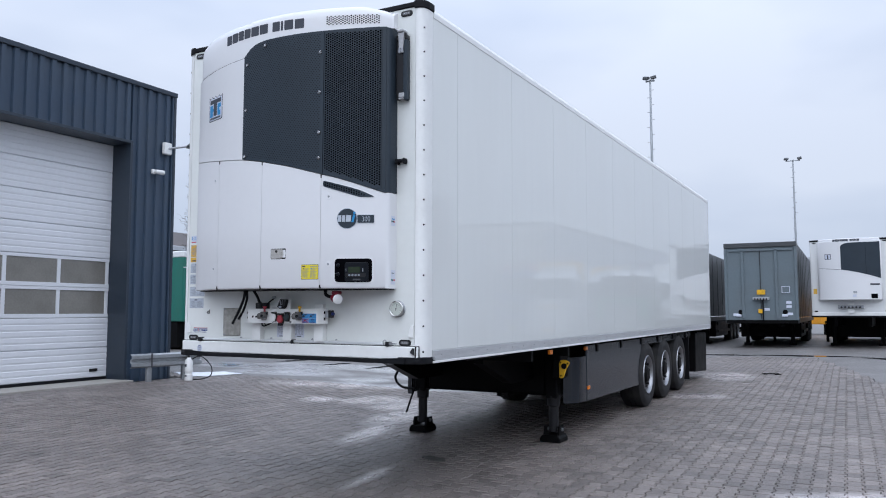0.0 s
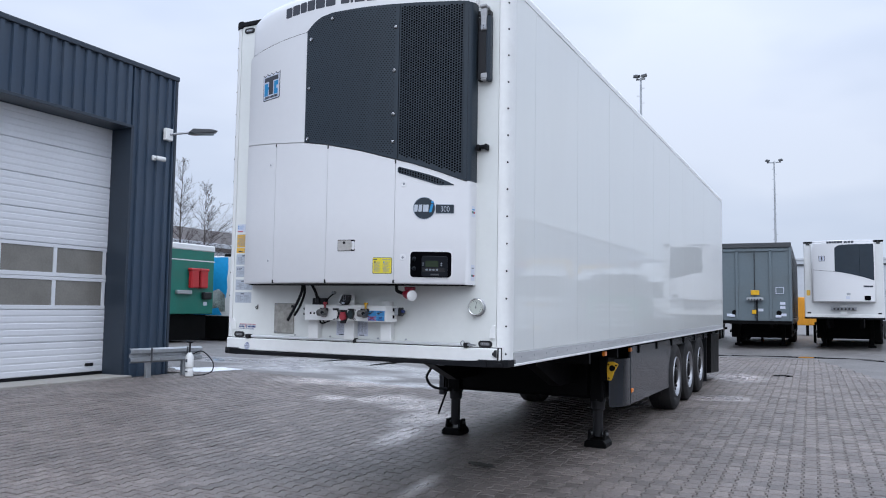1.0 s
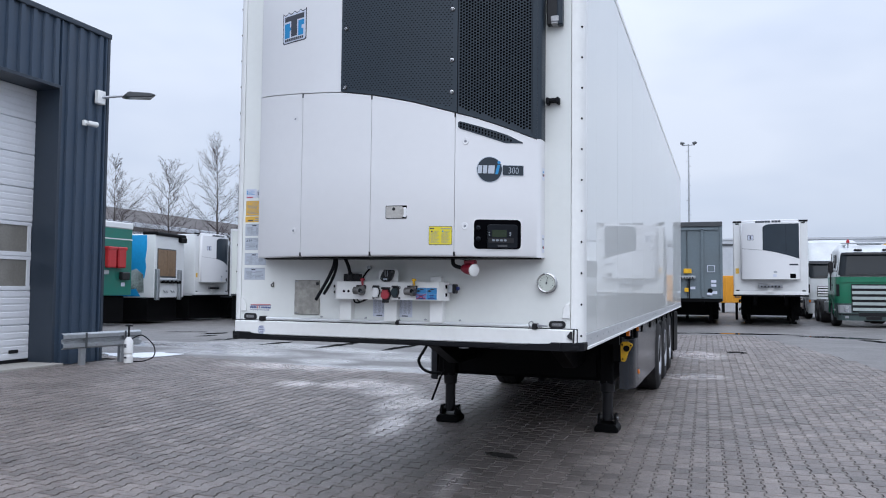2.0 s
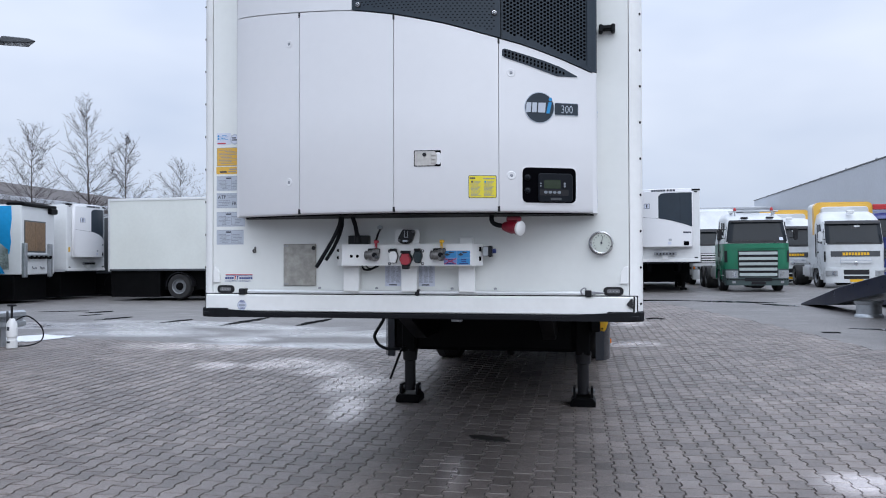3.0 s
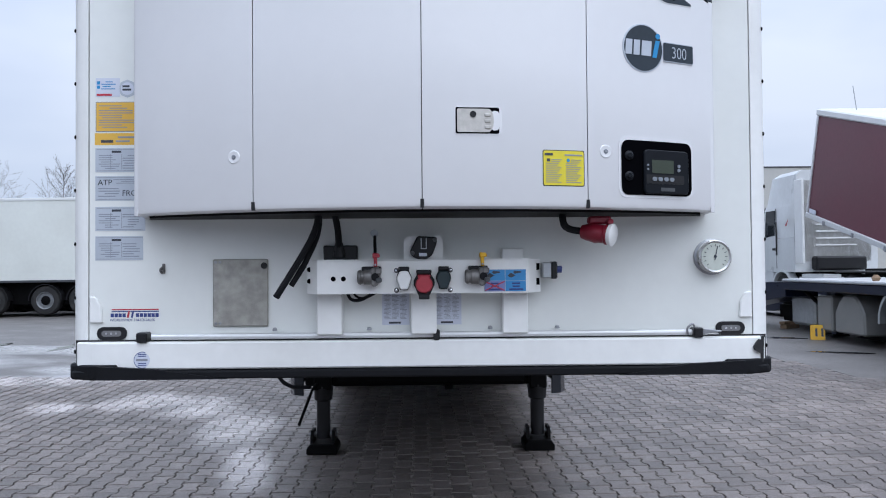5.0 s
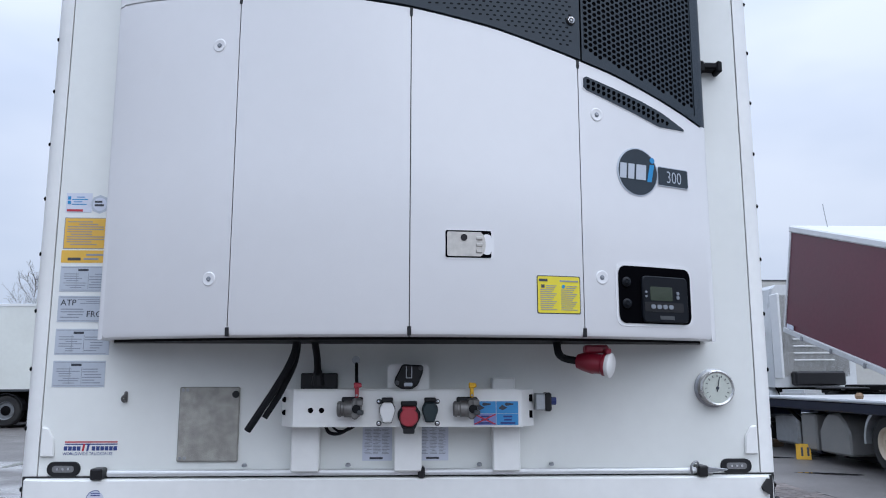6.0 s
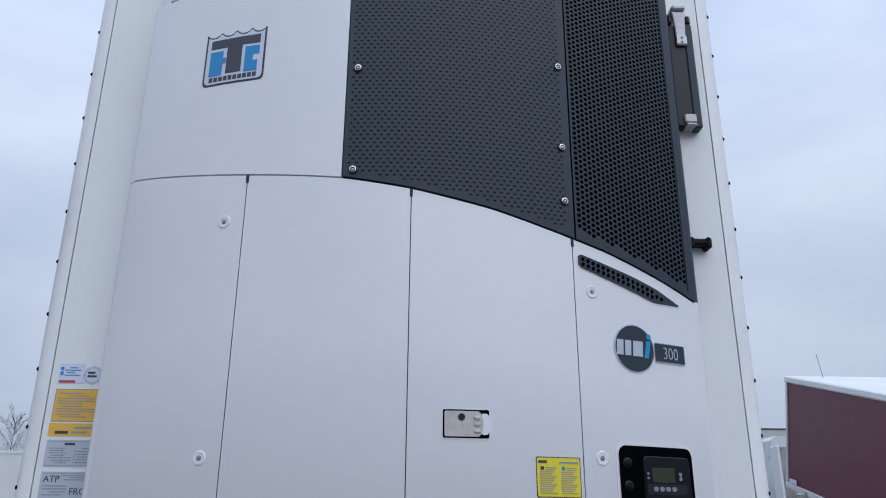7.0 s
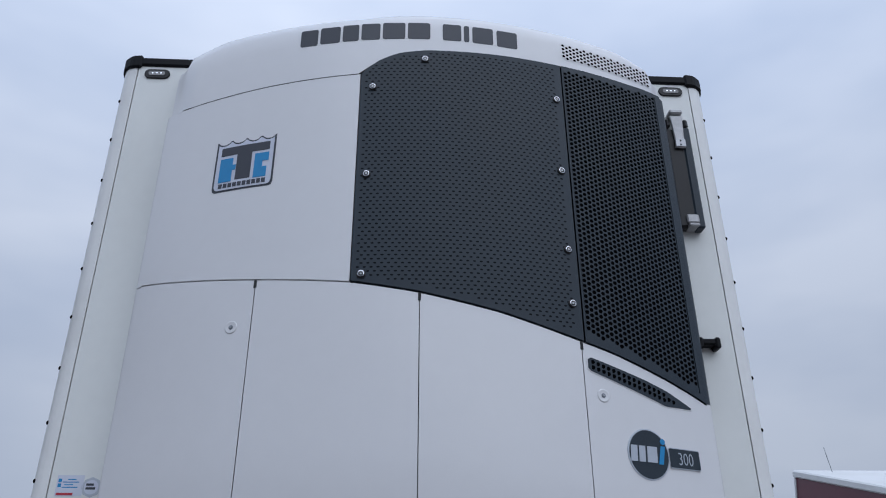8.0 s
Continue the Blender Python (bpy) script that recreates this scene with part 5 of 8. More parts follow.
def build_labels():
    t = trailer
    left, right = -1.219, -1.055
    # white approval stickers
    top = wall_sheet(left, left + 0.09, 2.215, 2.285, PALE_LABEL, t, "sticker", 0, "small white sticker with blue and red print")
    for k in range(2):
        wall_sheet(left + 0.005, left + 0.016, 2.245 + 0.016 * k, 2.257 + 0.016 * k, BLUE, top, "print_square", 0.0013, thick=0.0006)
    print_rows(top, left + 0.02, left + 0.075, 2.24, 2.275, 4, 0.0013, BLUE, 3)
    wall_sheet(left + 0.004, left + 0.06, 2.218, 2.226, RED, top, "print_bar", 0.0013, thick=0.0006)
    ring = part("seal_sticker", lathe([(0, 0.034), (0.0012, 0.034)], (left + 0.118, 0.0, 2.245), (0, -1, 0), 8), SILVER_LABEL, t, "grey eight-sided inspection seal")
    part("seal_face", lathe([(0.001, 0.024), (0.0018, 0.024)], (left + 0.118, 0.0, 2.245), (0, -1, 0), 20), PALE_LABEL, ring)
    print_rows(ring, left + 0.1, left + 0.14, 2.235, 2.26, 2, 0.0019, INK, 4, 0.6)
    # two gold labels
    g = wall_sheet(left + 0.0, right + 0.02, 2.083, 2.196, INK_GREY, t, "gold_label", 0, "gold yellow certificate label")
    wall_sheet(left + 0.003, right + 0.02, 2.086, 2.193, GOLD, g, "label_face", 0.0013, thick=0.0006)
    print_rows(g, left + 0.012, right - 0.02, 2.095, 2.185, 10, 0.0021, INK_GREY, 5)
    g2 = wall_sheet(left - 0.003, right + 0.02, 2.034, 2.078, GOLD, t, "gold_label", 0, "gold yellow certificate label")
    wall_sheet(left + 0.02, left + 0.065, 2.042, 2.052, INK, g2, "print_bar", 0.0013, thick=0.0006)
    print_rows(g2, left + 0.075, right - 0.01, 2.04, 2.07, 2, 0.0013, INK_GREY, 6, 0.45)
    # four silver plates
    for k, (z0, z1) in enumerate(((1.932, 2.022), (1.825, 1.917), (1.712, 1.802), (1.602, 1.692))):
        p = wall_sheet(left - 0.001, right + 0.02 - 0.008 * (k == 3), z0, z1, SILVER_LABEL, t, "data_plate", 0, "silver grey technical data plate")
        wall_sheet(left + 0.004, right + 0.01, z1 - 0.006, z1 - 0.0045, INK_GREY, p, "frame_line", 0.0013, thick=0.0005)
        wall_sheet(left + 0.004, right + 0.01, z0 + 0.0045, z0 + 0.006, INK_GREY, p, "frame_line", 0.0013, thick=0.0005)
        if k == 1:
            words("ATP", 0.03, Matrix.Translation((left + 0.008, -0.002, z1 - 0.034)) @ Matrix.Rotation(radians(90), 4, "X"), INK, p, depth=0.0004)
            words("FRC", 0.03, Matrix.Translation((left + 0.098, -0.002, z0 + 0.018)) @ Matrix.Rotation(radians(90), 4, "X"), INK, p, depth=0.0004)
            print_rows(p, left + 0.066, right, z1 - 0.03, z1 - 0.01, 3, 0.0013, INK_GREY, 7)
            print_rows(p, left + 0.01, left + 0.09, z0 + 0.012, z0 + 0.05, 4, 0.0013, INK_GREY, 8)
        else:
            wall_sheet(left + 0.06, left + 0.095, z1 - 0.018, z1 - 0.01, INK, p, "print_bar", 0.0013, thick=0.0006)
            print_rows(p, left + 0.012, left + 0.09, z0 + 0.01, z1 - 0.024, 7, 0.0013, INK_GREY, 9 + k)
            print_rows(p, left + 0.1, right, z0 + 0.01, z1 - 0.024, 6, 0.0013, INK_GREY, 19 + k)
            for x in (left + 0.055, left + 0.096):
                wall_sheet(x, x + 0.0015, z0 + 0.01, z1 - 0.022, INK_GREY, p, "frame_line", 0.0014, thick=0.0005)
    # dealer sticker as plain coloured bars, with its readable line
    d = wall_sheet(-1.177, -0.992, 1.362, 1.424, FRONT_WALL, t, "dealer_sticker", 0, "dealer sticker with red and blue stripes", thick=0.0004)
    navy = BLUE_INK
    wall_sheet(-1.16, -0.985, 1.416, 1.4205, RED, d, "stripe", 0.0006, thick=0.0005)
    wall_sheet(-1.16, -0.985, 1.409, 1.413, navy, d, "stripe", 0.0006, thick=0.0005)
    for k in range(4):
        wall_sheet(-1.163 + 0.0145 * k, -1.151 + 0.0145 * k, 1.39, 1.404, navy, d, "letter_block", 0.0006, thick=0.0005)
    for k in range(6):
        wall_sheet(-1.07 + 0.0145 * k, -1.058 + 0.0145 * k, 1.39, 1.404, navy, d, "letter_block", 0.0006, thick=0.0005)
    for x, m in ((-1.103, RED), (-1.088, navy)):
        part("bar", prism([(x, 1.388), (x + 0.007, 1.388), (x + 0.011, 1.412), (x + 0.004, 1.412)], "y", -0.0012, -0.0006), m, d)
    words("WORLDWIDE TRUCKSALES", 0.0132, Matrix.Translation((-1.166, -0.0012, 1.375)) @ Matrix.Rotation(radians(90), 4, "X"), navy, d, depth=0.0003, stretch=1.02)
    # round sticker on the sill
    r = part("round_sticker", lathe([(0, 0.031), (0.0012, 0.031)], (-1.03, -0.045, 1.235), (0, -1, 0), 28), BLUE_INK, t, "round pale sticker on the sill")
    part("sticker_face", lathe([(0.001, 0.0285), (0.0018, 0.0285)], (-1.03, -0.045, 1.235), (0, -1, 0), 28), PALE_LABEL, r)
    part("print_bar", box(-1.052, -1.01, -0.0478, -0.0468, 1.232, 1.24), INK_GREY, r)
    for z in (1.215, 1.222, 1.248, 1.255):
        part("print_bar", box(-1.045, -1.015, -0.0478, -0.0468, z, z + 0.003), BLUE_INK, r)
    # two printed sheets behind the socket rail
    for k, x in enumerate((-0.153, 0.042)):
        p = wall_sheet(x, x + 0.102, 1.352, 1.476, PALE_LABEL, t, "printed_sheet", 0, "small printed instruction sheet")
        for c in range(3):
            print_rows(p, x + 0.007 + 0.03 * c, x + 0.033 + 0.03 * c, 1.373, 1.47, 20, 0.0013, INK_GREY, 30 + k * 3 + c, 0.34)
        wall_sheet(x + 0.025, x + 0.07, 1.357, 1.364, INK, p, "print_bar", 0.0013, thick=0.0006)
    # date code on the side wall beside the front corner
    tag = Matrix.Translation((1.301, 0.205, 3.80)) @ Matrix.Rotation(radians(90), 4, "Z") @ Matrix.Rotation(radians(90), 4, "X")
    words("FRC", 0.115, tag, INK_GREY, t, depth=0.0004, stretch=1.05)
    words("05-2023", 0.075, tag @ Matrix.Translation((-0.01, -0.085, 0)), INK_GREY, t, depth=0.0004, stretch=0.95)
    part("marking_strip", box(1.3, 1.3022, 0.2, 0.39, 3.915, 3.955), SILVER_LABEL, t)
    part("corner_bracket", box(1.3, 1.3035, 0.148, 0.176, 3.70, 3.96), SILVER_LABEL, t)


CAST_HOOK = mat("tarnished_hook_steel", (0.16, 0.155, 0.15), 0.4, 0.6, var=0.2, scale=30)
DULL_STEEL = mat("dull_latch_steel", (0.42, 0.42, 0.43), 0.42, 0.35, var=0.12, scale=25)
RIM_STEEL = mat("polished_steel_rim", (0.55, 0.55, 0.54), 0.28, 0.75, var=0.1, scale=20)
DIAL = mat("aged_dial_face", (0.5, 0.53, 0.48), 0.35, var=0.05, scale=20, coat=0.5)
TEAL_PLASTIC = plain("dark_teal_plastic", (0.012, 0.025, 0.03), 0.4)
BLUE_INK = plain("navy_ink", (0.03, 0.05, 0.2), 0.45)


def build_front_fittings():
    t = trailer
    plate = part("access_plate", box(-0.782, -0.577, -0.012, 0.0, 1.352, 1.603, 0.004), PLATE, t, "galvanised access plate with corner screws")
    for x, z in ((-0.77, 1.592), (-0.755, 1.592), (-0.77, 1.364), (-0.755, 1.364)):
        part("screw", lathe([(0, 0.006), (0.003, 0.005)], (x, -0.012, z), (0, -1, 0), 8), STEEL, plate)
    part("lock", lathe([(0, 0.012), (0.006, 0.012), (0.007, 0.004)], (-0.59, -0.012, 1.578), (0, -1, 0), 14), SEAM, plate)
    hook = part("wall_hook", box(-0.972, -0.96, -0.006, 0.0, 1.55, 1.588, 0.003), CAST_HOOK, t, "small steel hook plate")
    part("hook", tube([(-0.966, -0.006, 1.556), (-0.967, -0.018, 1.554), (-0.972, -0.022, 1.565), (-0.966, -0.012, 1.575)], 0.0045), CAST_HOOK, hook)
    # dial thermometer
    gx, gz = 1.09, 1.598
    g = part("thermometer", lathe([(0, 0.06), (0.012, 0.06), (0.014, 0.052), (0.026, 0.052), (0.028, 0.062), (0.038, 0.063), (0.042, 0.058), (0.037, 0.052)], (gx, 0, gz), (0.06, -1, 0.02), 36), RIM_STEEL, t, "round steel-rimmed dial thermometer", smooth=True)
    part("flange", lathe([(0, 0.068), (0.006, 0.068), (0.01, 0.06)], (gx, 0, gz), (0, -1, 0), 30), STEEL, g)
    dial = part("dial", lathe([(0.0365, 0.052), (0.0375, 0.052)], (gx, 0, gz), (0.06, -1, 0.02), 30), DIAL, g, "pale grey dial")
    m = Matrix.Translation(Vector((gx, 0, gz)) + 0.0382 * Vector((0.06, -1, 0.02)).normalized()) @ Matrix.Rotation(radians(90), 4, "X") @ Matrix.Rotation(radians(3.4), 4, "Y")
    for k in range(13):
        a = radians(225 - 22.5 * k)
        tick = box(0.038, 0.046, -0.0012, 0.0012, 0.0, 0.0008)
        bmesh.ops.transform(tick, matrix=m @ Matrix.Rotation(a, 4, "Z"), verts=tick.verts)
        part("tick", tick, INK, dial)
    needle = box(-0.014, 0.04, -0.0014, 0.0014, 0.001, 0.002)
    bmesh.ops.transform(needle, matrix=m @ Matrix.Rotation(radians(78), 4, "Z"), verts=needle.verts)
    part("needle", needle, INK, dial)
    hub = lathe([(0, 0.006), (0.003, 0.005)], (0, 0, 0), (0, 0, 1), 12)
    bmesh.ops.transform(hub, matrix=m, verts=hub.verts)
    part("needle_hub", hub, INK, dial)
    # black folder with steel clips near the roof, and a rubber clip below
    f = part("document_tube", box(1.085, 1.19, -0.05, 0.0, 3.29, 3.78, 0.008), BLACK_PLASTIC, t, "flat black document box with steel latches")
    part("box_rim", box(1.155, 1.192, -0.056, -0.002, 3.285, 3.785, 0.006), GRILLE, f)
    clamp = part("latch", prism([(1.108, 3.84), (1.166, 3.84), (1.164, 3.815), (1.158, 3.7), (1.162, 3.672), (1.116, 3.672), (1.119, 3.7), (1.112, 3.815)], "y", -0.064, -0.052, bevel=0.003), DULL_STEEL, f, "dull steel over-centre latch")
    part("latch_hook", box(1.108, 1.166, -0.075, -0.0, 3.845, 3.868, 0.006), DULL_STEEL, clamp)
    part("latch_fold", box(1.117, 1.161, -0.067, -0.0645, 3.676, 3.715, 0.001), STEEL, clamp)
    for z in (3.685, 3.705):
        part("rivet", lathe([(0, 0.004), (0.003, 0.003)], (1.139, -0.067, z), (0, -1, 0), 8), SEAM, clamp)
    for x in (1.098, 1.178):
        part("latch_ear", box(x - 0.012, x + 0.012, -0.06, 0.0, 3.782, 3.828, 0.009), BLACK_PLASTIC, f)
    hasp = part("latch", box(1.116, 1.168, -0.062, -0.0, 3.305, 3.345, 0.005), DULL_STEEL, f)
    part("latch_hook", box(1.12, 1.164, -0.068, -0.0, 3.288, 3.301, 0.004), DULL_STEEL, hasp)
    c = part("rubber_clip", box(1.085, 1.17, -0.05, 0.0, 2.78, 2.805, 0.006), BLACK_RUBBER, t, "small black rubber clip")
    for x in (1.083, 1.15):
        part("clip_end", box(x, x + 0.022, -0.055, 0.0, 2.765, 2.81, 0.006), BLACK_RUBBER, c)


def build_socket_rail():
    """The white rail of air and power couplings below the unit."""
    r = thing("coupling_rail", STAND, "white steel coupling rail with air and electric sockets", "coupling rail")
    y = -0.13
    front = [(-0.43, -0.075), (-0.385, y), (0.375, y), (0.425, -0.06), (0.425, -0.054), (0.373, y + 0.006), (-0.383, y + 0.006), (-0.43, -0.069)]
    part("rail_plate", prism(front, "z", 1.474, 1.595), WHITE_PAINT, r, "white folded steel plate")
    part("rail_top", prism([(-0.385, y), (0.375, y), (0.36, -0.02), (-0.37, -0.02)], "z", 1.592, 1.597), WHITE_PAINT, r)
    for x in (-0.345, -0.005, 0.325):
        part("rail_bracket", box(x * 1.02 - 0.047, x * 1.02 + 0.047, -0.06, -0.0, 1.322, 1.5, 0.004), WHITE_PAINT, r)
    part("rear_plate", box(0.285, 0.365, -0.05, -0.0, 1.58, 1.635, 0.004), WHITE_PAINT, r)
    for x, z in ((-0.418, 1.562), (-0.418, 1.52)):
        part("slot_hole", cyl((x, -0.0935, z), (x - 0.002, -0.0885, z), 0.009, seg=10), HOLE, r)
    for x, z in ((0.41, 1.567), (0.41, 1.513)):
        part("slot_hole", box(x - 0.008, x + 0.008, -0.0855, -0.078, z - 0.012, z + 0.012), HOLE, r)
    for x in (-0.328, -0.292):
        part("hole", cyl((x, y - 0.001, 1.528), (x, y + 0.003, 1.528), 0.009, seg=14), HOLE, r)
    for x, z in ((-0.102, 1.557), (-0.102, 1.486), (0.091, 1.557), (0.091, 1.486)):
        nut = part("screw", lathe([(0, 0.009), (0.003, 0.009), (0.004, 0.006)], (x, y, z), (0, -1, 0), 12), DARK_GREY, r)
        part("screw_head", lathe([(0.003, 0.006), (0.007, 0.0055), (0.008, 0.003)], (x, y, z), (0, -1, 0), 6), CHROME, nut)

    def socket(x, z, w, h, lid, label, round_lid=False):
        """A shield-shaped spring-lid socket with a hinge on top."""
        shape = [(-0.3, 0.5), (0.3, 0.5), (0.36, 0.3), (0.5, 0.14), (0.5, -0.05), (0.4, -0.2), (0.28, -0.46), (-0.28, -0.46), (-0.4, -0.2), (-0.5, -0.05), (-0.5, 0.14), (-0.36, 0.3)]
        s = part("power_socket", prism([(x + w * u, z + h * v) for u, v in shape], "y", y - 0.02, y, bevel=0.003), BLACK_PLASTIC, r, label)
        if round_lid:
            part("lid", lathe([(0.0, w * 0.41), (0.01, w * 0.41), (0.015, w * 0.36), (0.016, 0.004)], (x, y - 0.02, z - h * 0.04), (0, -1, 0), 24), lid, s, smooth=True)
            part("lid_arm", box(x - w * 0.3, x + w * 0.3, y - 0.034, y - 0.018, z + h * 0.2, z + h * 0.34, 0.003), lid, s)
        else:
            part("lid", prism([(x + w * 0.94 * u, z - h * 0.02 + h * 0.9 * min(v, 0.4)) for u, v in shape], "y", y - 0.034, y - 0.019, bevel=0.004), lid, s)
        part("hinge", box(x - w * 0.36, x + w * 0.36, y - 0.037, y, z + h * 0.38, z + h * 0.53, 0.003), BLACK_PLASTIC, s)
        return s

    socket(-0.0745, 1.526, 0.053, 0.084, WHITE_PLASTIC, "black trailer power socket with a white lid")
    red = socket(-0.003, 1.51, 0.075, 0.092, RED_LID, "black socket with a round red lid", True)
    part("latch_tab", box(-0.022, 0.016, y - 0.034, y, 1.454, 1.474, 0.003), BLACK_PLASTIC, red)
    socket(0.0665, 1.527, 0.053, 0.082, TEAL_PLASTIC, "black trailer power socket")
    # upper socket on its white plate
    up = part("upper_plate", prism(rounded(-0.076, 0.066, 1.585, 1.682, 0.022), "y", -0.1, -0.094), WHITE_PAINT, r)
    head = part("upper_socket", prism([(-0.028, 1.597), (0.012, 1.6), (0.028, 1.612), (0.044, 1.655), (0.044, 1.676), (-0.026, 1.68), (-0.052, 1.63), (-0.052, 1.612)], "y", -0.135, -0.1, bevel=0.005), BLACK_PLASTIC, up, "black angled ABS socket")
    for x, z in ((-0.044, 1.618), (0.036, 1.667)):
        part("ear_screw", lathe([(0, 0.008), (0.004, 0.007), (0.005, 0.003)], (x, -0.135, z), (0, -1, 0), 10), DARK_GREY, head)
    for x0, x1, z0, z1 in ((-0.014, -0.011, 1.635, 1.672), (0.004, 0.007, 1.635, 1.672), (-0.014, 0.007, 1.633, 1.636)):
        part("lever", box(x0, x1, -0.141, -0.135, z0, z1), STEEL, head)
    part("nozzle", box(-0.024, 0.012, -0.15, -0.1, 1.598, 1.622, 0.004), BLACK_PLASTIC, head)
    part("nozzle_label", box(-0.02, 0.008, -0.152, -0.15, 1.607, 1.619, 0.001), SILVER_LABEL, head)
    # air couplings with red and yellow levers
    for x, m in ((-0.195, RED_LID), (0.185, YELLOW_PAINT)):
        a = part("air_coupling", lathe([(0.0, 0.02), (0.004, 0.025), (0.012, 0.0265), (0.014, 0.023), (0.022, 0.023), (0.024, 0.0265), (0.05, 0.0265)], (x - 0.043, y - 0.032, 1.534), (1, 0, 0), 20), CAST, r, "cast metal air coupling with a coloured lever", smooth=True)
        part("claw", prism([(x + 0.004, 1.508), (x + 0.018, 1.498), (x + 0.034, 1.512), (x + 0.038, 1.555), (x + 0.03, 1.572), (x + 0.004, 1.565)], "y", y - 0.058, y, bevel=0.005), CAST, a)
        part("claw_lug", box(x + 0.024, x + 0.044, y - 0.07, y - 0.03, 1.515, 1.532, 0.004), DARK_GREY, a)
        part("claw_lug", box(x + 0.02, x + 0.042, y - 0.066, y - 0.03, 1.545, 1.566, 0.004), CAST, a)
        part("back_plate", box(x - 0.03, x + 0.04, y - 0.024, y, 1.545, 1.572, 0.004), BLACK_PLASTIC, a)
        part("seal", cyl((x + 0.021, y - 0.059, 1.535), (x + 0.021, y - 0.064, 1.535), 0.014, seg=14), BLACK_RUBBER, a)
        part("lever", box(x + 0.014, x + 0.026, y - 0.034, y - 0.014, 1.57, 1.614, 0.003), m, a)
        part("lever_head", prism([(x + 0.01, 1.6), (x + 0.036, 1.604), (x + 0.034, 1.618), (x + 0.01, 1.62)], "y", y - 0.036, y - 0.012, bevel=0.003), m, a)
        part("pivot", cyl((x + 0.02, y - 0.038, 1.578), (x + 0.02, y - 0.034, 1.578), 0.004, seg=8), STEEL, a)
    part("tag_strap", tube([(-0.176, y - 0.02, 1.615), (-0.182, -0.08, 1.66), (-0.186, -0.02, 1.685)], 0.006), BLACK_RUBBER, r)
    part("tag_ring", cyl((-0.188, -0.03, 1.695), (-0.188, -0.005, 1.695), 0.014, seg=14), GALV, r)
    # blue notice of four fields
    n = part("blue_notice", box(0.213, 0.363, y - 0.002, y, 1.479, 1.558), SILVER_LABEL, r, "blue coupling instruction sticker")
    part("field", box(0.214, 0.287, y - 0.003, y - 0.001, 1.5175, 1.557), BLUE_LIGHT, n)
    part("field", box(0.289, 0.362, y - 0.003, y - 0.001, 1.5175, 1.557), BLUE_LIGHT, n)
    part("field", box(0.214, 0.287, y - 0.003, y - 0.001, 1.48, 1.516), LILAC, n)
    part("field", box(0.289, 0.362, y - 0.003, y - 0.001, 1.48, 1.516), BLUE_LIGHT, n)
    for x in (0.22, 0.296):
        part("symbol", prism([(x + 0.026, 1.542), (x + 0.05, 1.546), (x + 0.05, 1.55), (x + 0.026, 1.553), (x + 0.02, 1.548)], "y", y - 0.004, y - 0.002), INK, n)
        part("symbol", prism([(x, 1.534), (x + 0.014, 1.528), (x + 0.03, 1.536), (x + 0.012, 1.546)], "y", y - 0.004, y - 0.002), INK, n)
        for k, w in enumerate((0.05, 0.026, 0.03)):
            part("print_bar", box(x + 0.031 - w / 2, x + 0.031 + w / 2, y - 0.004, y - 0.002, 1.4835 + 0.0105 * k, 1.4895 + 0.0105 * k), BLUE_INK, n)
    part("cross", prism([(0.214, 1.484), (0.217, 1.481), (0.287, 1.513), (0.284, 1.516)], "y", y - 0.0045, y - 0.0035), RED, n)
    part("cross", prism([(0.214, 1.513), (0.217, 1.516), (0.287, 1.484), (0.284, 1.481)], "y", y - 0.0045, y - 0.0035), RED, n)
    # end plug with a blue tip
    e = part("end_plug", box(0.428, 0.462, -0.098, -0.046, 1.525, 1.582, 0.004), GALV, r, "grey end plug with a black collar and blue tip")
    part("collar", box(0.46, 0.482, -0.102, -0.042, 1.522, 1.585, 0.005), BLACK_PLASTIC, e)
    part("tip", cyl((0.48, -0.072, 1.556), (0.501, -0.072, 1.556), 0.013, seg=8), BLUE_INK, e)
    # cables that come down from the unit
    part("cable_box", box(-0.374, -0.25, -0.05, -0.0, 1.585, 1.65, 0.004), BLACK_PLASTIC, r)
    part("cable", tube([(-0.32, -0.14, 1.76), (-0.315, -0.09, 1.7), (-0.315, -0.06, 1.64)], 0.012), BLACK_RUBBER, r)
    part("cable_boot", lathe([(0, 0.014), (0.03, 0.02), (0.05, 0.024)], (-0.315, -0.06, 1.66), (0, 0.2, -1), 12), BLACK_PLASTIC, r)
    part("cable", tube([(-0.37, -0.19, 1.77), (-0.385, -0.18, 1.7), (-0.44, -0.17, 1.6), (-0.525, -0.17, 1.465)], 0.0118), BLACK_RUBBER, r, "loose black corrugated cable sleeve")
    part("cable", tube([(-0.37, -0.17, 1.77), (-0.38, -0.15, 1.69), (-0.425, -0.14, 1.59), (-0.475, -0.15, 1.505)], 0.0105), BLACK_RUBBER, r)
    part("cable", tube([(-0.285, -0.06, 1.475), (-0.27, -0.07, 1.452), (-0.235, -0.07, 1.45), (-0.19, -0.06, 1.475)], 0.006), BLACK_RUBBER, r)
    part("cable", tube([(-0.265, -0.05, 1.475), (-0.245, -0.06, 1.458), (-0.215, -0.06, 1.458), (-0.18, -0.05, 1.475)], 0.004), BLACK_RUBBER, r)
    # red standby power plug under the unit
    p = thing("power_plug", STAND, "red industrial power plug with a white cap under the unit", "power plug")
    a = Vector((0.56, -0.17, 1.69))
    d = Vector((0.8, -0.52, -0.13)).normalized()
    part("plug_body", lathe([(0, 0.024), (0.02, 0.03), (0.055, 0.036), (0.065, 0.033), (0.085, 0.033), (0.09, 0.037), (0.105, 0.037)], a, d, 22), RED_PLASTIC, p, smooth=True)
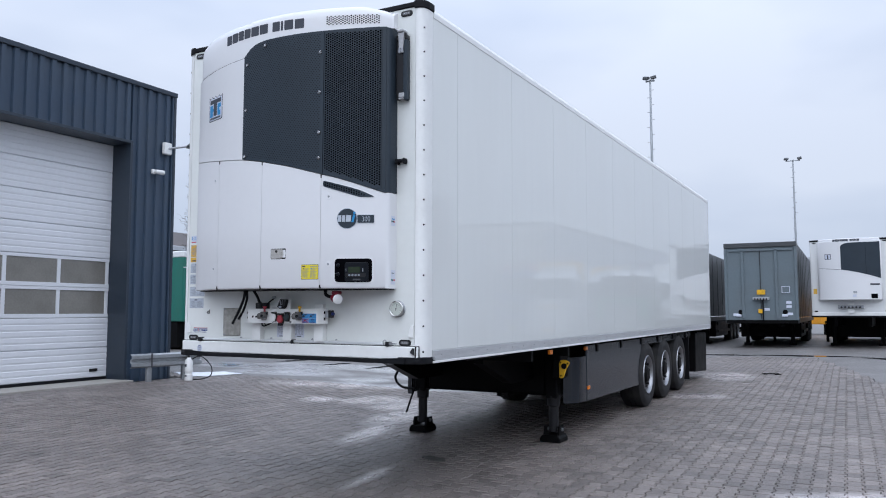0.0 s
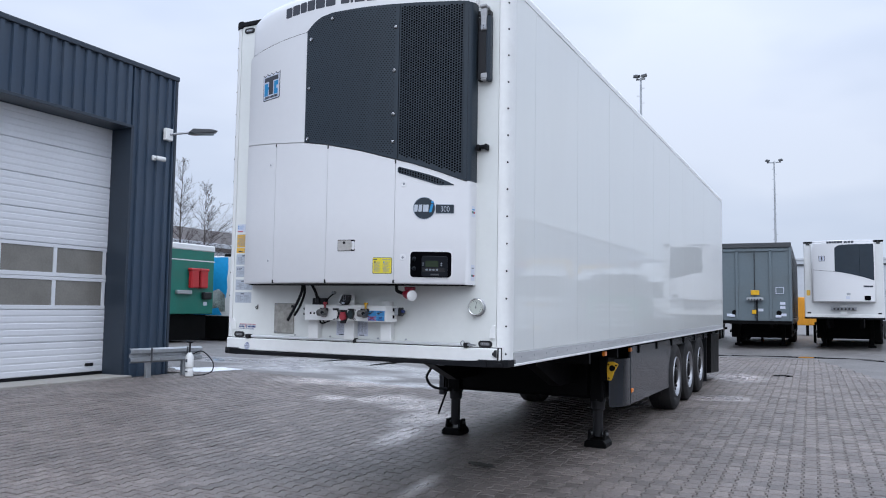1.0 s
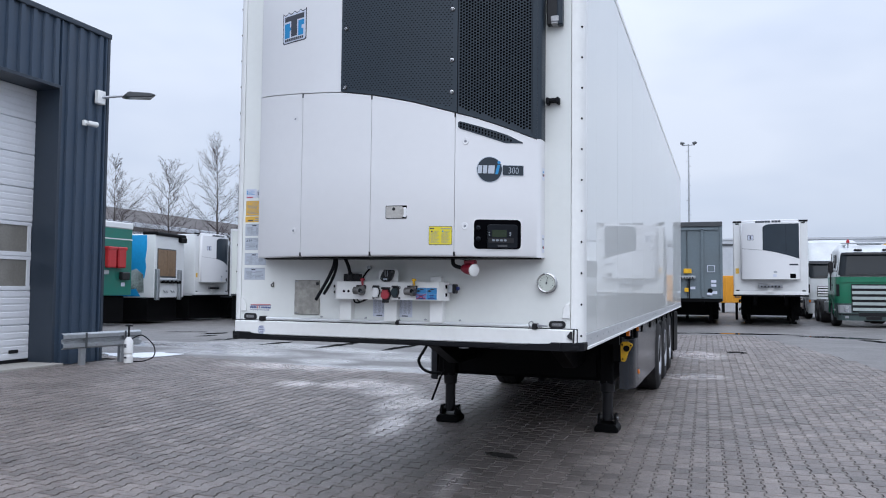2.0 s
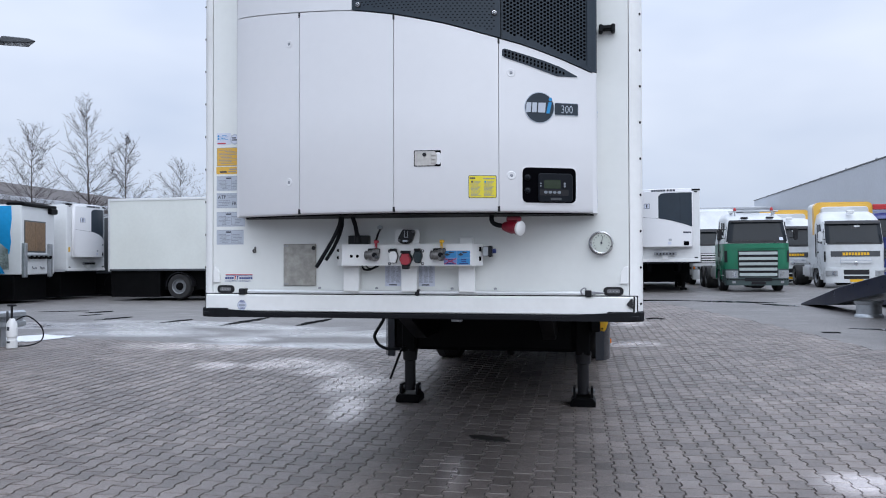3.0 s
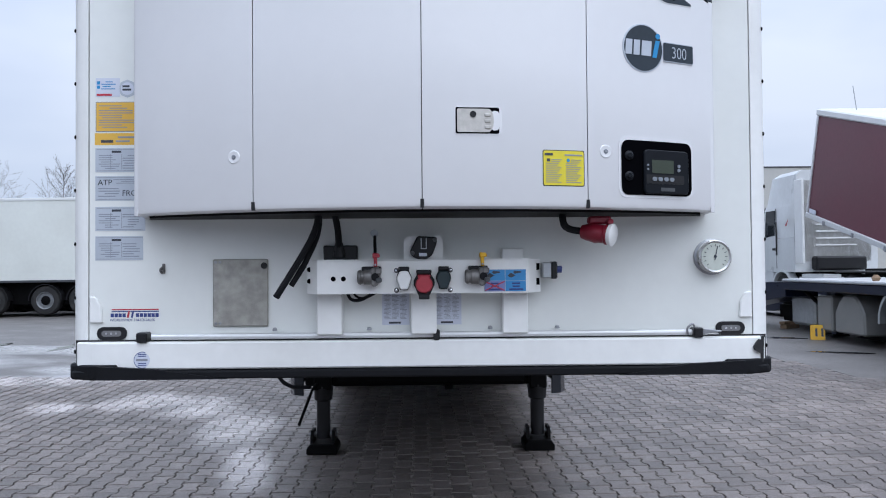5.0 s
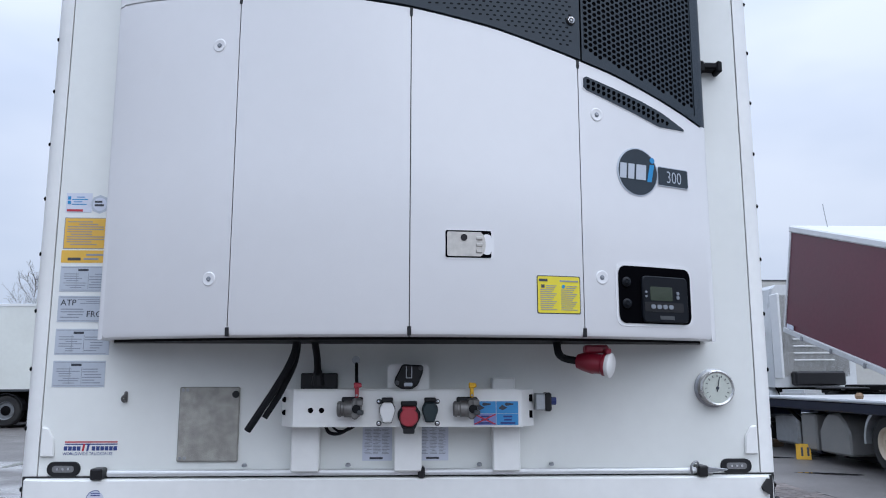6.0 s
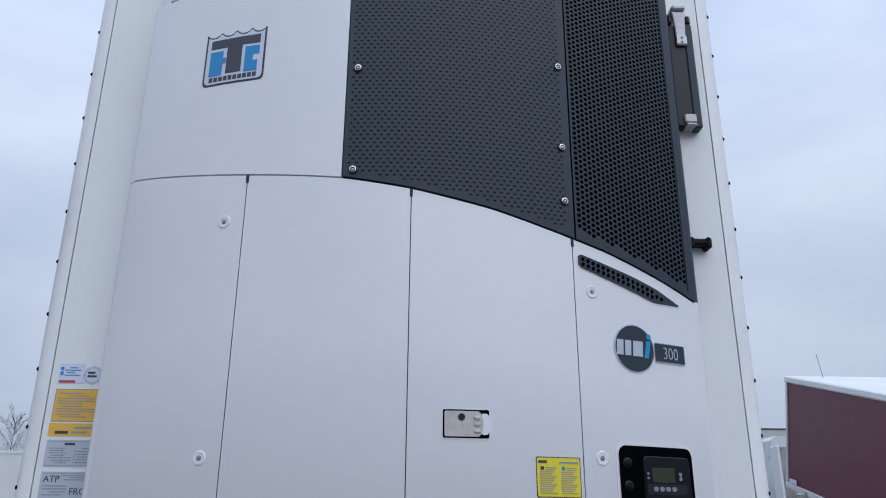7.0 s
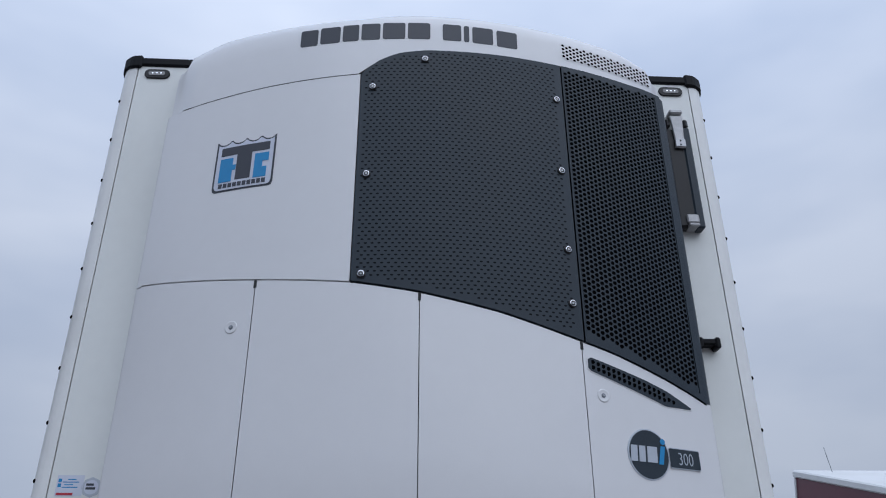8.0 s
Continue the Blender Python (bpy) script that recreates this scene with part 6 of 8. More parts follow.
    part("cap", lathe([(0, 0.037), (0.006, 0.04), (0.014, 0.04), (0.019, 0.033)], a + 0.1 * d, d, 24), WHITE_PLASTIC, p, smooth=True)
    part("clip", box(0.575, 0.655, -0.215, -0.175, 1.715, 1.742, 0.006), RED_PLASTIC, p)
    part("cap_hinge", box(0.635, 0.655, -0.245, -0.2, 1.712, 1.73, 0.004), RED_PLASTIC, p)
    part("cable", tube([(0.49, -0.17, 1.77), (0.492, -0.18, 1.72), (0.515, -0.165, 1.7), (0.565, -0.17, 1.69)], 0.013), BLACK_RUBBER, p)


BLUE_LIGHT = plain("light_blue_sticker", (0.05, 0.26, 0.56), 0.4)
LILAC = plain("lilac_sticker", (0.2, 0.24, 0.5), 0.4)
RED_LID = mat("faded_red_plastic", (0.36, 0.035, 0.05), 0.42, var=0.08, scale=20)
CAST = mat("dull_cast_metal", (0.2, 0.195, 0.19), 0.48, 0.55, var=0.25, scale=30, dirt=(0.05, 0.045, 0.04), dirt_amount=0.5, dirt_scale=25)
build_labels()
build_front_fittings()
build_socket_rail()

# ---------------------------------------------------------------- parked vehicles round the yard
DULL_RIM = mat("dull_wheel_rim", (0.2, 0.21, 0.22), 0.5, 0.5, var=0.15, scale=8, dirt=(0.06, 0.055, 0.05), dirt_amount=0.5, dirt_scale=6)


def simple_wheel(parent, x, y, z, r=0.5, w=0.32, out=1, rim=DULL_RIM):
    wheel = part("wheel", lathe([(-w / 2, r * 0.6), (-w / 2, r * 0.92), (-w * 0.36, r), (w * 0.36, r), (w / 2, r * 0.92), (w / 2, r * 0.6)], (x, y, z), (out, 0, 0), 24, caps=False), TYRE, parent, smooth=True)
    part("rim", lathe([(w / 2 - 0.05, r * 0.6), (w / 2 + 0.004, r * 0.6), (w / 2 - 0.01, r * 0.55), (w / 2 - 0.07, r * 0.5), (w / 2 - 0.1, r * 0.36), (w / 2 - 0.1, 0.03)], (x, y, z), (out, 0, 0), 24), rim, wheel, smooth=True)
    part("hub", lathe([(w / 2 - 0.1, r * 0.35), (w / 2 - 0.04, r * 0.32), (w / 2 - 0.02, r * 0.2), (w / 2 - 0.01, 0.02)], (x, y, z), (out, 0, 0), 16), BLACK_STEEL, wheel, "black wheel hub", smooth=True)
    for k in range(10):
        a = 2 * math.pi * k / 10
        cy, cz = y + r * 0.42 * math.cos(a), z + r * 0.42 * math.sin(a)
        part("vent_hole", cyl((x + out * (w / 2 - 0.1), cy, cz), (x + out * (w / 2 - 0.074), cy, cz), r * 0.075, seg=8), HOLE, wheel)
    return wheel


def running_gear(t, length, axles, floor=1.2, legs_at=3.2, r=0.5, box_from=None, skirt=None):
    """Chassis, landing legs and wheels of a parked semi-trailer, with black boxes for the shade below."""
    for s in (-1, 1):
        part("chassis_rail", box(*sorted((s * 0.5, s * 0.62)), 0.6, length - 0.2, 0.8, floor, 0.01), BLACK_STEEL, t)
        leg = part("landing_leg", box(s * 0.85 - 0.07, s * 0.85 + 0.07, legs_at, legs_at + 0.15, 0.1, floor, 0.01), BLACK_STEEL, t)
        part("foot", box(s * 0.85 - 0.14, s * 0.85 + 0.14, legs_at - 0.08, legs_at + 0.22, 0.0, 0.1, 0.01), BLACK_STEEL, leg)
        part("side_guard", box(*sorted((s * 1.2, s * 1.24)), legs_at + 0.6, axles[0] - 0.8, 0.5, 0.62, 0.01), BLACK_STEEL, t)
        part("side_guard", box(*sorted((s * 1.2, s * 1.24)), legs_at + 0.6, axles[0] - 0.8, 0.85, 0.97, 0.01), BLACK_STEEL, t)
        for y in axles:
            simple_wheel(t, s * 1.06, y, r, r, 0.34, s)
            part("mud_guard", prism([(y + (r + 0.07) * math.cos(radians(a)), r + (r + 0.07) * math.sin(radians(a))) for a in range(0, 181, 20)] + [(y + (r + 0.045) * math.cos(radians(a)), r + (r + 0.045) * math.sin(radians(a))) for a in range(180, -1, -20)], "x", *sorted((s * 0.88, s * 1.25))), BLACK_PLASTIC, t)
    # made wide and black so that it also stands in for shade below
    part("pallet_box", box(-1.15, 1.15, legs_at + 0.4 if box_from is None else box_from, axles[0] - 0.75, 0.32, floor - 0.02, 0.02), BLACK_STEEL, t)
    if skirt:
        # black block added for the shade between floor and ground
        part("under_skirt", box(-1.22, 1.22, skirt, axles[0] - 0.75, 0.1, floor - 0.02, 0.02), BLACK_STEEL, t, "black box for the chassis and the shade underneath")
    part("axle_carrier", box(-0.86, 0.86, axles[0] - 0.7, length - 0.3, 0.35, floor - 0.02, 0.02), BLACK_STEEL, t)
    part("underrun_bar", box(-1.2, 1.2, length - 0.2, length - 0.1, 0.45, 0.58, 0.01), BLACK_STEEL, t)


def far_reefer(m, label, floor=1.2, top=3.98, box_from=None, skirt=None):
    """A distant refrigerated trailer with its bowed cooling unit."""
    t = thing("refrigerated_trailer", m, label, "trailer", "parked trailers")
    L = 13.4
    part("box_body", box(-1.3, 1.3, 0.0, L, floor, top, 0.03), FAR_WHITE, t)
    part("roof_edge", box(-1.31, 1.31, -0.01, 0.1, top - 0.02, top + 0.05, 0.01), BLACK_RUBBER, t)
    part("sill_lip", box(-1.31, 1.31, -0.05, 0.1, floor - 0.06, floor, 0.01), BLACK_RUBBER, t)
    part("sill_beam", box(-1.28, 1.28, -0.04, 0.0, floor, floor + 0.12, 0.01), WHITE_PAINT, t)
    for s in (-1, 1):
        for z in (floor + 0.16, top - 0.06):
            part("marker_lamp", box(s * 1.15 - 0.06, s * 1.15 + 0.06, -0.02, 0.0, z - 0.025, z + 0.025, 0.008), BLACK_PLASTIC, t)
        part("bottom_rail", box(*sorted((s * 1.28, s * 1.31)), 0.1, L, floor - 0.03, floor + 0.08), ALU, t)
    zb, zt = floor + 0.57, top + 0.03
    dz = zb - 1.752

    def arc(x):
        return bow(x)

    core = [(1.03, 0.0), (-1.03, 0.0)] + [(x, arc(x)) for x in [-1.03 + 0.1 * k for k in range(21)] + [1.03]]
    part("unit_cover", prism(core, "z", zb, zt - 0.06, bevel=0.02), WHITE_UNIT, t, "white bowed cooling unit cover", smooth=True)
    cap = [(1.0, 0.0), (-1.0, 0.0)] + [(x, arc(x) + 0.06) for x in [-1.0 + 0.1 * k for k in range(21)]]
    part("unit_cap", prism(cap, "z", zt - 0.06, zt + 0.02, bevel=0.02), WHITE_UNIT, t, smooth=True)
    part("unit_grille", sheet(-0.246, 1.0, lambda x: door_top(x) + dz, lambda x: cap_low(x) + dz - 0.03, 0.03, 0.006, 24), GRILLE, t, "charcoal unit grille", smooth=True)
    part("grille_seam", sheet(0.55, 0.556, lambda x: door_top(x) + dz, lambda x: cap_low(x) + dz - 0.03, 0.01, 0.008, 2), HOLE, t)
    patch_z = 3.9 + dz - 0.02
    for x, w in ((-0.5, 0.07), (-0.42, 0.08), (-0.33, 0.065), (-0.255, 0.075), (-0.17, 0.09), (-0.07, 0.09), (0.07, 0.075), (0.155, 0.022), (0.19, 0.085), (0.29, 0.085)):
        part("name_block", sheet(x, x + w, lambda q: patch_z, lambda q: patch_z + 0.075, 0.003, 0.004, 2, 1), INK, t)
    part("seam", sheet(-1.0, -0.25, lambda q: door_top(q) + dz - 0.006, lambda q: door_top(q) + dz + 0.004, 0.003, 0.003, 8, 1), SEAM, t)
    c = part("crest", sheet(-0.78, -0.57, lambda q: 3.235 + dz, lambda q: 3.43 + dz, 0.003, 0.003, 4, 1), INK, t, "square crest badge")
    part("crest_field", sheet(-0.765, -0.585, lambda q: 3.25 + dz, lambda q: 3.415 + dz, 0.003, 0.0045, 4, 1), PALE_LABEL, c)
    part("crest_bar", sheet(-0.7, -0.65, lambda q: 3.265 + dz, lambda q: 3.4 + dz, 0.003, 0.006, 4, 1), INK, c)
    part("display", sheet(0.68, 0.88, lambda q: 1.81 + dz, lambda q: 1.97 + dz, 0.003, 0.004, 4, 1), HOLE, t, "black display window")
    part("latch", sheet(0.12, 0.24, lambda q: 1.99 + dz, lambda q: 2.07 + dz, 0.003, 0.004, 3, 1), GALV, t)
    part("sticker", sheet(0.1, 0.22, lambda q: 1.85 + dz, lambda q: 1.95 + dz, 0.003, 0.004, 3, 1), PALE_LABEL, t)
    part("number_plate", sheet(0.66, 0.96, lambda q: 2.28 + dz, lambda q: 2.34 + dz, 0.003, 0.004, 3, 1), INK, t)
    rail = part("coupling_rail", box(-0.42, 0.42, -0.14, -0.1, floor + 0.26, floor + 0.38, 0.01), STEEL, t, "coupling rail with air and power sockets")
    for k in range(6):
        part("socket", cyl((-0.3 + 0.12 * k, -0.19, floor + 0.31), (-0.3 + 0.12 * k, -0.14, floor + 0.31), 0.035, seg=10), BLACK_PLASTIC, rail)
    part("rail_bracket", box(-0.1, 0.1, -0.1, 0.0, floor + 0.1, floor + 0.45), WHITE_PAINT, rail)
    part("yellow_label", box(-1.22, -1.1, -0.004, 0.0, floor + 0.8, floor + 1.0), GOLD, t)
    running_gear(t, L, (8.0, 9.3, 10.6), floor, box_from=box_from, skirt=skirt)
    return t


def headboard_trailer(m, label, body, top, floor=1.15, L=13.4, board=FAR_GREY, dark=False):
    """A curtain-side trailer with a ribbed steel headboard."""
    t = thing("curtain_trailer", m, label, "trailer", "parked trailers")
    part("headboard", box(-1.25, 1.25, 0.0, 0.06, floor, top, 0.01), board, t, "ribbed steel headboard")
    for x in (-0.62, 0.0, 0.55):
        part("rib", box(x - (0.008 if x == 0 else 0.05), x + (0.008 if x == 0 else 0.05), -0.05, 0.0, floor + 0.05, top - 0.25, 0.01), board if x else SEAM, t)
    part("top_beam", box(-1.27, 1.27, -0.06, 0.08, top - 0.16, top + 0.02, 0.015), DARK_GREY, t)
    part("sub_beam", box(-1.1, 1.1, -0.05, 0.0, top - 0.3, top - 0.22, 0.01), board, t)
    for s in (-1, 1):
        part("corner_post", box(*sorted((s * 1.17, s * 1.27)), -0.04, 0.1, floor, top - 0.16, 0.015), board, t)
        part("curtain", box(*sorted((s * 1.24, s * 1.27)), 0.12, L, floor + 0.1, top - 0.05, 0.005), body, t, "sliding side curtain")
        for k in range(9):
            part("strap", box(*sorted((s * 1.27, s * 1.278)), 0.9 + 1.4 * k, 0.95 + 1.4 * k, floor, top - 0.1), BLACK_RUBBER, t)
        part("side_beam", box(*sorted((s * 1.2, s * 1.28)), 0.05, L, floor - 0.1, floor + 0.08, 0.01), DARK_GREY, t)
        part("lamp", box(s * 0.8 - 0.1, s * 0.8 + 0.1, -0.06, -0.02, floor + 0.12, floor + 0.22, 0.02), PALE_LABEL, t)
    part("roof", box(-1.24, 1.24, 0.08, L, top - 0.05, top), DARK_GREY, t)
    part("floor", box(-1.24, 1.24, 0.0, L, floor - 0.12, floor), BLACK_STEEL, t)
    if not dark:
        part("yellow_plate", box(-0.13, 0.16, -0.08, -0.05, floor + 0.95, floor + 1.13, 0.01), YELLOW_PAINT, t)
        part("yellow_plate", box(-0.1, 0.06, -0.08, -0.05, floor + 0.25, floor + 0.4, 0.01), YELLOW_PAINT, t)
        rail = part("coupling_rail", box(-0.28, 0.3, -0.16, -0.05, floor + 0.75, floor + 0.86, 0.01), GALV, t)
        for k in range(5):
            part("socket", cyl((-0.2 + 0.1 * k, -0.2, floor + 0.78), (-0.2 + 0.1 * k, -0.16, floor + 0.78), 0.03, seg=10), BLACK_PLASTIC, rail)
        part("hose", cyl((0.07, -0.08, floor), (0.07, -0.08, floor + 0.75), 0.025), BLACK_RUBBER, t)
        f = part("document_frame", box(0.72, 1.0, -0.03, 0.0, floor + 1.0, floor + 1.25), PALE_LABEL, t)
        part("frame_panel", box(0.74, 0.98, -0.034, -0.03, floor + 1.02, floor + 1.23), board, f)
        for x, z in ((0.95, 0.6), (0.95, 0.45), (0.2, 0.35), (-0.9, 0.15), (0.98, 0.18)):
            part("sticker", box(x - 0.09, x + 0.09, -0.012, 0.0, floor + z, floor + z + 0.1), PALE_LABEL, t)
        for x in (-0.72, 0.82):
            part("hook", lathe([(0, 0.09), (0.03, 0.09), (0.035, 0.05)], (x, 0, floor + 0.3), (0, -1, 0), 14), BLACK_STEEL, t)
    running_gear(t, L, (8.4, 9.7, 11.0), floor - 0.1)
    return t


def skin(front, u0, u1, z0, z1, lift, thick, width, nu=12, nz=4):
    """A closed sheet that follows a bowed front; u runs from -1 to 1 across the width."""
    bm = bmesh.new()
    rows = []
    for off in (-lift, -lift + thick):
        rows.append([[bm.verts.new((u * width(z), front(u * width(z), z) + off, z)) for u in (u0 + (u1 - u0) * i / nu for i in range(nu + 1))] for z in (z0 + (z1 - z0) * j / nz for j in range(nz + 1))])
    f, k = rows
    for j in range(nz):
        for i in range(nu):
            bm.faces.new((f[j][i], f[j][i + 1], f[j + 1][i + 1], f[j + 1][i]))
            bm.faces.new((k[j][i], k[j + 1][i], k[j + 1][i + 1], k[j][i + 1]))
    for j in range(nz):
        bm.faces.new((f[j][0], f[j + 1][0], k[j + 1][0], k[j][0]))
        bm.faces.new((f[j][nu], k[j][nu], k[j + 1][nu], f[j + 1][nu]))
    for i in range(nu):
        bm.faces.new((f[0][i], k[0][i], k[0][i + 1], f[0][i + 1]))
        bm.faces.new((f[nz][i], f[nz][i + 1], k[nz][i + 1], k[nz][i]))
    return bm


def shell(front, zs, width, back, n=10):
    """A cab body: bowed front with round corners, straight sides and back, stacked by height."""
    bm = bmesh.new()
    rings = []
    for z in zs:
        w = width(z)
        xs = [w * math.sin(math.pi / 2 * i / n) for i in range(-n, n + 1)]
        rings.append([bm.verts.new((x, front(x, z), z)) for x in xs] + [bm.verts.new((w, back, z)), bm.verts.new((-w, back, z))])
    m = len(rings[0])
    for p, q in zip(rings, rings[1:]):
        for i in range(m):
            bm.faces.new((p[i], p[(i + 1) % m], q[(i + 1) % m], q[i]))
    bm.faces.new(rings[0][::-1])
    bm.faces.new(rings[-1])
    return bm


def cab_truck(name, m, label, paint, style, group="parked trucks"):
    """A truck tractor: cab, windscreen, grille, bumper, lamps, mirrors, chassis and wheels; it faces its own -y."""
    t = thing(name, m, label, "truck", group)
    W, top = 1.22, style["top"]
    low, belt, foot = style.get("low", 0.95), style.get("belt", 1.95), style.get("foot", 0.28)
    inset = style.get("inset", 1.0)
    roof_back, slope = style.get("depth", 2.1), style.get("slope", 0.25)
    screen_top = style.get("screen_top", 2.75)
    keys = [(foot, 0.0, 1.19), (low, 0.02, 1.22), (low + 0.25, 0.0, 1.235), (belt, 0.03, 1.24), (screen_top, 0.03 + slope, 1.21 * inset), (screen_top + 0.12, 0.1 + slope * 1.4, 1.19 * inset), (top - 0.12, 0.32 + slope * 2, 1.12 * inset), (top, 0.55 + slope * 2, 0.98 * inset)]

    def width(z):
        return float(np.interp(z, [k[0] for k in keys], [k[2] for k in keys]))

    def front(x, z):
        u = min(abs(x) / width(z), 1.0)
        return float(np.interp(z, [k[0] for k in keys], [k[1] for k in keys])) + 0.06 * u * u + 0.5 * (1 - (1 - u ** 5) ** 0.2)

    def on_front(label_, u0, u1, z0, z1, lift, material, parent, note="", thick=0.03, nu=12, nz=3):
        return part(label_, skin(front, u0, u1, z0, z1, lift, thick, width, nu, nz), material, parent, note, smooth=True)

    part("cab_lower", shell(front, [low, low + 0.08, low + 0.25, (low + belt) / 2 + 0.1, belt], width, roof_back), style.get("lower_paint", paint), t, smooth=True)
    span = screen_top - belt
    part("cab_upper", shell(front, [belt + 0.004, belt + span * 0.5, screen_top, screen_top + 0.06, screen_top + 0.12, top - 0.12, top - 0.03, top], width, roof_back), paint, t, smooth=True)
    on_front("screen_surround", -0.965, 0.965, belt + 0.01, screen_top + 0.03, 0.006, BLACK_PLASTIC, t, nu=20)
    screen = on_front("windscreen", -0.93, 0.93, belt + 0.07, screen_top - 0.03, 0.013, GLASS_DARK, t, "dark windscreen", nu=20)
    for k in (-0.62, 0.05):
        on_front("wiper", k, k + 0.5, belt + 0.1, belt + 0.125, 0.03, BLACK_PLASTIC, screen, nz=1)
    if style.get("cards"):
        on_front("screen_card", 0.02, 0.2, screen_top - 0.2, screen_top - 0.12, 0.02, TRUCK_WHITE, screen, "white card behind the glass", thick=0.005, nu=3, nz=1)
        on_front("camera_mount", -0.08, 0.1, screen_top - 0.28, screen_top - 0.18, 0.018, BLACK_PLASTIC, screen, thick=0.005, nu=3, nz=1)
    on_front("sun_visor", -0.93, 0.93, screen_top - 0.06, screen_top + style.get("visor_high", 0.09), 0.13, style.get("visor", BLACK_PLASTIC), t, thick=0.02, nz=2)
    for s in (-1, 1):
        part("side_window", prism([(0.42, belt + 0.05), (1.05, belt + 0.1), (1.05, screen_top - 0.05), (0.45 + slope, screen_top - 0.05)], "x", *sorted((s * (W * (1 + inset) / 2 - 0.03), s * (W * (1 + inset) / 2 + 0.024)))), GLASS_DARK, t)
        mir = part("mirror", box(*sorted((s * (W + 0.1), s * (W + 0.28))), 0.02, 0.12, belt + 0.12, belt + 0.58, 0.04, seg=2), style.get("mirror", BLACK_PLASTIC), t)
        part("mirror_glass", box(*sorted((s * (W + 0.12), s * (W + 0.26))), 0.12, 0.126, belt + 0.16, belt + 0.54, 0.01), CHROME, mir)
        for z in (0.2, 0.54):
            part("mirror_arm", box(*sorted((s * (W - 0.04), s * (W + 0.12))), 0.06, 0.1, belt + z, belt + z + 0.035), BLACK_PLASTIC, mir)
        h0, h1 = style.get("lamps", (low - 0.2, low - 0.02))
        lampbox = on_front("headlight", *sorted((s * 0.62, s * 0.97)), h0, h1, 0.075, CLEAR_LENS, t, "clear headlight", thick=0.06)
        on_front("lamp_bezel", *sorted((s * 0.68, s * 0.8)), h0 + 0.04, h1 - 0.04, 0.082, CHROME, lampbox, thick=0.02, nu=4)
        on_front("indicator", *sorted((s * 0.9, s * 0.965)), h0 + 0.03, h1 - 0.03, 0.082, style.get("indicator", ORANGE_LENS), lampbox, thick=0.02, nu=4)
        on_front("corner_vane", *sorted((s * (0.98 - style.get("vane_width", 0.08)), s * 0.98)), low + 0.28, belt - 0.28, 0.02, style.get("vane", BLACK_PLASTIC), t, nu=4)
        part("step_panel", box(*sorted((s * 0.95, s * 1.21)), 0.5, 0.85, 0.35, low + 0.02, 0.03), style["bumper"], t)
        simple_wheel(t, s * 1.05, 1.42, 0.5, 0.5, 0.3, s)
        part("door_gap", prism([(1.12, low + 0.1), (1.135, low + 0.1), (1.135, screen_top), (1.12, screen_top)], "x", *sorted((s * W, s * (W + 0.02)))), SEAM, t)
        part("grab_handle", cyl((s * (W + 0.05), 1.2, low + 0.5), (s * (W + 0.05), 1.2, belt + 0.5), 0.02), BLACK_PLASTIC, t)
        part("door_handle", box(*sorted((s * W, s * (W + 0.04))), 0.9, 1.08, belt - 0.35, belt - 0.28, 0.01), BLACK_PLASTIC, t)
        part("step", box(*sorted((s * 0.98, s * 1.23)), 0.5, 0.8, 0.62, 0.66), ALU, t)
        part("wheel_arch", prism([(1.42 + 0.62 * math.cos(radians(a)), 0.5 + 0.62 * math.sin(radians(a))) for a in range(0, 181, 15)] + [(1.42 + 0.56 * math.cos(radians(a)), 0.5 + 0.56 * math.sin(radians(a))) for a in range(180, -1, -15)], "x", *sorted((s * 0.8, s * 1.245))), style.get("arch", paint), t)
        for y in style.get("axles", (4.9,)):
            simple_wheel(t, s * 0.95, y, 0.5, 0.5, 0.55, s)
        part("fuel_tank", box(*sorted((s * 0.55, s * 1.2)), 2.3, 3.6, 0.45, 1.0, 0.08, seg=2), ALU, t)
        part("frame_rail", box(*sorted((s * 0.38, s * 0.46)), 0.5, style.get("length", 5.9), 0.72, 0.98), BLACK_STEEL, t)
    on_front("bumper", -0.985, 0.985, foot, low + 0.02, 0.06, style["bumper"], t, thick=0.3, nu=20, nz=4)
    part("under_cab", box(-1.0, 1.0, 0.3, 2.0, 0.35, low + 0.05), BLACK_STEEL, t)
    on_front("air_intake", -0.42, 0.42, foot + 0.16, low - 0.06, 0.07, BLACK_PLASTIC, t)
    on_front("intake_bar", -0.42, 0.42, foot + 0.3, foot + 0.35, 0.085, style["bumper"], t)
    on_front("plate_blank", -0.22, 0.22, foot + 0.04, foot + 0.15, 0.085, style.get("plate", YELLOW), t)
    g = style["grille"]
    grille = on_front("grille", -g[0] / W, g[0] / W, g[1], g[2], 0.075 if g[1] < low else 0.02, style.get("grille_back", BLACK_PLASTIC), t, thick=0.06)
    for k in range(g[3]):
        z = g[1] + (k + 0.5) * (g[2] - g[1]) / g[3]
        hz = 0.27 * (g[2] - g[1]) / g[3]
        on_front("grille_bar", (-g[0] + 0.02) / W, (g[0] - 0.02) / W, z - hz, z + hz, 0.11 if g[1] < low else 0.04, style["bars"], grille, thick=0.05, nz=1)
    if "band" in style:
        z = style["band"]
        band = on_front("front_band", -0.8, 0.8, z, z + 0.24, 0.012, DARK_GREY, t)
        for k in range(9):
            on_front("letter_block", -0.43 + 0.098 * k, -0.352 + 0.098 * k, z + 0.06, z + 0.18, 0.02, YELLOW_PAINT, band, thick=0.01, nu=2, nz=1)
        part("round_emblem", lathe([(0, 0.08), (0.02, 0.08), (0.025, 0.05)], (0, -0.02, z - 0.28), (0, -1, 0), 14), CHROME, t)
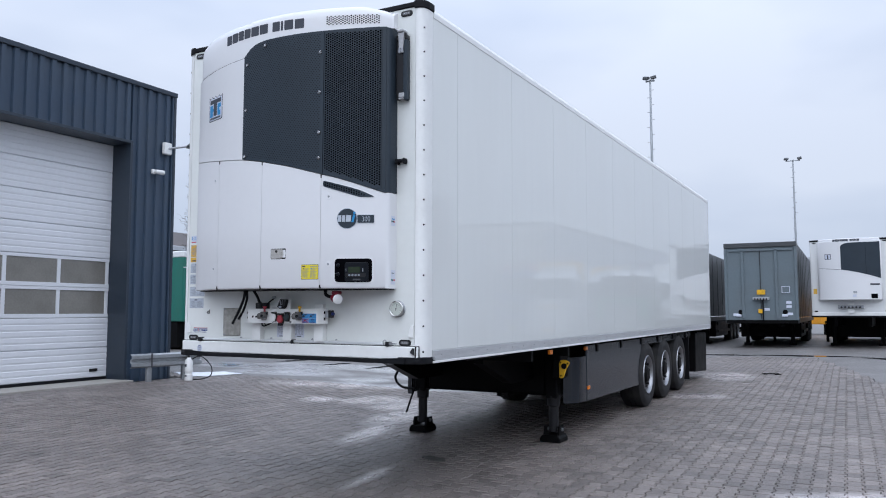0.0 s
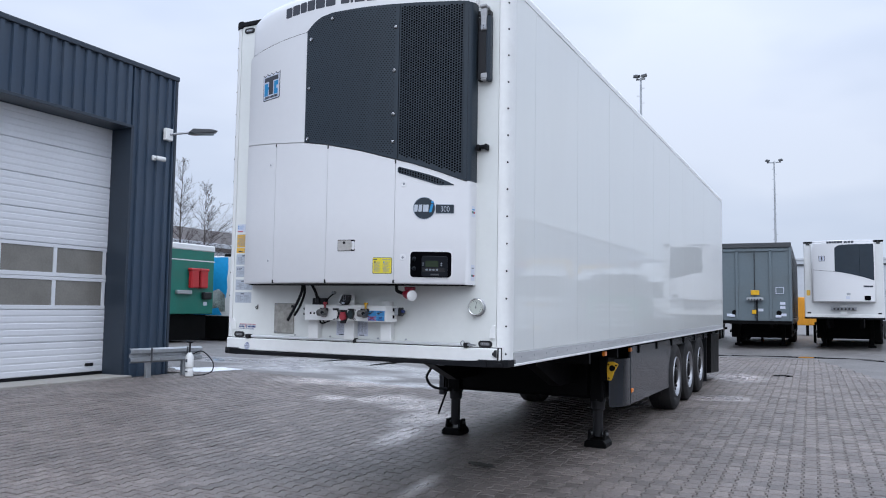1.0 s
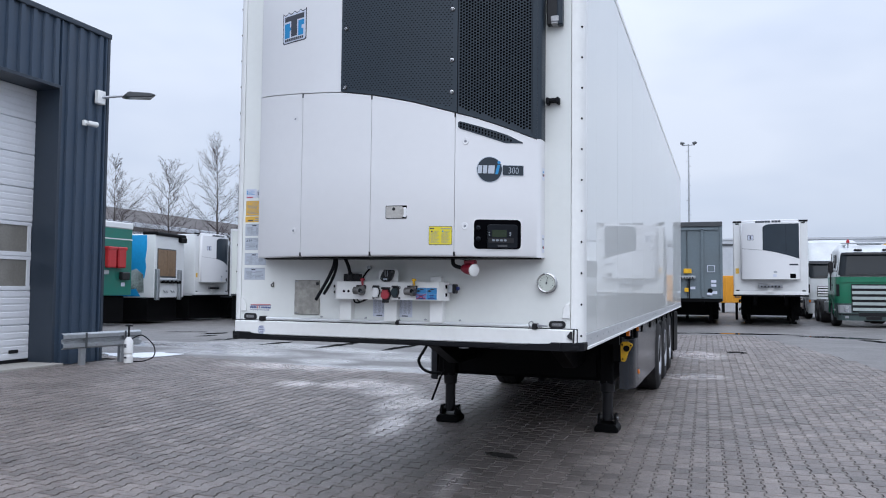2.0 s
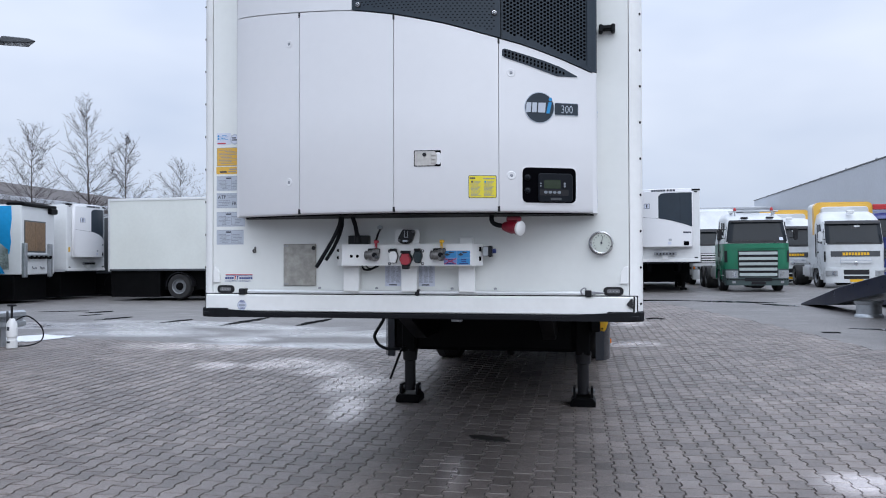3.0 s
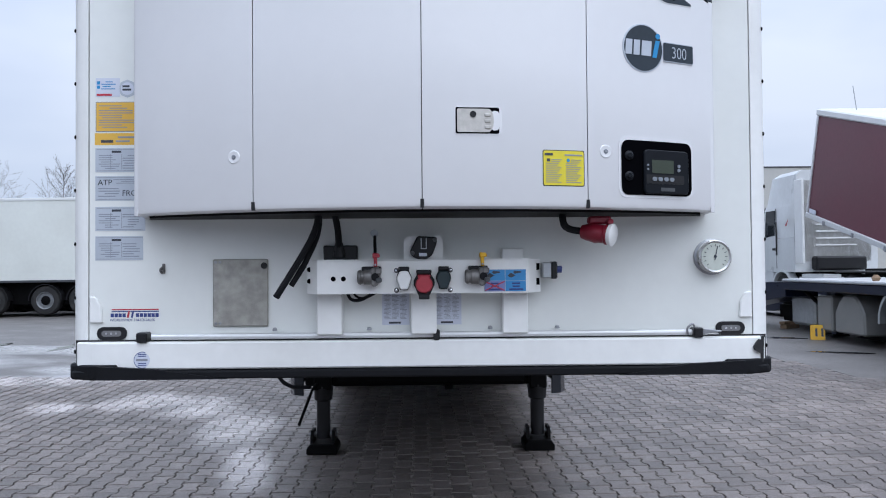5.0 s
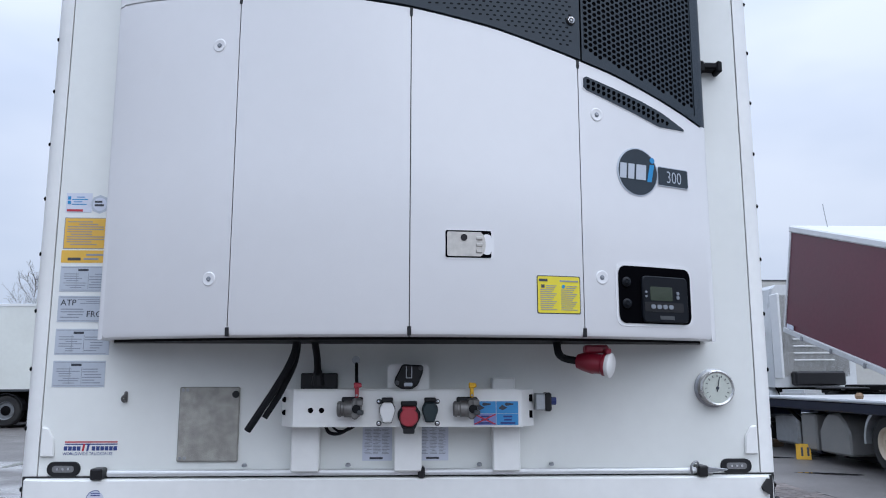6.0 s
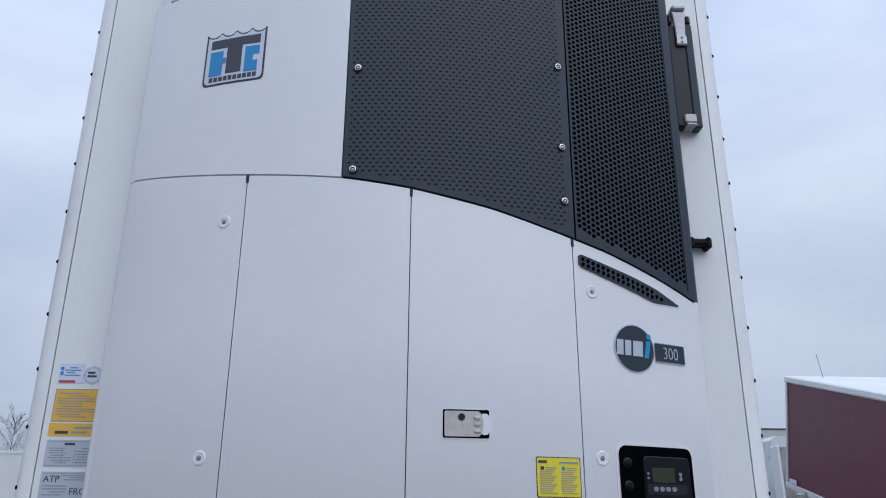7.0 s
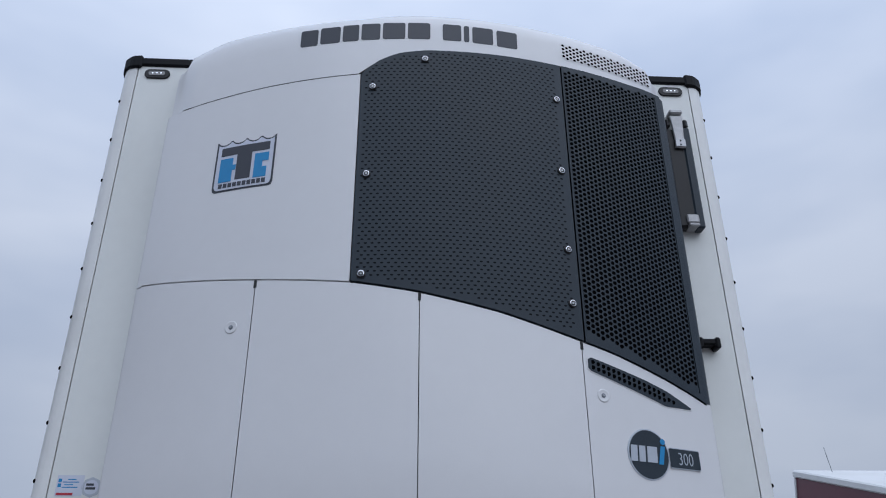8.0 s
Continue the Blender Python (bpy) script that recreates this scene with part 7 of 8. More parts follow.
    if style.get("beacons"):
        for s in (-1, 1):
            on_front("fog_lamp", *sorted((s * 0.7, s * 0.8)), foot + 0.08, foot + 0.17, 0.075, CLEAR_LENS, t, nu=4, nz=1)
            on_front("corner_trim", *sorted((s * 0.9, s * 0.985)), low + 0.03, belt - 0.02, 0.012, style["lower_paint"], t, nu=4)
            part("roof_rail", box(*sorted((s * 0.78, s * 0.84)), slope + 0.5, 1.9, top - 0.04, top + 0.02, 0.01), GALV, t)
        on_front("panel_lip", -0.9, 0.9, belt - 0.2, belt - 0.17, 0.03, style["lower_paint"], t, nz=1)
        on_front("screen_card", 0.68, 0.8, belt + 0.12, belt + 0.24, 0.02, PALE_LABEL, screen, "pale card behind the glass", thick=0.005, nu=3, nz=1)
        on_front("bumper_lip", -0.95, 0.95, foot + 0.2, foot + 0.24, 0.075, BLACK_PLASTIC, t, nz=1)
        bar = part("beacon_bar", cyl((-0.95, slope + 0.55, top + 0.06), (0.95, slope + 0.55, top + 0.06), 0.03), GALV, t)
        for x in (-0.7, 0.7):
            part("beacon", lathe([(0, 0.06), (0.03, 0.06), (0.1, 0.05), (0.13, 0.02)], (x, slope + 0.55, top + 0.08), (0, 0, 1), 12), BEACON_RED, bar, "red rotating beacon")
            part("foot", box(x - 0.02, x + 0.02, slope + 0.52, slope + 0.58, top - 0.2, top + 0.06), GALV, bar)
        for x in (-0.45, 0.5):
            part("roof_lamp", box(x - 0.14, x + 0.14, slope - 0.06, slope + 0.1, screen_top + 0.07, screen_top + 0.15, 0.03), BLACK_PLASTIC, t)
        part("roof_air_horn", cyl((-0.3, slope + 0.8, top + 0.05), (0.3, slope + 0.8, top + 0.05), 0.05), GALV, t)
    if style.get("spoiler"):
        hi = top + 0.44
        part("roof_fairing", prism(rounded(-1.2, 1.2, 1.0, hi, 0.22), "y", roof_back - 0.3, roof_back + 0.55, bevel=0.03), paint, t)
        arch = rounded(-1.225, 1.225, 1.0, hi + 0.02, 0.24)
        inner = rounded(-0.98, 0.98, 0.9, hi - 0.2, 0.15)
        ring = bmesh.new()
        prism(arch, "y", roof_back - 0.55, roof_back - 0.28, ring)
        part("yellow_arch", ring, GOLD_PAINT, t, "golden yellow stripe round the fairing")
        part("fairing_front", prism(inner, "y", roof_back - 0.8, roof_back - 0.54, bevel=0.05), paint, t)
        part("roof_lamp", box(-0.14, 0.14, slope + 0.3, slope + 0.5, top - 0.12, top + 0.02, 0.02), FAR_WHITE, t)
    if style.get("sign"):
        part("roof_sign", box(-1.05, 1.05, slope + 0.45, slope + 0.6, top, top + 0.24, 0.02), BEACON_RED, t, "red roof sign board")
        for k in range(5):
            part("letter_block", box(-0.5 + 0.21 * k, -0.36 + 0.21 * k, slope + 0.44, slope + 0.45, top + 0.05, top + 0.19), FAR_GREEN, t)
        for x in (-0.55, -0.2, 0.2, 0.6):
            part("spot_lamp", lathe([(0, 0.055), (0.04, 0.065), (0.05, 0.055)], (x, -0.06, belt - 0.12), (0, -1, 0), 16), CHROME, t)
    part("fifth_wheel", box(-0.45, 0.45, 4.3, 5.2, 1.0, 1.15, 0.02), BLACK_STEEL, t)
    part("rear_lamp_bar", box(-1.1, 1.1, style.get("length", 5.9) - 0.05, style.get("length", 5.9), 0.7, 0.85), BLACK_STEEL, t)
    return t


BEACON_RED = mat("red_beacon_plastic", (0.42, 0.02, 0.025), 0.35, var=0.06)
GOLD_PAINT = mat("golden_yellow_paint", (0.72, 0.42, 0.06), 0.35, var=0.04, coat=0.2)


def at(x, y, turn=0.0):
    x, y = 1.02 * x + (0.2 if x > 0 else 0.08), y - 0.25
    return pose(x, y, ground_z(x, y), 0, 0, turn) @ Matrix.Scale(1.02, 4)


headboard_trailer(at(1.18, 26.6), "blue-grey curtain-side trailer with a ribbed steel headboard", DARK_GREY, 3.93, floor=1.05)
headboard_trailer(at(-2.3, 28.6), "dark grey curtain-side trailer behind another trailer", DARK_GREY, 3.95, board=DARK_GREY, dark=True)
far_reefer(at(4.15, 27.4, -4), "white refrigerated trailer parked nose-on across the yard", top=3.96)

PALE_BAR = mat("pale_grille_bar", (0.4, 0.45, 0.44), 0.4, var=0.05)
GREEN_GREY = mat("dark_green_grey_bumper", (0.045, 0.07, 0.068), 0.4, var=0.06)
GREEN_STYLE = dict(top=3.14, belt=1.9, low=0.88, foot=0.26, screen_top=2.8, slope=0.2, inset=0.9, bumper=GREEN_GREY, grille=(0.72, 0.58, 1.62, 5), bars=PALE_BAR, beacons=True, lower_paint=TRUCK_GREEN, axles=(4.6, 5.9), length=7.2, plate=BLACK_PLASTIC, lamps=(0.54, 0.84), visor=BLACK_PLASTIC, visor_high=0.02, arch=TRUCK_GREEN, indicator=CLEAR_LENS)
WHITE_STYLE = dict(top=3.36, belt=1.88, low=0.86, foot=0.24, screen_top=2.84, slope=0.28, bumper=TRUCK_WHITE, grille=(0.62, 1.06, 1.32, 4), bars=FAR_WHITE, grille_back=SILVER_LABEL, band=1.36, spoiler=True, mirror=TRUCK_WHITE, lamps=(0.52, 0.76), plate=YELLOW_PAINT, indicator=CLEAR_LENS, vane_width=0.035, cards=True)
BLUE_STYLE = dict(top=3.45, belt=2.2, low=0.9, screen_top=3.08, slope=0.2, bumper=TRUCK_BLUE, grille=(0.9, 1.25, 1.72, 3), bars=DARK_GREY, sign=True, visor=TRUCK_BLUE, mirror=TRUCK_BLUE)
TALL_STYLE = dict(top=4.0, belt=2.05, low=1.05, screen_top=2.95, slope=0.06, bumper=TRUCK_WHITE, grille=(0.8, 1.2, 1.8, 5), bars=FAR_WHITE, depth=2.2, mirror=TRUCK_WHITE)
BACK_STYLE = dict(top=3.85, belt=1.95, low=0.98, screen_top=2.72, slope=0.3, bumper=TRUCK_WHITE, grille=(0.8, 1.1, 1.6, 4), bars=FAR_WHITE, axles=(4.6, 5.9), length=7.2)
cab_truck("green_truck", at(7.75, 28.3, 0), "green and white truck tractor with pale grille bars and red beacons", TRUCK_WHITE, GREEN_STYLE)
cab_truck("white_truck", at(7.7, 36.8, 0), "white truck tractor parked behind the green one", TRUCK_WHITE, BACK_STYLE)
cab_truck("white_truck", at(12.58, 32.2, 0), "white truck tractor with a yellow stripe and roof spoiler", TRUCK_WHITE, WHITE_STYLE)
cab_truck("white_truck", at(11.4, 37.6, 0), "white and yellow truck tractor parked in the second row", TRUCK_WHITE, WHITE_STYLE)
cab_truck("blue_truck", at(14.85, 33.0, 0), "deep blue truck tractor with a red roof sign", TRUCK_BLUE, BLUE_STYLE)


GREY_BOX_FAR = mat("pale_grey_rear_wall", (0.42, 0.42, 0.41), 0.5, var=0.06, scale=2, dirt=(0.25, 0.24, 0.23), dirt_amount=0.3, dirt_scale=1.5)


def build_tall_tractor():
    """A tall white tractor that shows its side and rear wall."""
    t = cab_truck("white_truck", at(11.85, 21.9, 181), "tall white truck tractor seen from its ribbed rear wall", TRUCK_WHITE, TALL_STYLE)
    part("rear_panel", box(-1.05, 0.92, 2.19, 2.2, 1.35, 3.7, 0.01), GREY_BOX_FAR, t, "grey ribbed rear wall of the cab")
    for k in range(4):
        part("wall_rib", box(-0.6, 0.6, 2.2, 2.225, 1.8 + 0.2 * k, 1.84 + 0.2 * k, 0.006), FAR_WHITE, t)
    part("air_intake", box(-0.75, 0.75, 2.2, 2.5, 1.1, 1.5, 0.05), BLACK_PLASTIC, t)
    for z in (3.6, 2.6, 2.4, 1.4):
        part("grab_handle", box(0.95, 1.2, 2.2, 2.26, z, z + 0.05, 0.01), BLACK_PLASTIC, t)
    part("air_deflector", box(1.14, 1.22, 2.2, 2.62, 1.3, 3.7, 0.02), FAR_WHITE, t)
    part("red_swirl", prism([(0.6, 2.0), (1.2, 2.05), (1.75, 2.35), (1.85, 2.6), (1.72, 2.3), (1.2, 1.95)], "x", 1.222, 1.228), RED, t, "red swirl on the cab side")
    part("mud_guard", box(0.6, 1.2, 4.2, 5.6, 1.05, 1.1, 0.02), BLACK_PLASTIC, t)


build_tall_tractor()

# left row: trailers that face the yard
ROW_X = -20.0


def green_box():
    t = thing("box_trailer", at(-19.4, 19.25, 90), "green box body with a white roof and red extinguisher boxes", "trailer", "parked trailers")
    part("box_body", box(-1.28, 1.28, 0, 8.5, 1.15, 3.75, 0.03), FAR_GREEN, t)
    part("roof_band", box(-1.3, 1.3, -0.03, 8.5, 3.72, 3.98, 0.04), FAR_WHITE, t, "white roof band")
    part("trim_line", box(-1.285, 1.285, -0.012, 0.0, 3.3, 3.34), FAR_WHITE, t)
    for x in (0.0, 0.52):
        b = part("extinguisher_box", box(x - 0.21, x + 0.21, -0.22, 0.0, 2.2, 2.95, 0.04), BEACON_RED, t, "red extinguisher box")
        part("lid", box(x - 0.25, x + 0.25, -0.235, 0.0, 2.88, 3.0, 0.03), BEACON_RED, b)
    part("hose_box", box(0.55, 1.0, -0.2, 0.0, 1.75, 2.05, 0.04), BLACK_PLASTIC, t)
    part("coupling_rail", box(-0.9, -0.1, -0.15, 0.0, 1.95, 2.1, 0.02), GALV, t)
    part("sticker", box(0.7, 0.9, -0.006, 0, 1.5, 1.65), PALE_LABEL, t)
    running_gear(t, 8.5, (6.0, 7.3), 1.15, box_from=0.5, skirt=0.3)


def blue_box():
    t = thing("box_truck_body", at(ROW_X + 0.12, 23.5, 100), "white box body with a sky blue landscape print and brown panel", "trailer", "parked trailers")
    part("box_body", box(-1.25, 1.25, 0, 8.0, 1.1, 3.75, 0.03), FAR_WHITE, t)
    part("blue_side", prism([(0.38, 3.7), (0.36, 3.2), (0.42, 2.7), (0.38, 2.35), (0.45, 1.9), (8.0, 1.9), (8.0, 3.7)], "x", -1.262, -1.252), FAR_BLUE, t, "sky blue printed side")
    part("landscape", prism([(0.45, 1.3), (8, 1.15), (8, 2.4), (6, 2.1), (4.5, 2.5), (3, 2.15), (1.6, 2.45), (1.1, 2.2), (0.8, 2.3), (0.5, 2.05)], "x", -1.27, -1.263), LANDSCAPE, t, "grey-green landscape print")
    part("lake", prism([(0.6, 1.15), (8, 1.15), (8, 1.4), (3, 1.5), (1.5, 1.36), (0.8, 1.48)], "x", -1.276, -1.271), FAR_BLUE, t, "blue lake in the print")
    part("roof_rail", box(-1.27, 1.27, -0.1, 0.6, 3.7, 3.86, 0.05), BLACK_STEEL, t)
    part("roof_corner", box(0.7, 1.28, -0.14, 0.3, 3.5, 3.74, 0.05), BLACK_STEEL, t)
    p = part("brown_panel", box(-1.02, 0.46, -0.03, 0.0, 2.0, 3.12, 0.01), BROWN, t, "weathered brown plywood panel")
    part("panel_frame", box(-1.07, 0.51, -0.02, 0.0, 1.95, 3.17, 0.01), DARK_GREY, p)
    part("panel_slat", box(-0.3, -0.24, -0.04, -0.03, 2.05, 3.08), BROWN, p)
    part("tail_lift", box(-1.1, 0.8, -0.12, 0.0, 1.78, 1.88, 0.02), GALV, t)
    for k in range(5):
        part("lift_fitting", box(-0.8 + 0.35 * k, -0.65 + 0.35 * k, -0.16, -0.02, 1.7, 1.83, 0.02), BLACK_STEEL, t)
    for x in (-1.15, 0.74):
        part("lift_post", box(x - 0.1, x + 0.1, -0.14, 0.0, 1.0, 2.3, 0.02), GALV, t)
    for x in (-0.5, 0.1):
        part("hook", tube([(x, -0.02, 1.4), (x + 0.1, -0.04, 1.32), (x + 0.2, -0.04, 1.38), (x + 0.3, -0.02, 1.32)], 0.02), STEEL, t)
    running_gear(t, 8.0, (5.8, 7.1), 1.1, box_from=0.5, skirt=0.3)


LANDSCAPE = mat("landscape_print", (0.2, 0.23, 0.22), 0.45, var=0.8, scale=1.6, dirt=(0.7, 0.72, 0.75), dirt_amount=0.7, dirt_scale=1.3)
BROWN = mat("brown_plywood", (0.22, 0.14, 0.08), 0.6, var=0.45, scale=2, streak=0.35, dirt=(0.05, 0.04, 0.03), dirt_amount=0.6, dirt_scale=2)
green_box()
blue_box()
far_reefer(at(ROW_X, 26.75, 90), "white refrigerated trailer in the row beside the box bodies", box_from=0.5, skirt=0.35)


def cream_trailer():
    """A long plain box trailer seen from its side."""
    t = thing("box_trailer", at(-4.15, 26.1, 90), "long plain cream box trailer seen from its side", "trailer", "parked trailers")
    L = 13.5
    part("box_body", box(-1.28, 1.28, 0, L, 1.18, 4.0, 0.02), FAR_CREAM, t)
    for s in (-1, 1):
        part("top_rail", box(*sorted((s * 1.26, s * 1.3)), 0, L, 3.93, 4.03, 0.01), FAR_WHITE, t)
        part("bottom_rail", box(*sorted((s * 1.26, s * 1.3)), 0, L, 1.12, 1.2, 0.01), DARK_GREY, t)
    part("rear_frame", box(-1.3, 1.3, L, L + 0.08, 1.1, 4.03, 0.02), ALU, t)
    running_gear(t, L, (7.43, 8.71, 10.52), 1.12, skirt=2.9)
    # black block stands in for gear and shade under the rear overhang
    part("rear_gear", box(-1.2, 1.2, 11.35, L, 0.08, 1.12, 0.02), BLACK_STEEL, t)


cream_trailer()
# added trailer, mostly hidden: it and its box darken the gap beneath the cream one
rear_row = headboard_trailer(at(-9.0, 30.2, 90), "dark curtain-side trailer added behind the cream one to darken the gap below", DARK_GREY, 3.6, board=DARK_GREY, dark=True)
part("under_skirt", box(-1.25, 1.25, 3.6, 13.3, 0.08, 1.05, 0.02), BLACK_STEEL, rear_row, "black box for the chassis and the shade underneath")


def build_flatbed():
    """A low car transporter with its ramps let down."""
    z = ground_z(7.8, 13)
    t = thing("flatbed_trailer", pose(7.3, 19.1, z) @ Matrix.Scale(1.02, 4), "dark blue flatbed transporter with lowered ramps and a pale deck edge", "trailer")
    ramp = [(0.0, 0.02), (0.0, 0.06), (3.2, 0.62), (5.9, 0.97), (6.8, 1.0), (6.8, 0.7), (5.6, 0.55), (2.6, 0.16)]
    for x in (0.0, 1.7):
        r = part("ramp", prism([(-y, h) for y, h in ramp], "x", x, x + 0.65, bevel=0.01), NAVY_STEEL, t, "dark blue steel loading ramp")
        for k in range(12):
            part("tread", box(x + 0.03, x + 0.62, -0.43 - 0.24 * k, -0.4 - 0.24 * k, 0.115 + 0.042 * k, 0.15 + 0.042 * k), GALV, r)
    part("deck", box(-0.05, 2.4, -14.0, -6.8, 0.84, 1.0, 0.02), NAVY_STEEL, t)
    part("deck_edge", box(-0.07, 2.42, -14.0, -6.8, 1.0, 1.04, 0.01), GALV, t, "pale galvanised deck edge")
    part("deck_snow", box(0.0, 2.36, -13.9, -6.7, 1.04, 1.05), FAR_WHITE, t, "pale wet deck sheet")
    for x in (1.2, 1.9):
        part("frame_rail", box(x - 0.06, x + 0.06, -13.9, -6.2, 0.66, 0.84), BLACK_STEEL, t)
    leg = part("support_leg", box(0.5, 0.64, -7.68, -7.52, 0.0, 0.86, 0.01), NAVY_STEEL, t)
    part("leg_brace", cyl((0.57, -7.6, 0.3), (0.3, -6.9, 0.84), 0.035), BLACK_STEEL, leg)
    part("leg_brace", cyl((0.57, -7.6, 0.25), (0.9, -8.5, 0.84), 0.035), BLACK_STEEL, leg)
    part("leg_brace", cyl((0.57, -7.6, 0.3), (0.7, -9.4, 0.32), 0.03), BLACK_STEEL, leg)
    part("leg_foot", box(0.42, 0.72, -7.75, -7.42, 0.0, 0.04, 0.005), BLACK_STEEL, leg)
    part("tool_box", box(0.45, 1.05, -7.0, -6.1, 0.12, 0.7, 0.05), GALV, t, "grey steel tool box")
    part("tool_box", box(0.12, 0.6, -8.25, -7.75, 0.14, 0.76, 0.03), GREY_BOX, t, "pale grey steel tool box")
    part("water_tank", prism([(-9.25, 0.14), (-8.35, 0.14), (-8.35, 0.5), (-8.5, 0.7), (-8.65, 0.8), (-8.95, 0.8), (-9.1, 0.7), (-9.25, 0.5)], "x", 0.12, 0.62, bevel=0.03), GREY_BOX, t, "pale grey tank under the deck")
    part("winch_box", box(0.7, 1.3, -5.7, -5.0, 0.12, 0.55, 0.08, seg=2), BLACK_STEEL, t)
    part("hanging_sheet", prism([(-9.9, 0.02), (-8.1, 0.02), (-8.4, 0.12), (-9.0, 0.18), (-9.8, 0.14)], "x", 0.62, 1.3, bevel=0.02), BLACK_RUBBER, t, "crumpled black sheet on the yard")
    part("air_tank", lathe([(0, 0.12), (0.05, 0.16), (0.75, 0.16), (0.8, 0.12)], (0.9, -6.0, 0.5), (0, 1, 0), 16), BLACK_STEEL, t)
    part("lamp_knob", lathe([(0, 0.05), (0.05, 0.07), (0.1, 0.03)], (0.3, -9.3, 1.05), (0, 0, 1), 10), BROWN, t, "rusty brown knob")
    for y in (-10.3, -11.35):
        for x, s in ((0.22, -1), (2.12, 1)):
            simple_wheel(t, x, y, 0.42, 0.42, 0.3, s, CREAM_RIM)
            part("fender", prism([(y + 0.52 * math.cos(radians(a)), 0.44 + 0.52 * math.sin(radians(a))) for a in range(-5, 161, 15)] + [(y + 0.47 * math.cos(radians(a)), 0.44 + 0.47 * math.sin(radians(a))) for a in range(160, -6, -15)], "x", x - 0.2, x + 0.2), GALV, t)


GREY_BOX = mat("pale_grey_box_paint", (0.2, 0.2, 0.195), 0.5, var=0.08, scale=4, dirt=(0.2, 0.19, 0.18), dirt_amount=0.4, dirt_scale=4)
NAVY_STEEL = mat("navy_painted_steel", (0.008, 0.012, 0.028), 0.3, var=0.15, scale=3, dirt=(0.03, 0.03, 0.035), dirt_amount=0.2, spec=0.25)
CREAM_RIM = mat("cream_wheel_rim", (0.5, 0.42, 0.32), 0.4, var=0.1, scale=6)
build_flatbed()


def build_tipper():
    """A maroon-sided body tipped up at its front on a low chassis."""
    z = ground_z(10.8, 13)
    t = thing("tipping_trailer", pose(9.52, 15.85, z) @ Matrix.Scale(1.02, 4), "maroon tipping trailer raised at its front, with a white roof edge", "trailer")
    tip = Matrix.Translation((0, -6.6, 0.75)) @ Matrix.Rotation(radians(15.5), 4, "X") @ Matrix.Translation((0, 6.6, -0.75))

    def tilted(name, bm, material, label=""):
        bmesh.ops.transform(bm, matrix=tip, verts=bm.verts)
        return part(name, bm, material, t, label)

    tilted("tipping_body", box(0.02, 2.48, -6.6, 0.0, 0.78, 3.1, 0.03), MAROON, "maroon tarpaulin side")
    tilted("roof_edge", box(-0.02, 2.52, -6.65, 0.06, 3.08, 3.24, 0.03), FAR_WHITE, "white roof edge")
    tilted("lower_rail", box(-0.02, 0.06, -6.6, 0.02, 0.68, 0.8, 0.01), ALU)
    tilted("front_edge", box(-0.01, 0.06, -0.05, 0.02, 0.78, 3.1, 0.01), ALU)
    tilted("plate_mark", box(-0.025, -0.01, -0.45, -0.15, 0.82, 0.92), PALE_LABEL)
    for k in range(5):
        tilted("rail_clip", box(-0.04, -0.015, -0.9 - 1.2 * k, -0.82 - 1.2 * k, 0.66, 0.76), STEEL)
    for x in (0.7, 1.8):
        part("chassis_rail", box(x - 0.08, x + 0.08, -6.9, -0.4, 0.62, 0.78), BLACK_STEEL, t)
    for y in (-4.6, -5.9):
        for x, s in ((0.22, -1), (2.28, 1)):
            simple_wheel(t, x, y, 0.5, 0.5, 0.34, s)
    for x in (0.4, 2.1):
        part("landing_leg", box(x - 0.06, x + 0.06, -2.6, -2.46, 0.0, 0.66, 0.01), BLACK_STEEL, t)
    part("rod_antenna", cyl((0.7, -1.3, 4.6), (0.6, -1.3, 5.35), 0.009), GALV, t)


build_tipper()


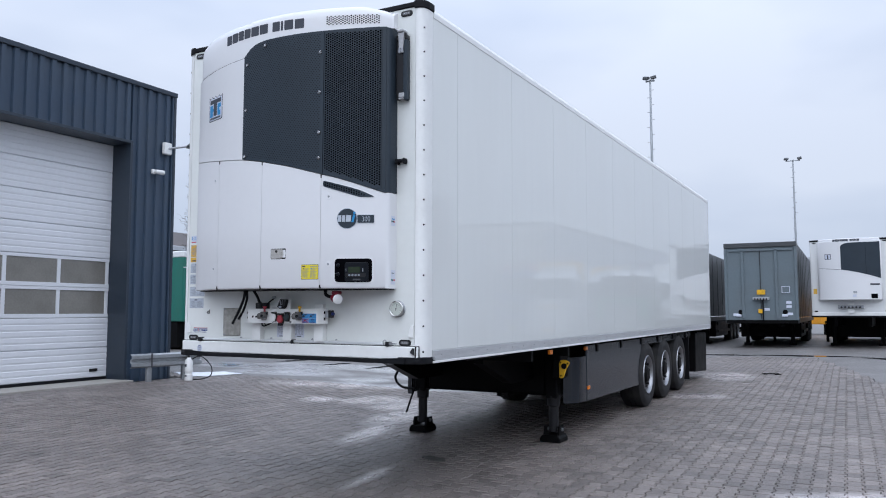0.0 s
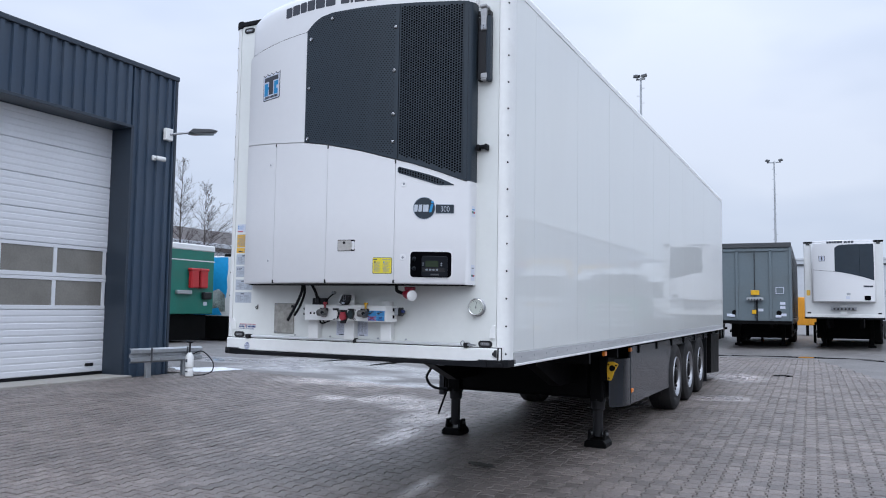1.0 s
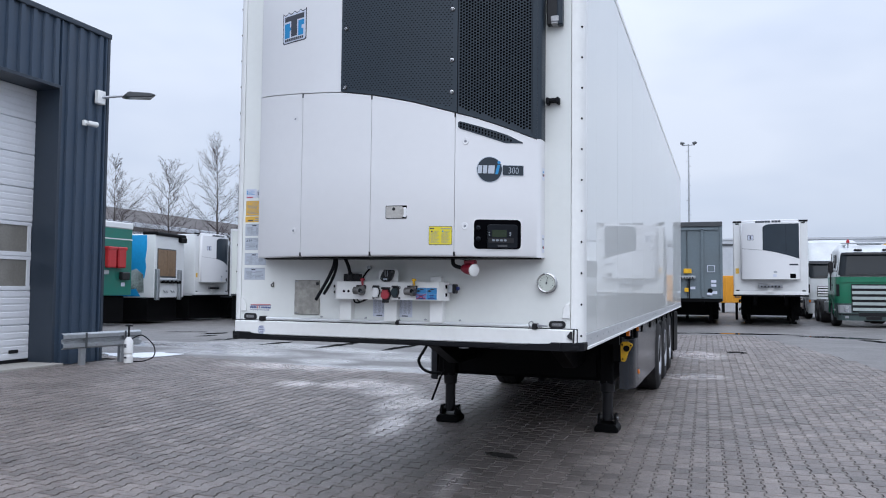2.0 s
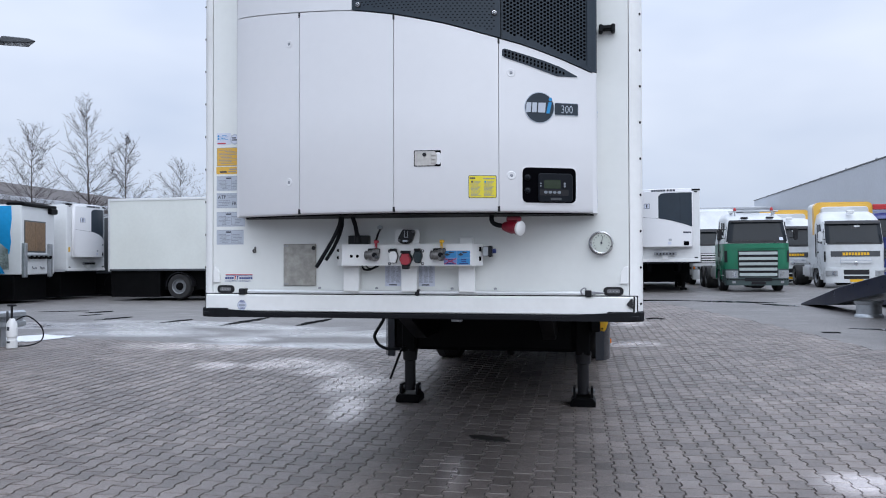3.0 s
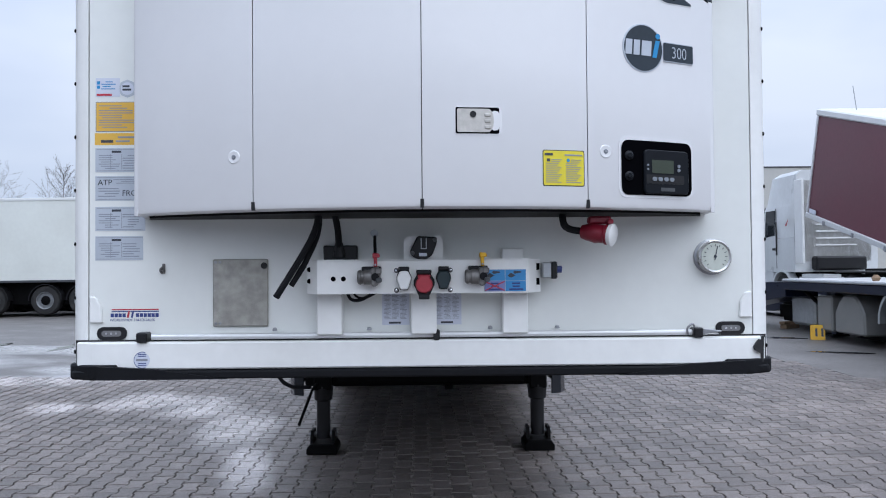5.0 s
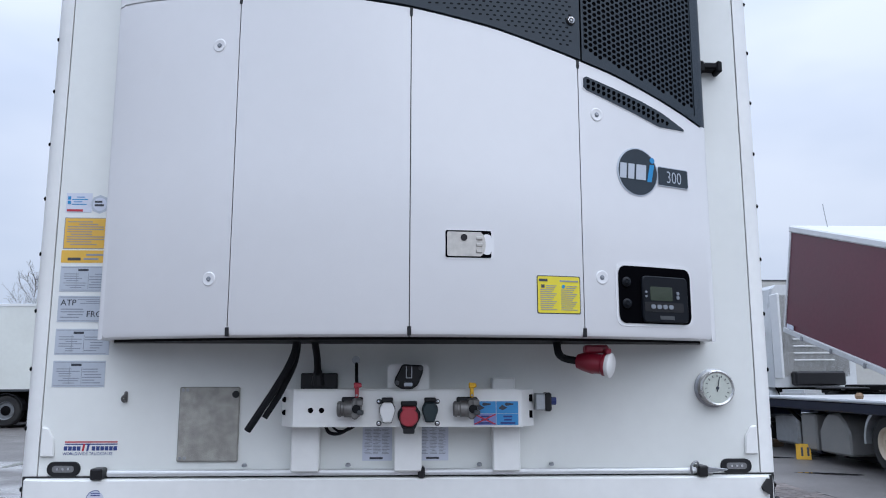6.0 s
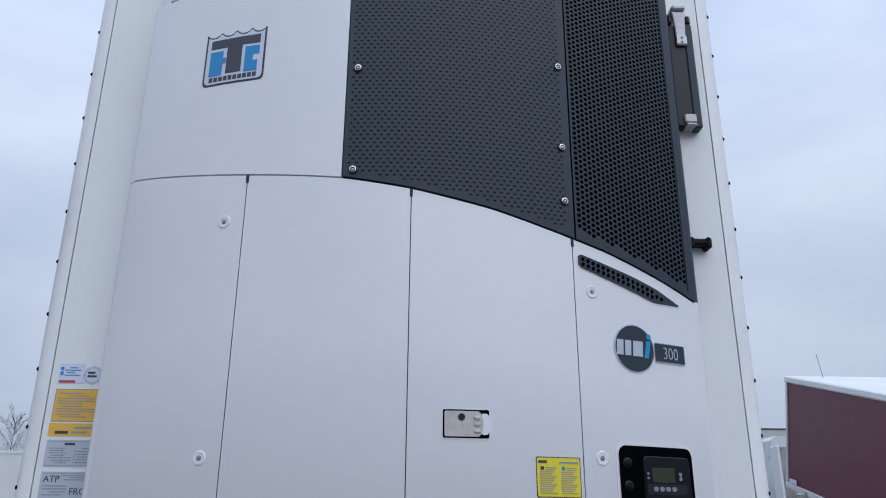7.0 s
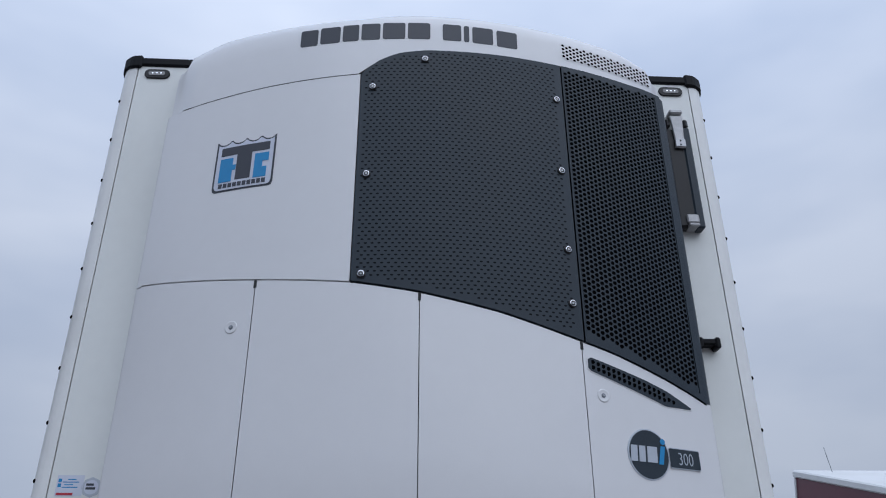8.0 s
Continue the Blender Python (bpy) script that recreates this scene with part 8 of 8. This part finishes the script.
def build_small_yard_things():
    x, y = 7.45, 14.3
    d = thing("steel_drum", pose(x, y, ground_z(x, y)), "old grey steel wheel rim lying on the yard", "wheel rim")
    part("rim_barrel", lathe([(0.0, 0.3), (0.05, 0.29), (0.08, 0.26), (0.28, 0.26), (0.31, 0.29), (0.36, 0.3), (0.36, 0.27), (0.1, 0.22)], (0, 0, 0), (0, 0, 1), 28), GALV, d, smooth=True)
    x, y = 7.35, 11.05
    w = thing("yellow_marker", pose(x, y, ground_z(x, y), 0, 0, -24), "yellow folding yard marker board with a number", "marker board")
    for s, tilt in ((-1, -14), (1, 14)):
        leaf = part("board", box(-0.122, 0.122, -0.006, 0.006, 0.0, 0.275, 0.003), YELLOW_PAINT, w)
        leaf.matrix_basis = pose(0, s * 0.07, 0.002, tilt, 0, 0)
        if s < 0:
            words("11", 0.2, Matrix.Translation((-0.075, -0.0075, 0.07)) @ Matrix.Rotation(radians(90), 4, "X"), INK, leaf, depth=0.001, bold=0.008)
    part("hinge", box(-0.11, 0.11, -0.008, 0.008, 0.255, 0.272, 0.003), YELLOW_PAINT, w)
    x, y = 7.85, 13.15
    p = thing("timber_block", pose(x, y, ground_z(x, y), 0, 0, 30), "worn timber blocks on the yard", "timber")
    part("block", box(-0.22, 0.22, -0.08, 0.08, 0.0, 0.09, 0.01), BROWN, p)
    part("block", box(-0.25, 0.1, -0.06, 0.08, 0.09, 0.15, 0.01), BROWN, p)
    x, y = -8.95, 7.82
    k = thing("slush_strip", pose(x, y, ground_z(x, y) + 0.004), "melting white slush lying beside the paving", "slush")
    rnd = random.Random(5)
    ring = [(-0.95, 0.1), (0.35, -0.62), (0.68, -0.3), (0.85, 0.55), (0.1, 0.78), (-0.4, 0.3)]
    edge = []
    for (ax, ay), (bx, by) in zip(ring, ring[1:] + ring[:1]):
        edge += [(ax + (bx - ax) * q / 6 + rnd.uniform(-0.05, 0.05), ay + (by - ay) * q / 6 + rnd.uniform(-0.05, 0.05)) for q in range(6)]
    part("slush", prism(edge, "z", -0.004, 0.008), SLUSH, k)
    c = thing("orange_container", pose(3.6, 46.0, ground_z(3.6, 46.0)), "orange steel container with a letter on its end", "container")
    part("container_body", box(-1.9, 0.9, 0.0, 2.4, 0.62, 2.3, 0.03), ORANGE, c)
    for x in (-1.7, -0.5, 0.7):
        part("skid", box(x - 0.08, x + 0.08, 0.1, 2.2, 0.0, 0.62), BLACK_STEEL, c)
    for k in range(8):
        part("rib", box(-1.8 + 0.35 * k, -1.72 + 0.35 * k, -0.04, 0.0, 0.7, 2.2, 0.01), ORANGE, c)
    words("L", 0.8, Matrix.Translation((0.1, -0.05, 0.95)) @ Matrix.Rotation(radians(90), 4, "X"), INK, c, depth=0.002)
    for k in range(3):
        b = thing("barrier_post", at(1.0 + 2.2 * k, 34.6), "short dark yard post", "post", "yard posts")
        part("post", cyl((0, 0, 0), (0, 0, 0.8), 0.06), BLACK_STEEL, b)


SLUSH = mat("white_slush", (0.75, 0.77, 0.8), 0.6, var=0.08, scale=9, bump=0.5, bump_scale=30)
build_small_yard_things()

# ---------------------------------------------------------------- halls, masts and trees in the distance


def ribbed_hall(name, x0, x1, y0, y1, z, label, faces, roof, edge=0.35, joints=True):
    """A far hall whose walls carry cladding ribs, a parapet and downpipes."""
    h = thing(name, pose(0, 0, 0), label, "building")
    for side, material in faces.items():
        if side in "we":
            x = x0 if side == "w" else x1
            a, b = (x, x + 0.3) if side == "w" else (x - 0.3, x)
            part("wall", box(a, b, y0 + 0.3, y1 - 0.3, 0, z), material, h)
            for k in range(int((y1 - y0) / 5) if joints else 0):
                part("panel_joint", box(*((x - 0.05, x) if side == "w" else (x, x + 0.05)), y0 + 5 * k + 2.4, y0 + 5 * k + 2.5, 0, z), material, h)
        else:
            y = y0 if side == "s" else y1
            a, b = (y, y + 0.3) if side == "s" else (y - 0.3, y)
            part("wall", box(x0, x1, a, b, 0, z), material, h)
            for k in range(int((x1 - x0) / 5) if joints else 0):
                part("panel_joint", box(x0 + 5 * k + 2.4, x0 + 5 * k + 2.5, *((y - 0.05, y) if side == "s" else (y, y + 0.05)), 0, z), material, h)
    part("roof", box(x0 - 0.1, x1 + 0.1, y0 - 0.1, y1 + 0.1, z, z + edge, 0.03), roof, h)
    return h


big = ribbed_hall("logistics_hall", 30.4, 95, 75, 132, 11.15, "large grey and beige clad logistics hall", {"w": HALL_GREY, "s": HALL_BEIGE, "e": HALL_GREY, "n": HALL_GREY}, DARK_GREY, 0.14, False)
part("corner_pipe", box(30.3, 30.8, 74.5, 74.9, 3.0, 9.45, 0.05), DARK_GREY, big, "dark box section at the hall corner")
for k in range(6):
    part("roof_vent", cyl((31.0, 80 + 9 * k, 11.15), (31.0, 80 + 9 * k, 11.6), 0.12, seg=10), GALV, big)
low = ribbed_hall("low_hall", -22, 29.6, 118, 140, 9.0, "long low pale grey warehouse", {"s": HALL_GREY, "w": HALL_GREY, "e": HALL_GREY, "n": HALL_GREY}, HALL_GREY)
part("dark_band", box(-22, 29.5, 117.85, 117.95, 8.2, 8.5), DARK_GREY, low)
west = ribbed_hall("brown_roof_hall", -58, -38.5, 24, 84, 6.0, "long hall with a brown weathered roof edge", {"e": HALL_GREY, "s": HALL_GREY, "w": HALL_GREY, "n": HALL_GREY}, HALL_GREY)
roof = bmesh.new()
prism([(-39.0 + 0.6, 5.7), (-39.0 + 0.6, 6.0), (-48, 8.6), (-58.5, 6.0), (-58.5, 5.7)], "y", 23.6, 84.4, roof)
part("pitched_roof", roof, HALL_BROWN, west, "brown weathered pitched roof")


# unseen plain halls added behind the camera and to the east, to block low sky light and be reflected
ribbed_hall("added_hall", -48, 48, -60, -44, 8.0, "plain dark grey clad hall added out of view to block low sky light", {"n": HALL_DARK, "s": HALL_DARK, "w": HALL_DARK, "e": HALL_DARK}, HALL_DARK)
ribbed_hall("added_hall", 46, 60, -30, 44, 6.0, "plain beige clad hall added out of view for low light and reflections", {"w": HALL_BEIGE, "s": HALL_BEIGE, "e": HALL_BEIGE, "n": HALL_BEIGE}, HALL_GREY)


def lamp_mast(x, y, h, reach, label):
    z = ground_z(x, y)
    m = thing("lamp_mast", pose(x, y, z), label, "lamp mast", "yard lamp masts")
    part("mast", lathe([(0, 0.15), (h * 0.3, 0.12), (h * 0.3, 0.1), (h, 0.05)], (0, 0, 0), (0, 0, 1), 12), GALV, m)
    part("cross_arm", box(-reach - 0.05, reach + 0.05, -0.04, 0.04, h - 0.12, h - 0.04, 0.01), GALV, m)
    for s in (-1, 1):
        # a shallow tray with a sloping face, tipped forward and outward
        head = prism([(-0.16, -0.05), (-0.13, -0.1), (0.14, -0.1), (0.2, -0.03), (0.12, 0.06), (-0.1, 0.07)], "x", -0.15, 0.15, bevel=0.015)
        bmesh.ops.transform(head, matrix=pose(s * reach, -0.12, h + 0.1, 24, -s * 14, s * 12), verts=head.verts)
        lamp = part("floodlight", head, DARK_GREY, m, "dark grey floodlight head")
        glass = box(-0.12, 0.12, -0.12, 0.12, -0.108, -0.1)
        bmesh.ops.transform(glass, matrix=pose(s * reach, -0.12, h + 0.1, 24, -s * 14, s * 12), verts=glass.verts)
        part("lens", glass, CLEAR_LENS, lamp)
        part("yoke", cyl((s * reach, -0.02, h - 0.08), (s * reach, -0.1, h + 0.06), 0.025, seg=8), GALV, lamp)
    k = 0
    while h * 0.35 + 0.42 * k < h - 0.5:
        side = 1 if k % 2 else -1
        part("climbing_rung", cyl((0, 0, h * 0.35 + 0.42 * k), (side * 0.2, -0.04, h * 0.35 + 0.42 * k), 0.014, seg=5), STEEL, m)
        k += 1


lamp_mast(-5.0, 37.6, 14.5, 0.2, "tall grey lamp mast with floodlights and rungs")
lamp_mast(0.78, 64.0, 13.9, 0.5, "slender grey lamp mast with two floodlights")


def bare_tree(x, y, height, seed, spread=0.32):
    """A leafless tree: tapered trunk, rising limbs and fine twigs."""
    rnd = random.Random(seed)
    groups = {"trunk": ([], []), "crown": ([], [])}

    def limb(p, q, r0, r1, where):
        verts, faces = groups[where]
        d = (q - p).normalized()
        a = d.cross(Vector((0.3, 0.7, 0.2))).normalized()
        b = d.cross(a)
        n = 6 if r0 > 0.04 else 3
        i = len(verts)
        for c, r in ((p, r0), (q, r1)):
            verts.extend([tuple(c + r * (math.cos(2 * math.pi * k / n) * a + math.sin(2 * math.pi * k / n) * b)) for k in range(n)])
        faces.extend([(i + k, i + (k + 1) % n, i + n + (k + 1) % n, i + n + k) for k in range(n)])

    def grow(p, d, length, r, level):
        steps = (6, 4, 2)[level - 2]
        for k in range(steps):
            q = p + d * (length / steps)
            r1 = r * (0.8 if level == 2 else 0.86)
            limb(p, q, r, r1, "crown")
            p, r = q, r1
            d = (d + Vector((rnd.uniform(-0.16, 0.16), rnd.uniform(-0.16, 0.16), rnd.uniform(-0.05, 0.2)))).normalized()
            if level == 4:
                continue
            for side in (-1, 1):
                if rnd.random() < 0.15 or (level == 2 and k == 0 and side < 0):
                    continue
                across = d.cross(Vector((rnd.uniform(-0.5, 0.5), rnd.uniform(-0.5, 0.5), 1))).normalized()
                tilt = rnd.uniform(0.5, 1.0)
                grow(p, (d * math.cos(tilt) + across * side * math.sin(tilt)).normalized(), length * rnd.uniform(0.22, 0.42), max(r * 0.55, 0.0085 if level == 2 else 0.005), level + 1)

    z0 = ground_z(x, y)
    p, r, d = Vector((0, 0, 0)), height * 0.02, Vector((0, 0, 1))
    n = 20
    for k in range(n):
        q = p + d * (height / n)
        r1 = max(r * 0.88, 0.014)
        limb(p, q, r, r1, "trunk")
        p, r = q, r1
        d = (Vector((0, 0, 1)) + Vector((rnd.uniform(-0.06, 0.06), rnd.uniform(-0.06, 0.06), 0))).normalized()
        if k > 2:
            f = k / n
            reach = height * spread * float(np.interp(f, (0.1, 0.3, 0.5, 0.75, 0.9, 1.0), (0.85, 1.05, 0.95, 0.62, 0.4, 0.26)))
            for _ in range(rnd.choice((2, 3, 3))):
                a = rnd.uniform(0, 2 * math.pi)
                e = Vector((math.cos(a), math.sin(a), 0.3 + 1.3 * f * f + rnd.uniform(-0.1, 0.45))).normalized()
                grow(p, e, reach * rnd.uniform(0.6, 1.2), max(r * 0.5, 0.019), 2)
    t = thing("bare_tree", pose(x, y, z0, 0, 0, rnd.uniform(0, 360)), "leafless winter tree with fine twigs behind the trailers", "tree", "bare trees")
    for name, (verts, faces) in groups.items():
        me = bpy.data.meshes.new(name)
        me.from_pydata(verts, [], faces)
        me.materials.append(BARK)
        ob = new(name, me)
        ob.parent = t


for k, (x, y, h, w) in enumerate(((-25.3, 34.0, 9.8, 0.25), (-28.85, 34.0, 8.6, 0.29), (-23.3, 34.2, 8.0, 0.25), (-32.9, 34.0, 8.9, 0.29), (-34.9, 34.0, 11.0, 0.17), (-34.5, 61.0, 10.0, 0.33), (-29.4, 62.5, 9.6, 0.36), (-25.2, 64.0, 8.0, 0.36))):
    bare_tree(x, y, h, 40 + k, w)

# ---------------------------------------------------------------- block paving and marks in the yard
for k, (x, y, length, depth, turn) in enumerate(((-10.15, 12.75, 1.3, 0.42, 80), (-8.15, 12.1, 1.3, 0.3, 82), (-6.63, 12.5, 2.7, 0.34, 88), (-12.5, 15.5, 1.4, 0.5, 80), (-11.7, 14.1, 0.9, 0.3, 80), (-10.4, 10.5, 0.4, 0.2, 40), (-5.08, 12.9, 2.3, 0.32, 87),
                                                (-14.0, 16.0, 1.6, 0.4, 30), (3.3, 21.3, 3.4, 0.75, 2), (5.75, 20.4, 2.4, 0.95, -22), (1.2, 21.2, 2.4, 0.55, 6), (6.6, 18.8, 1.8, 0.6, -60), (6.7, 11.45, 1.2, 0.3, -25), (6.8, 9.3, 1.0, 0.25, -25))):
    puddle(x, y, length, depth, turn, 60 + k)
puddle(0.22, 2.15, 0.42, 0.2, -25, 120, "small dark oil stain on the paving blocks", "oil_stain", OIL)
MANHOLES = ((2.72, 13.65), (5.62, 10.9))
for x, y in MANHOLES:
    manhole(x, y, 0.16, 0.12)

PITCH_X, PITCH_Y, HALF = 0.143, 0.2015, 0.098


def paver_outline(inset):
    """The outline of a double-T block."""
    w, n, h = 0.0822 - inset, 0.0592 - inset, HALF - inset
    side = [(w, -h), (w, -0.066 - inset * 0.4), (n, -0.035 + inset * 0.4), (n, 0.035 - inset * 0.4), (w, 0.066 + inset * 0.4), (w, h)]
    return np.array(side + [(-x, -y) for x, y in side])


def paver_mesh():
    me = bpy.data.meshes.new("paver")
    top, rim = paver_outline(0.006), paver_outline(0.0026)
    verts = [(x, y, 0.0) for x, y in top] + [(x, y, -0.006) for x, y in rim] + [(x, y, -0.024) for x, y in rim]
    faces = [tuple(range(12))] + [(k + 12, (k + 1) % 12 + 12, (k + 1) % 12, k) for k in range(12)] + [(k + 24, (k + 1) % 12 + 24, (k + 1) % 12 + 12, k + 12) for k in range(12)]
    me.from_pydata(verts, [], faces)
    me.materials.append(PAVER)
    return me


def lay_pavers():
    rng = np.random.default_rng(7)
    shared = paver_mesh()
    top, rim = paver_outline(0.006), paver_outline(0.0026)
    unit_v = np.concatenate([np.c_[top, np.zeros(12)], np.c_[rim, np.full(12, -0.009)]])
    spots = []
    for i in range(int((PAVED[1] - PAVED[0]) / PITCH_X)):
        x = PAVED[0] + i * PITCH_X
        for j in range(int((PAVED[3] - PAVED[2]) / PITCH_Y)):
            y = PAVED[2] + j * PITCH_Y + (PITCH_Y / 2 if i % 2 else 0.0)
            if not paved(x, y, 0.05) or (x < BX + 0.35 and y < BY + 0.2):
                continue
            if any(abs(x - a) < 0.2 and abs(y - b) < 0.17 for a, b in MANHOLES):
                continue
            spots.append((x, y))
    spots = np.array(spots)
    n = len(spots)
    z = np.array([ground_z(a, b) for a, b in spots]) + rng.normal(0, 0.0011, n)
    slope = rng.normal(0, 0.009, (n, 2))
    turn = rng.normal(0, 0.006, n)
    # the stretch of paving just before the trailer is laid stone by stone
    near = (np.abs(spots[:, 0]) < 1.0) & (spots[:, 1] > 0.9) & (spots[:, 1] < 5.3)
    picked = np.flatnonzero(near)
    picked = set(picked[:: max(1, len(picked) // 296)][:296].tolist())
    keep = np.array([k not in picked for k in range(n)])
    for k in sorted(picked):
        ob = new("paver", shared)
        ob.matrix_basis = Matrix.Translation((spots[k, 0], spots[k, 1], z[k])) @ Euler((slope[k, 1], -slope[k, 0], turn[k])).to_matrix().to_4x4()
        ob.parent = ground
    s, zz, sl, tu = spots[keep], z[keep], slope[keep], turn[keep]
    m = len(s)
    c, d = np.cos(tu)[:, None], np.sin(tu)[:, None]
    vx = unit_v[None, :, 0] * c - unit_v[None, :, 1] * d
    vy = unit_v[None, :, 0] * d + unit_v[None, :, 1] * c
    vz = unit_v[None, :, 2] + vx * sl[:, :1] + vy * sl[:, 1:]
    verts = np.stack([vx + s[:, :1], vy + s[:, 1:], vz + zz[:, None]], axis=2).reshape(-1, 3)
    base = np.arange(m)[:, None] * 24
    ngon = (base + np.arange(12)).reshape(-1, 12)
    quads = (base[:, :, None] + np.array([(k + 12, (k + 1) % 12 + 12, (k + 1) % 12, k) for k in range(12)])[None]).reshape(-1, 4)
    me = bpy.data.meshes.new("paver_field")
    me.from_pydata(verts, [], ngon.tolist() + quads.tolist())
    me.materials.append(PAVER)
    field = tagged(new("paver_field", me), "interlocking grey-brown concrete paving blocks, damp in patches", kind="stuff")
    field.parent = ground


lay_pavers()
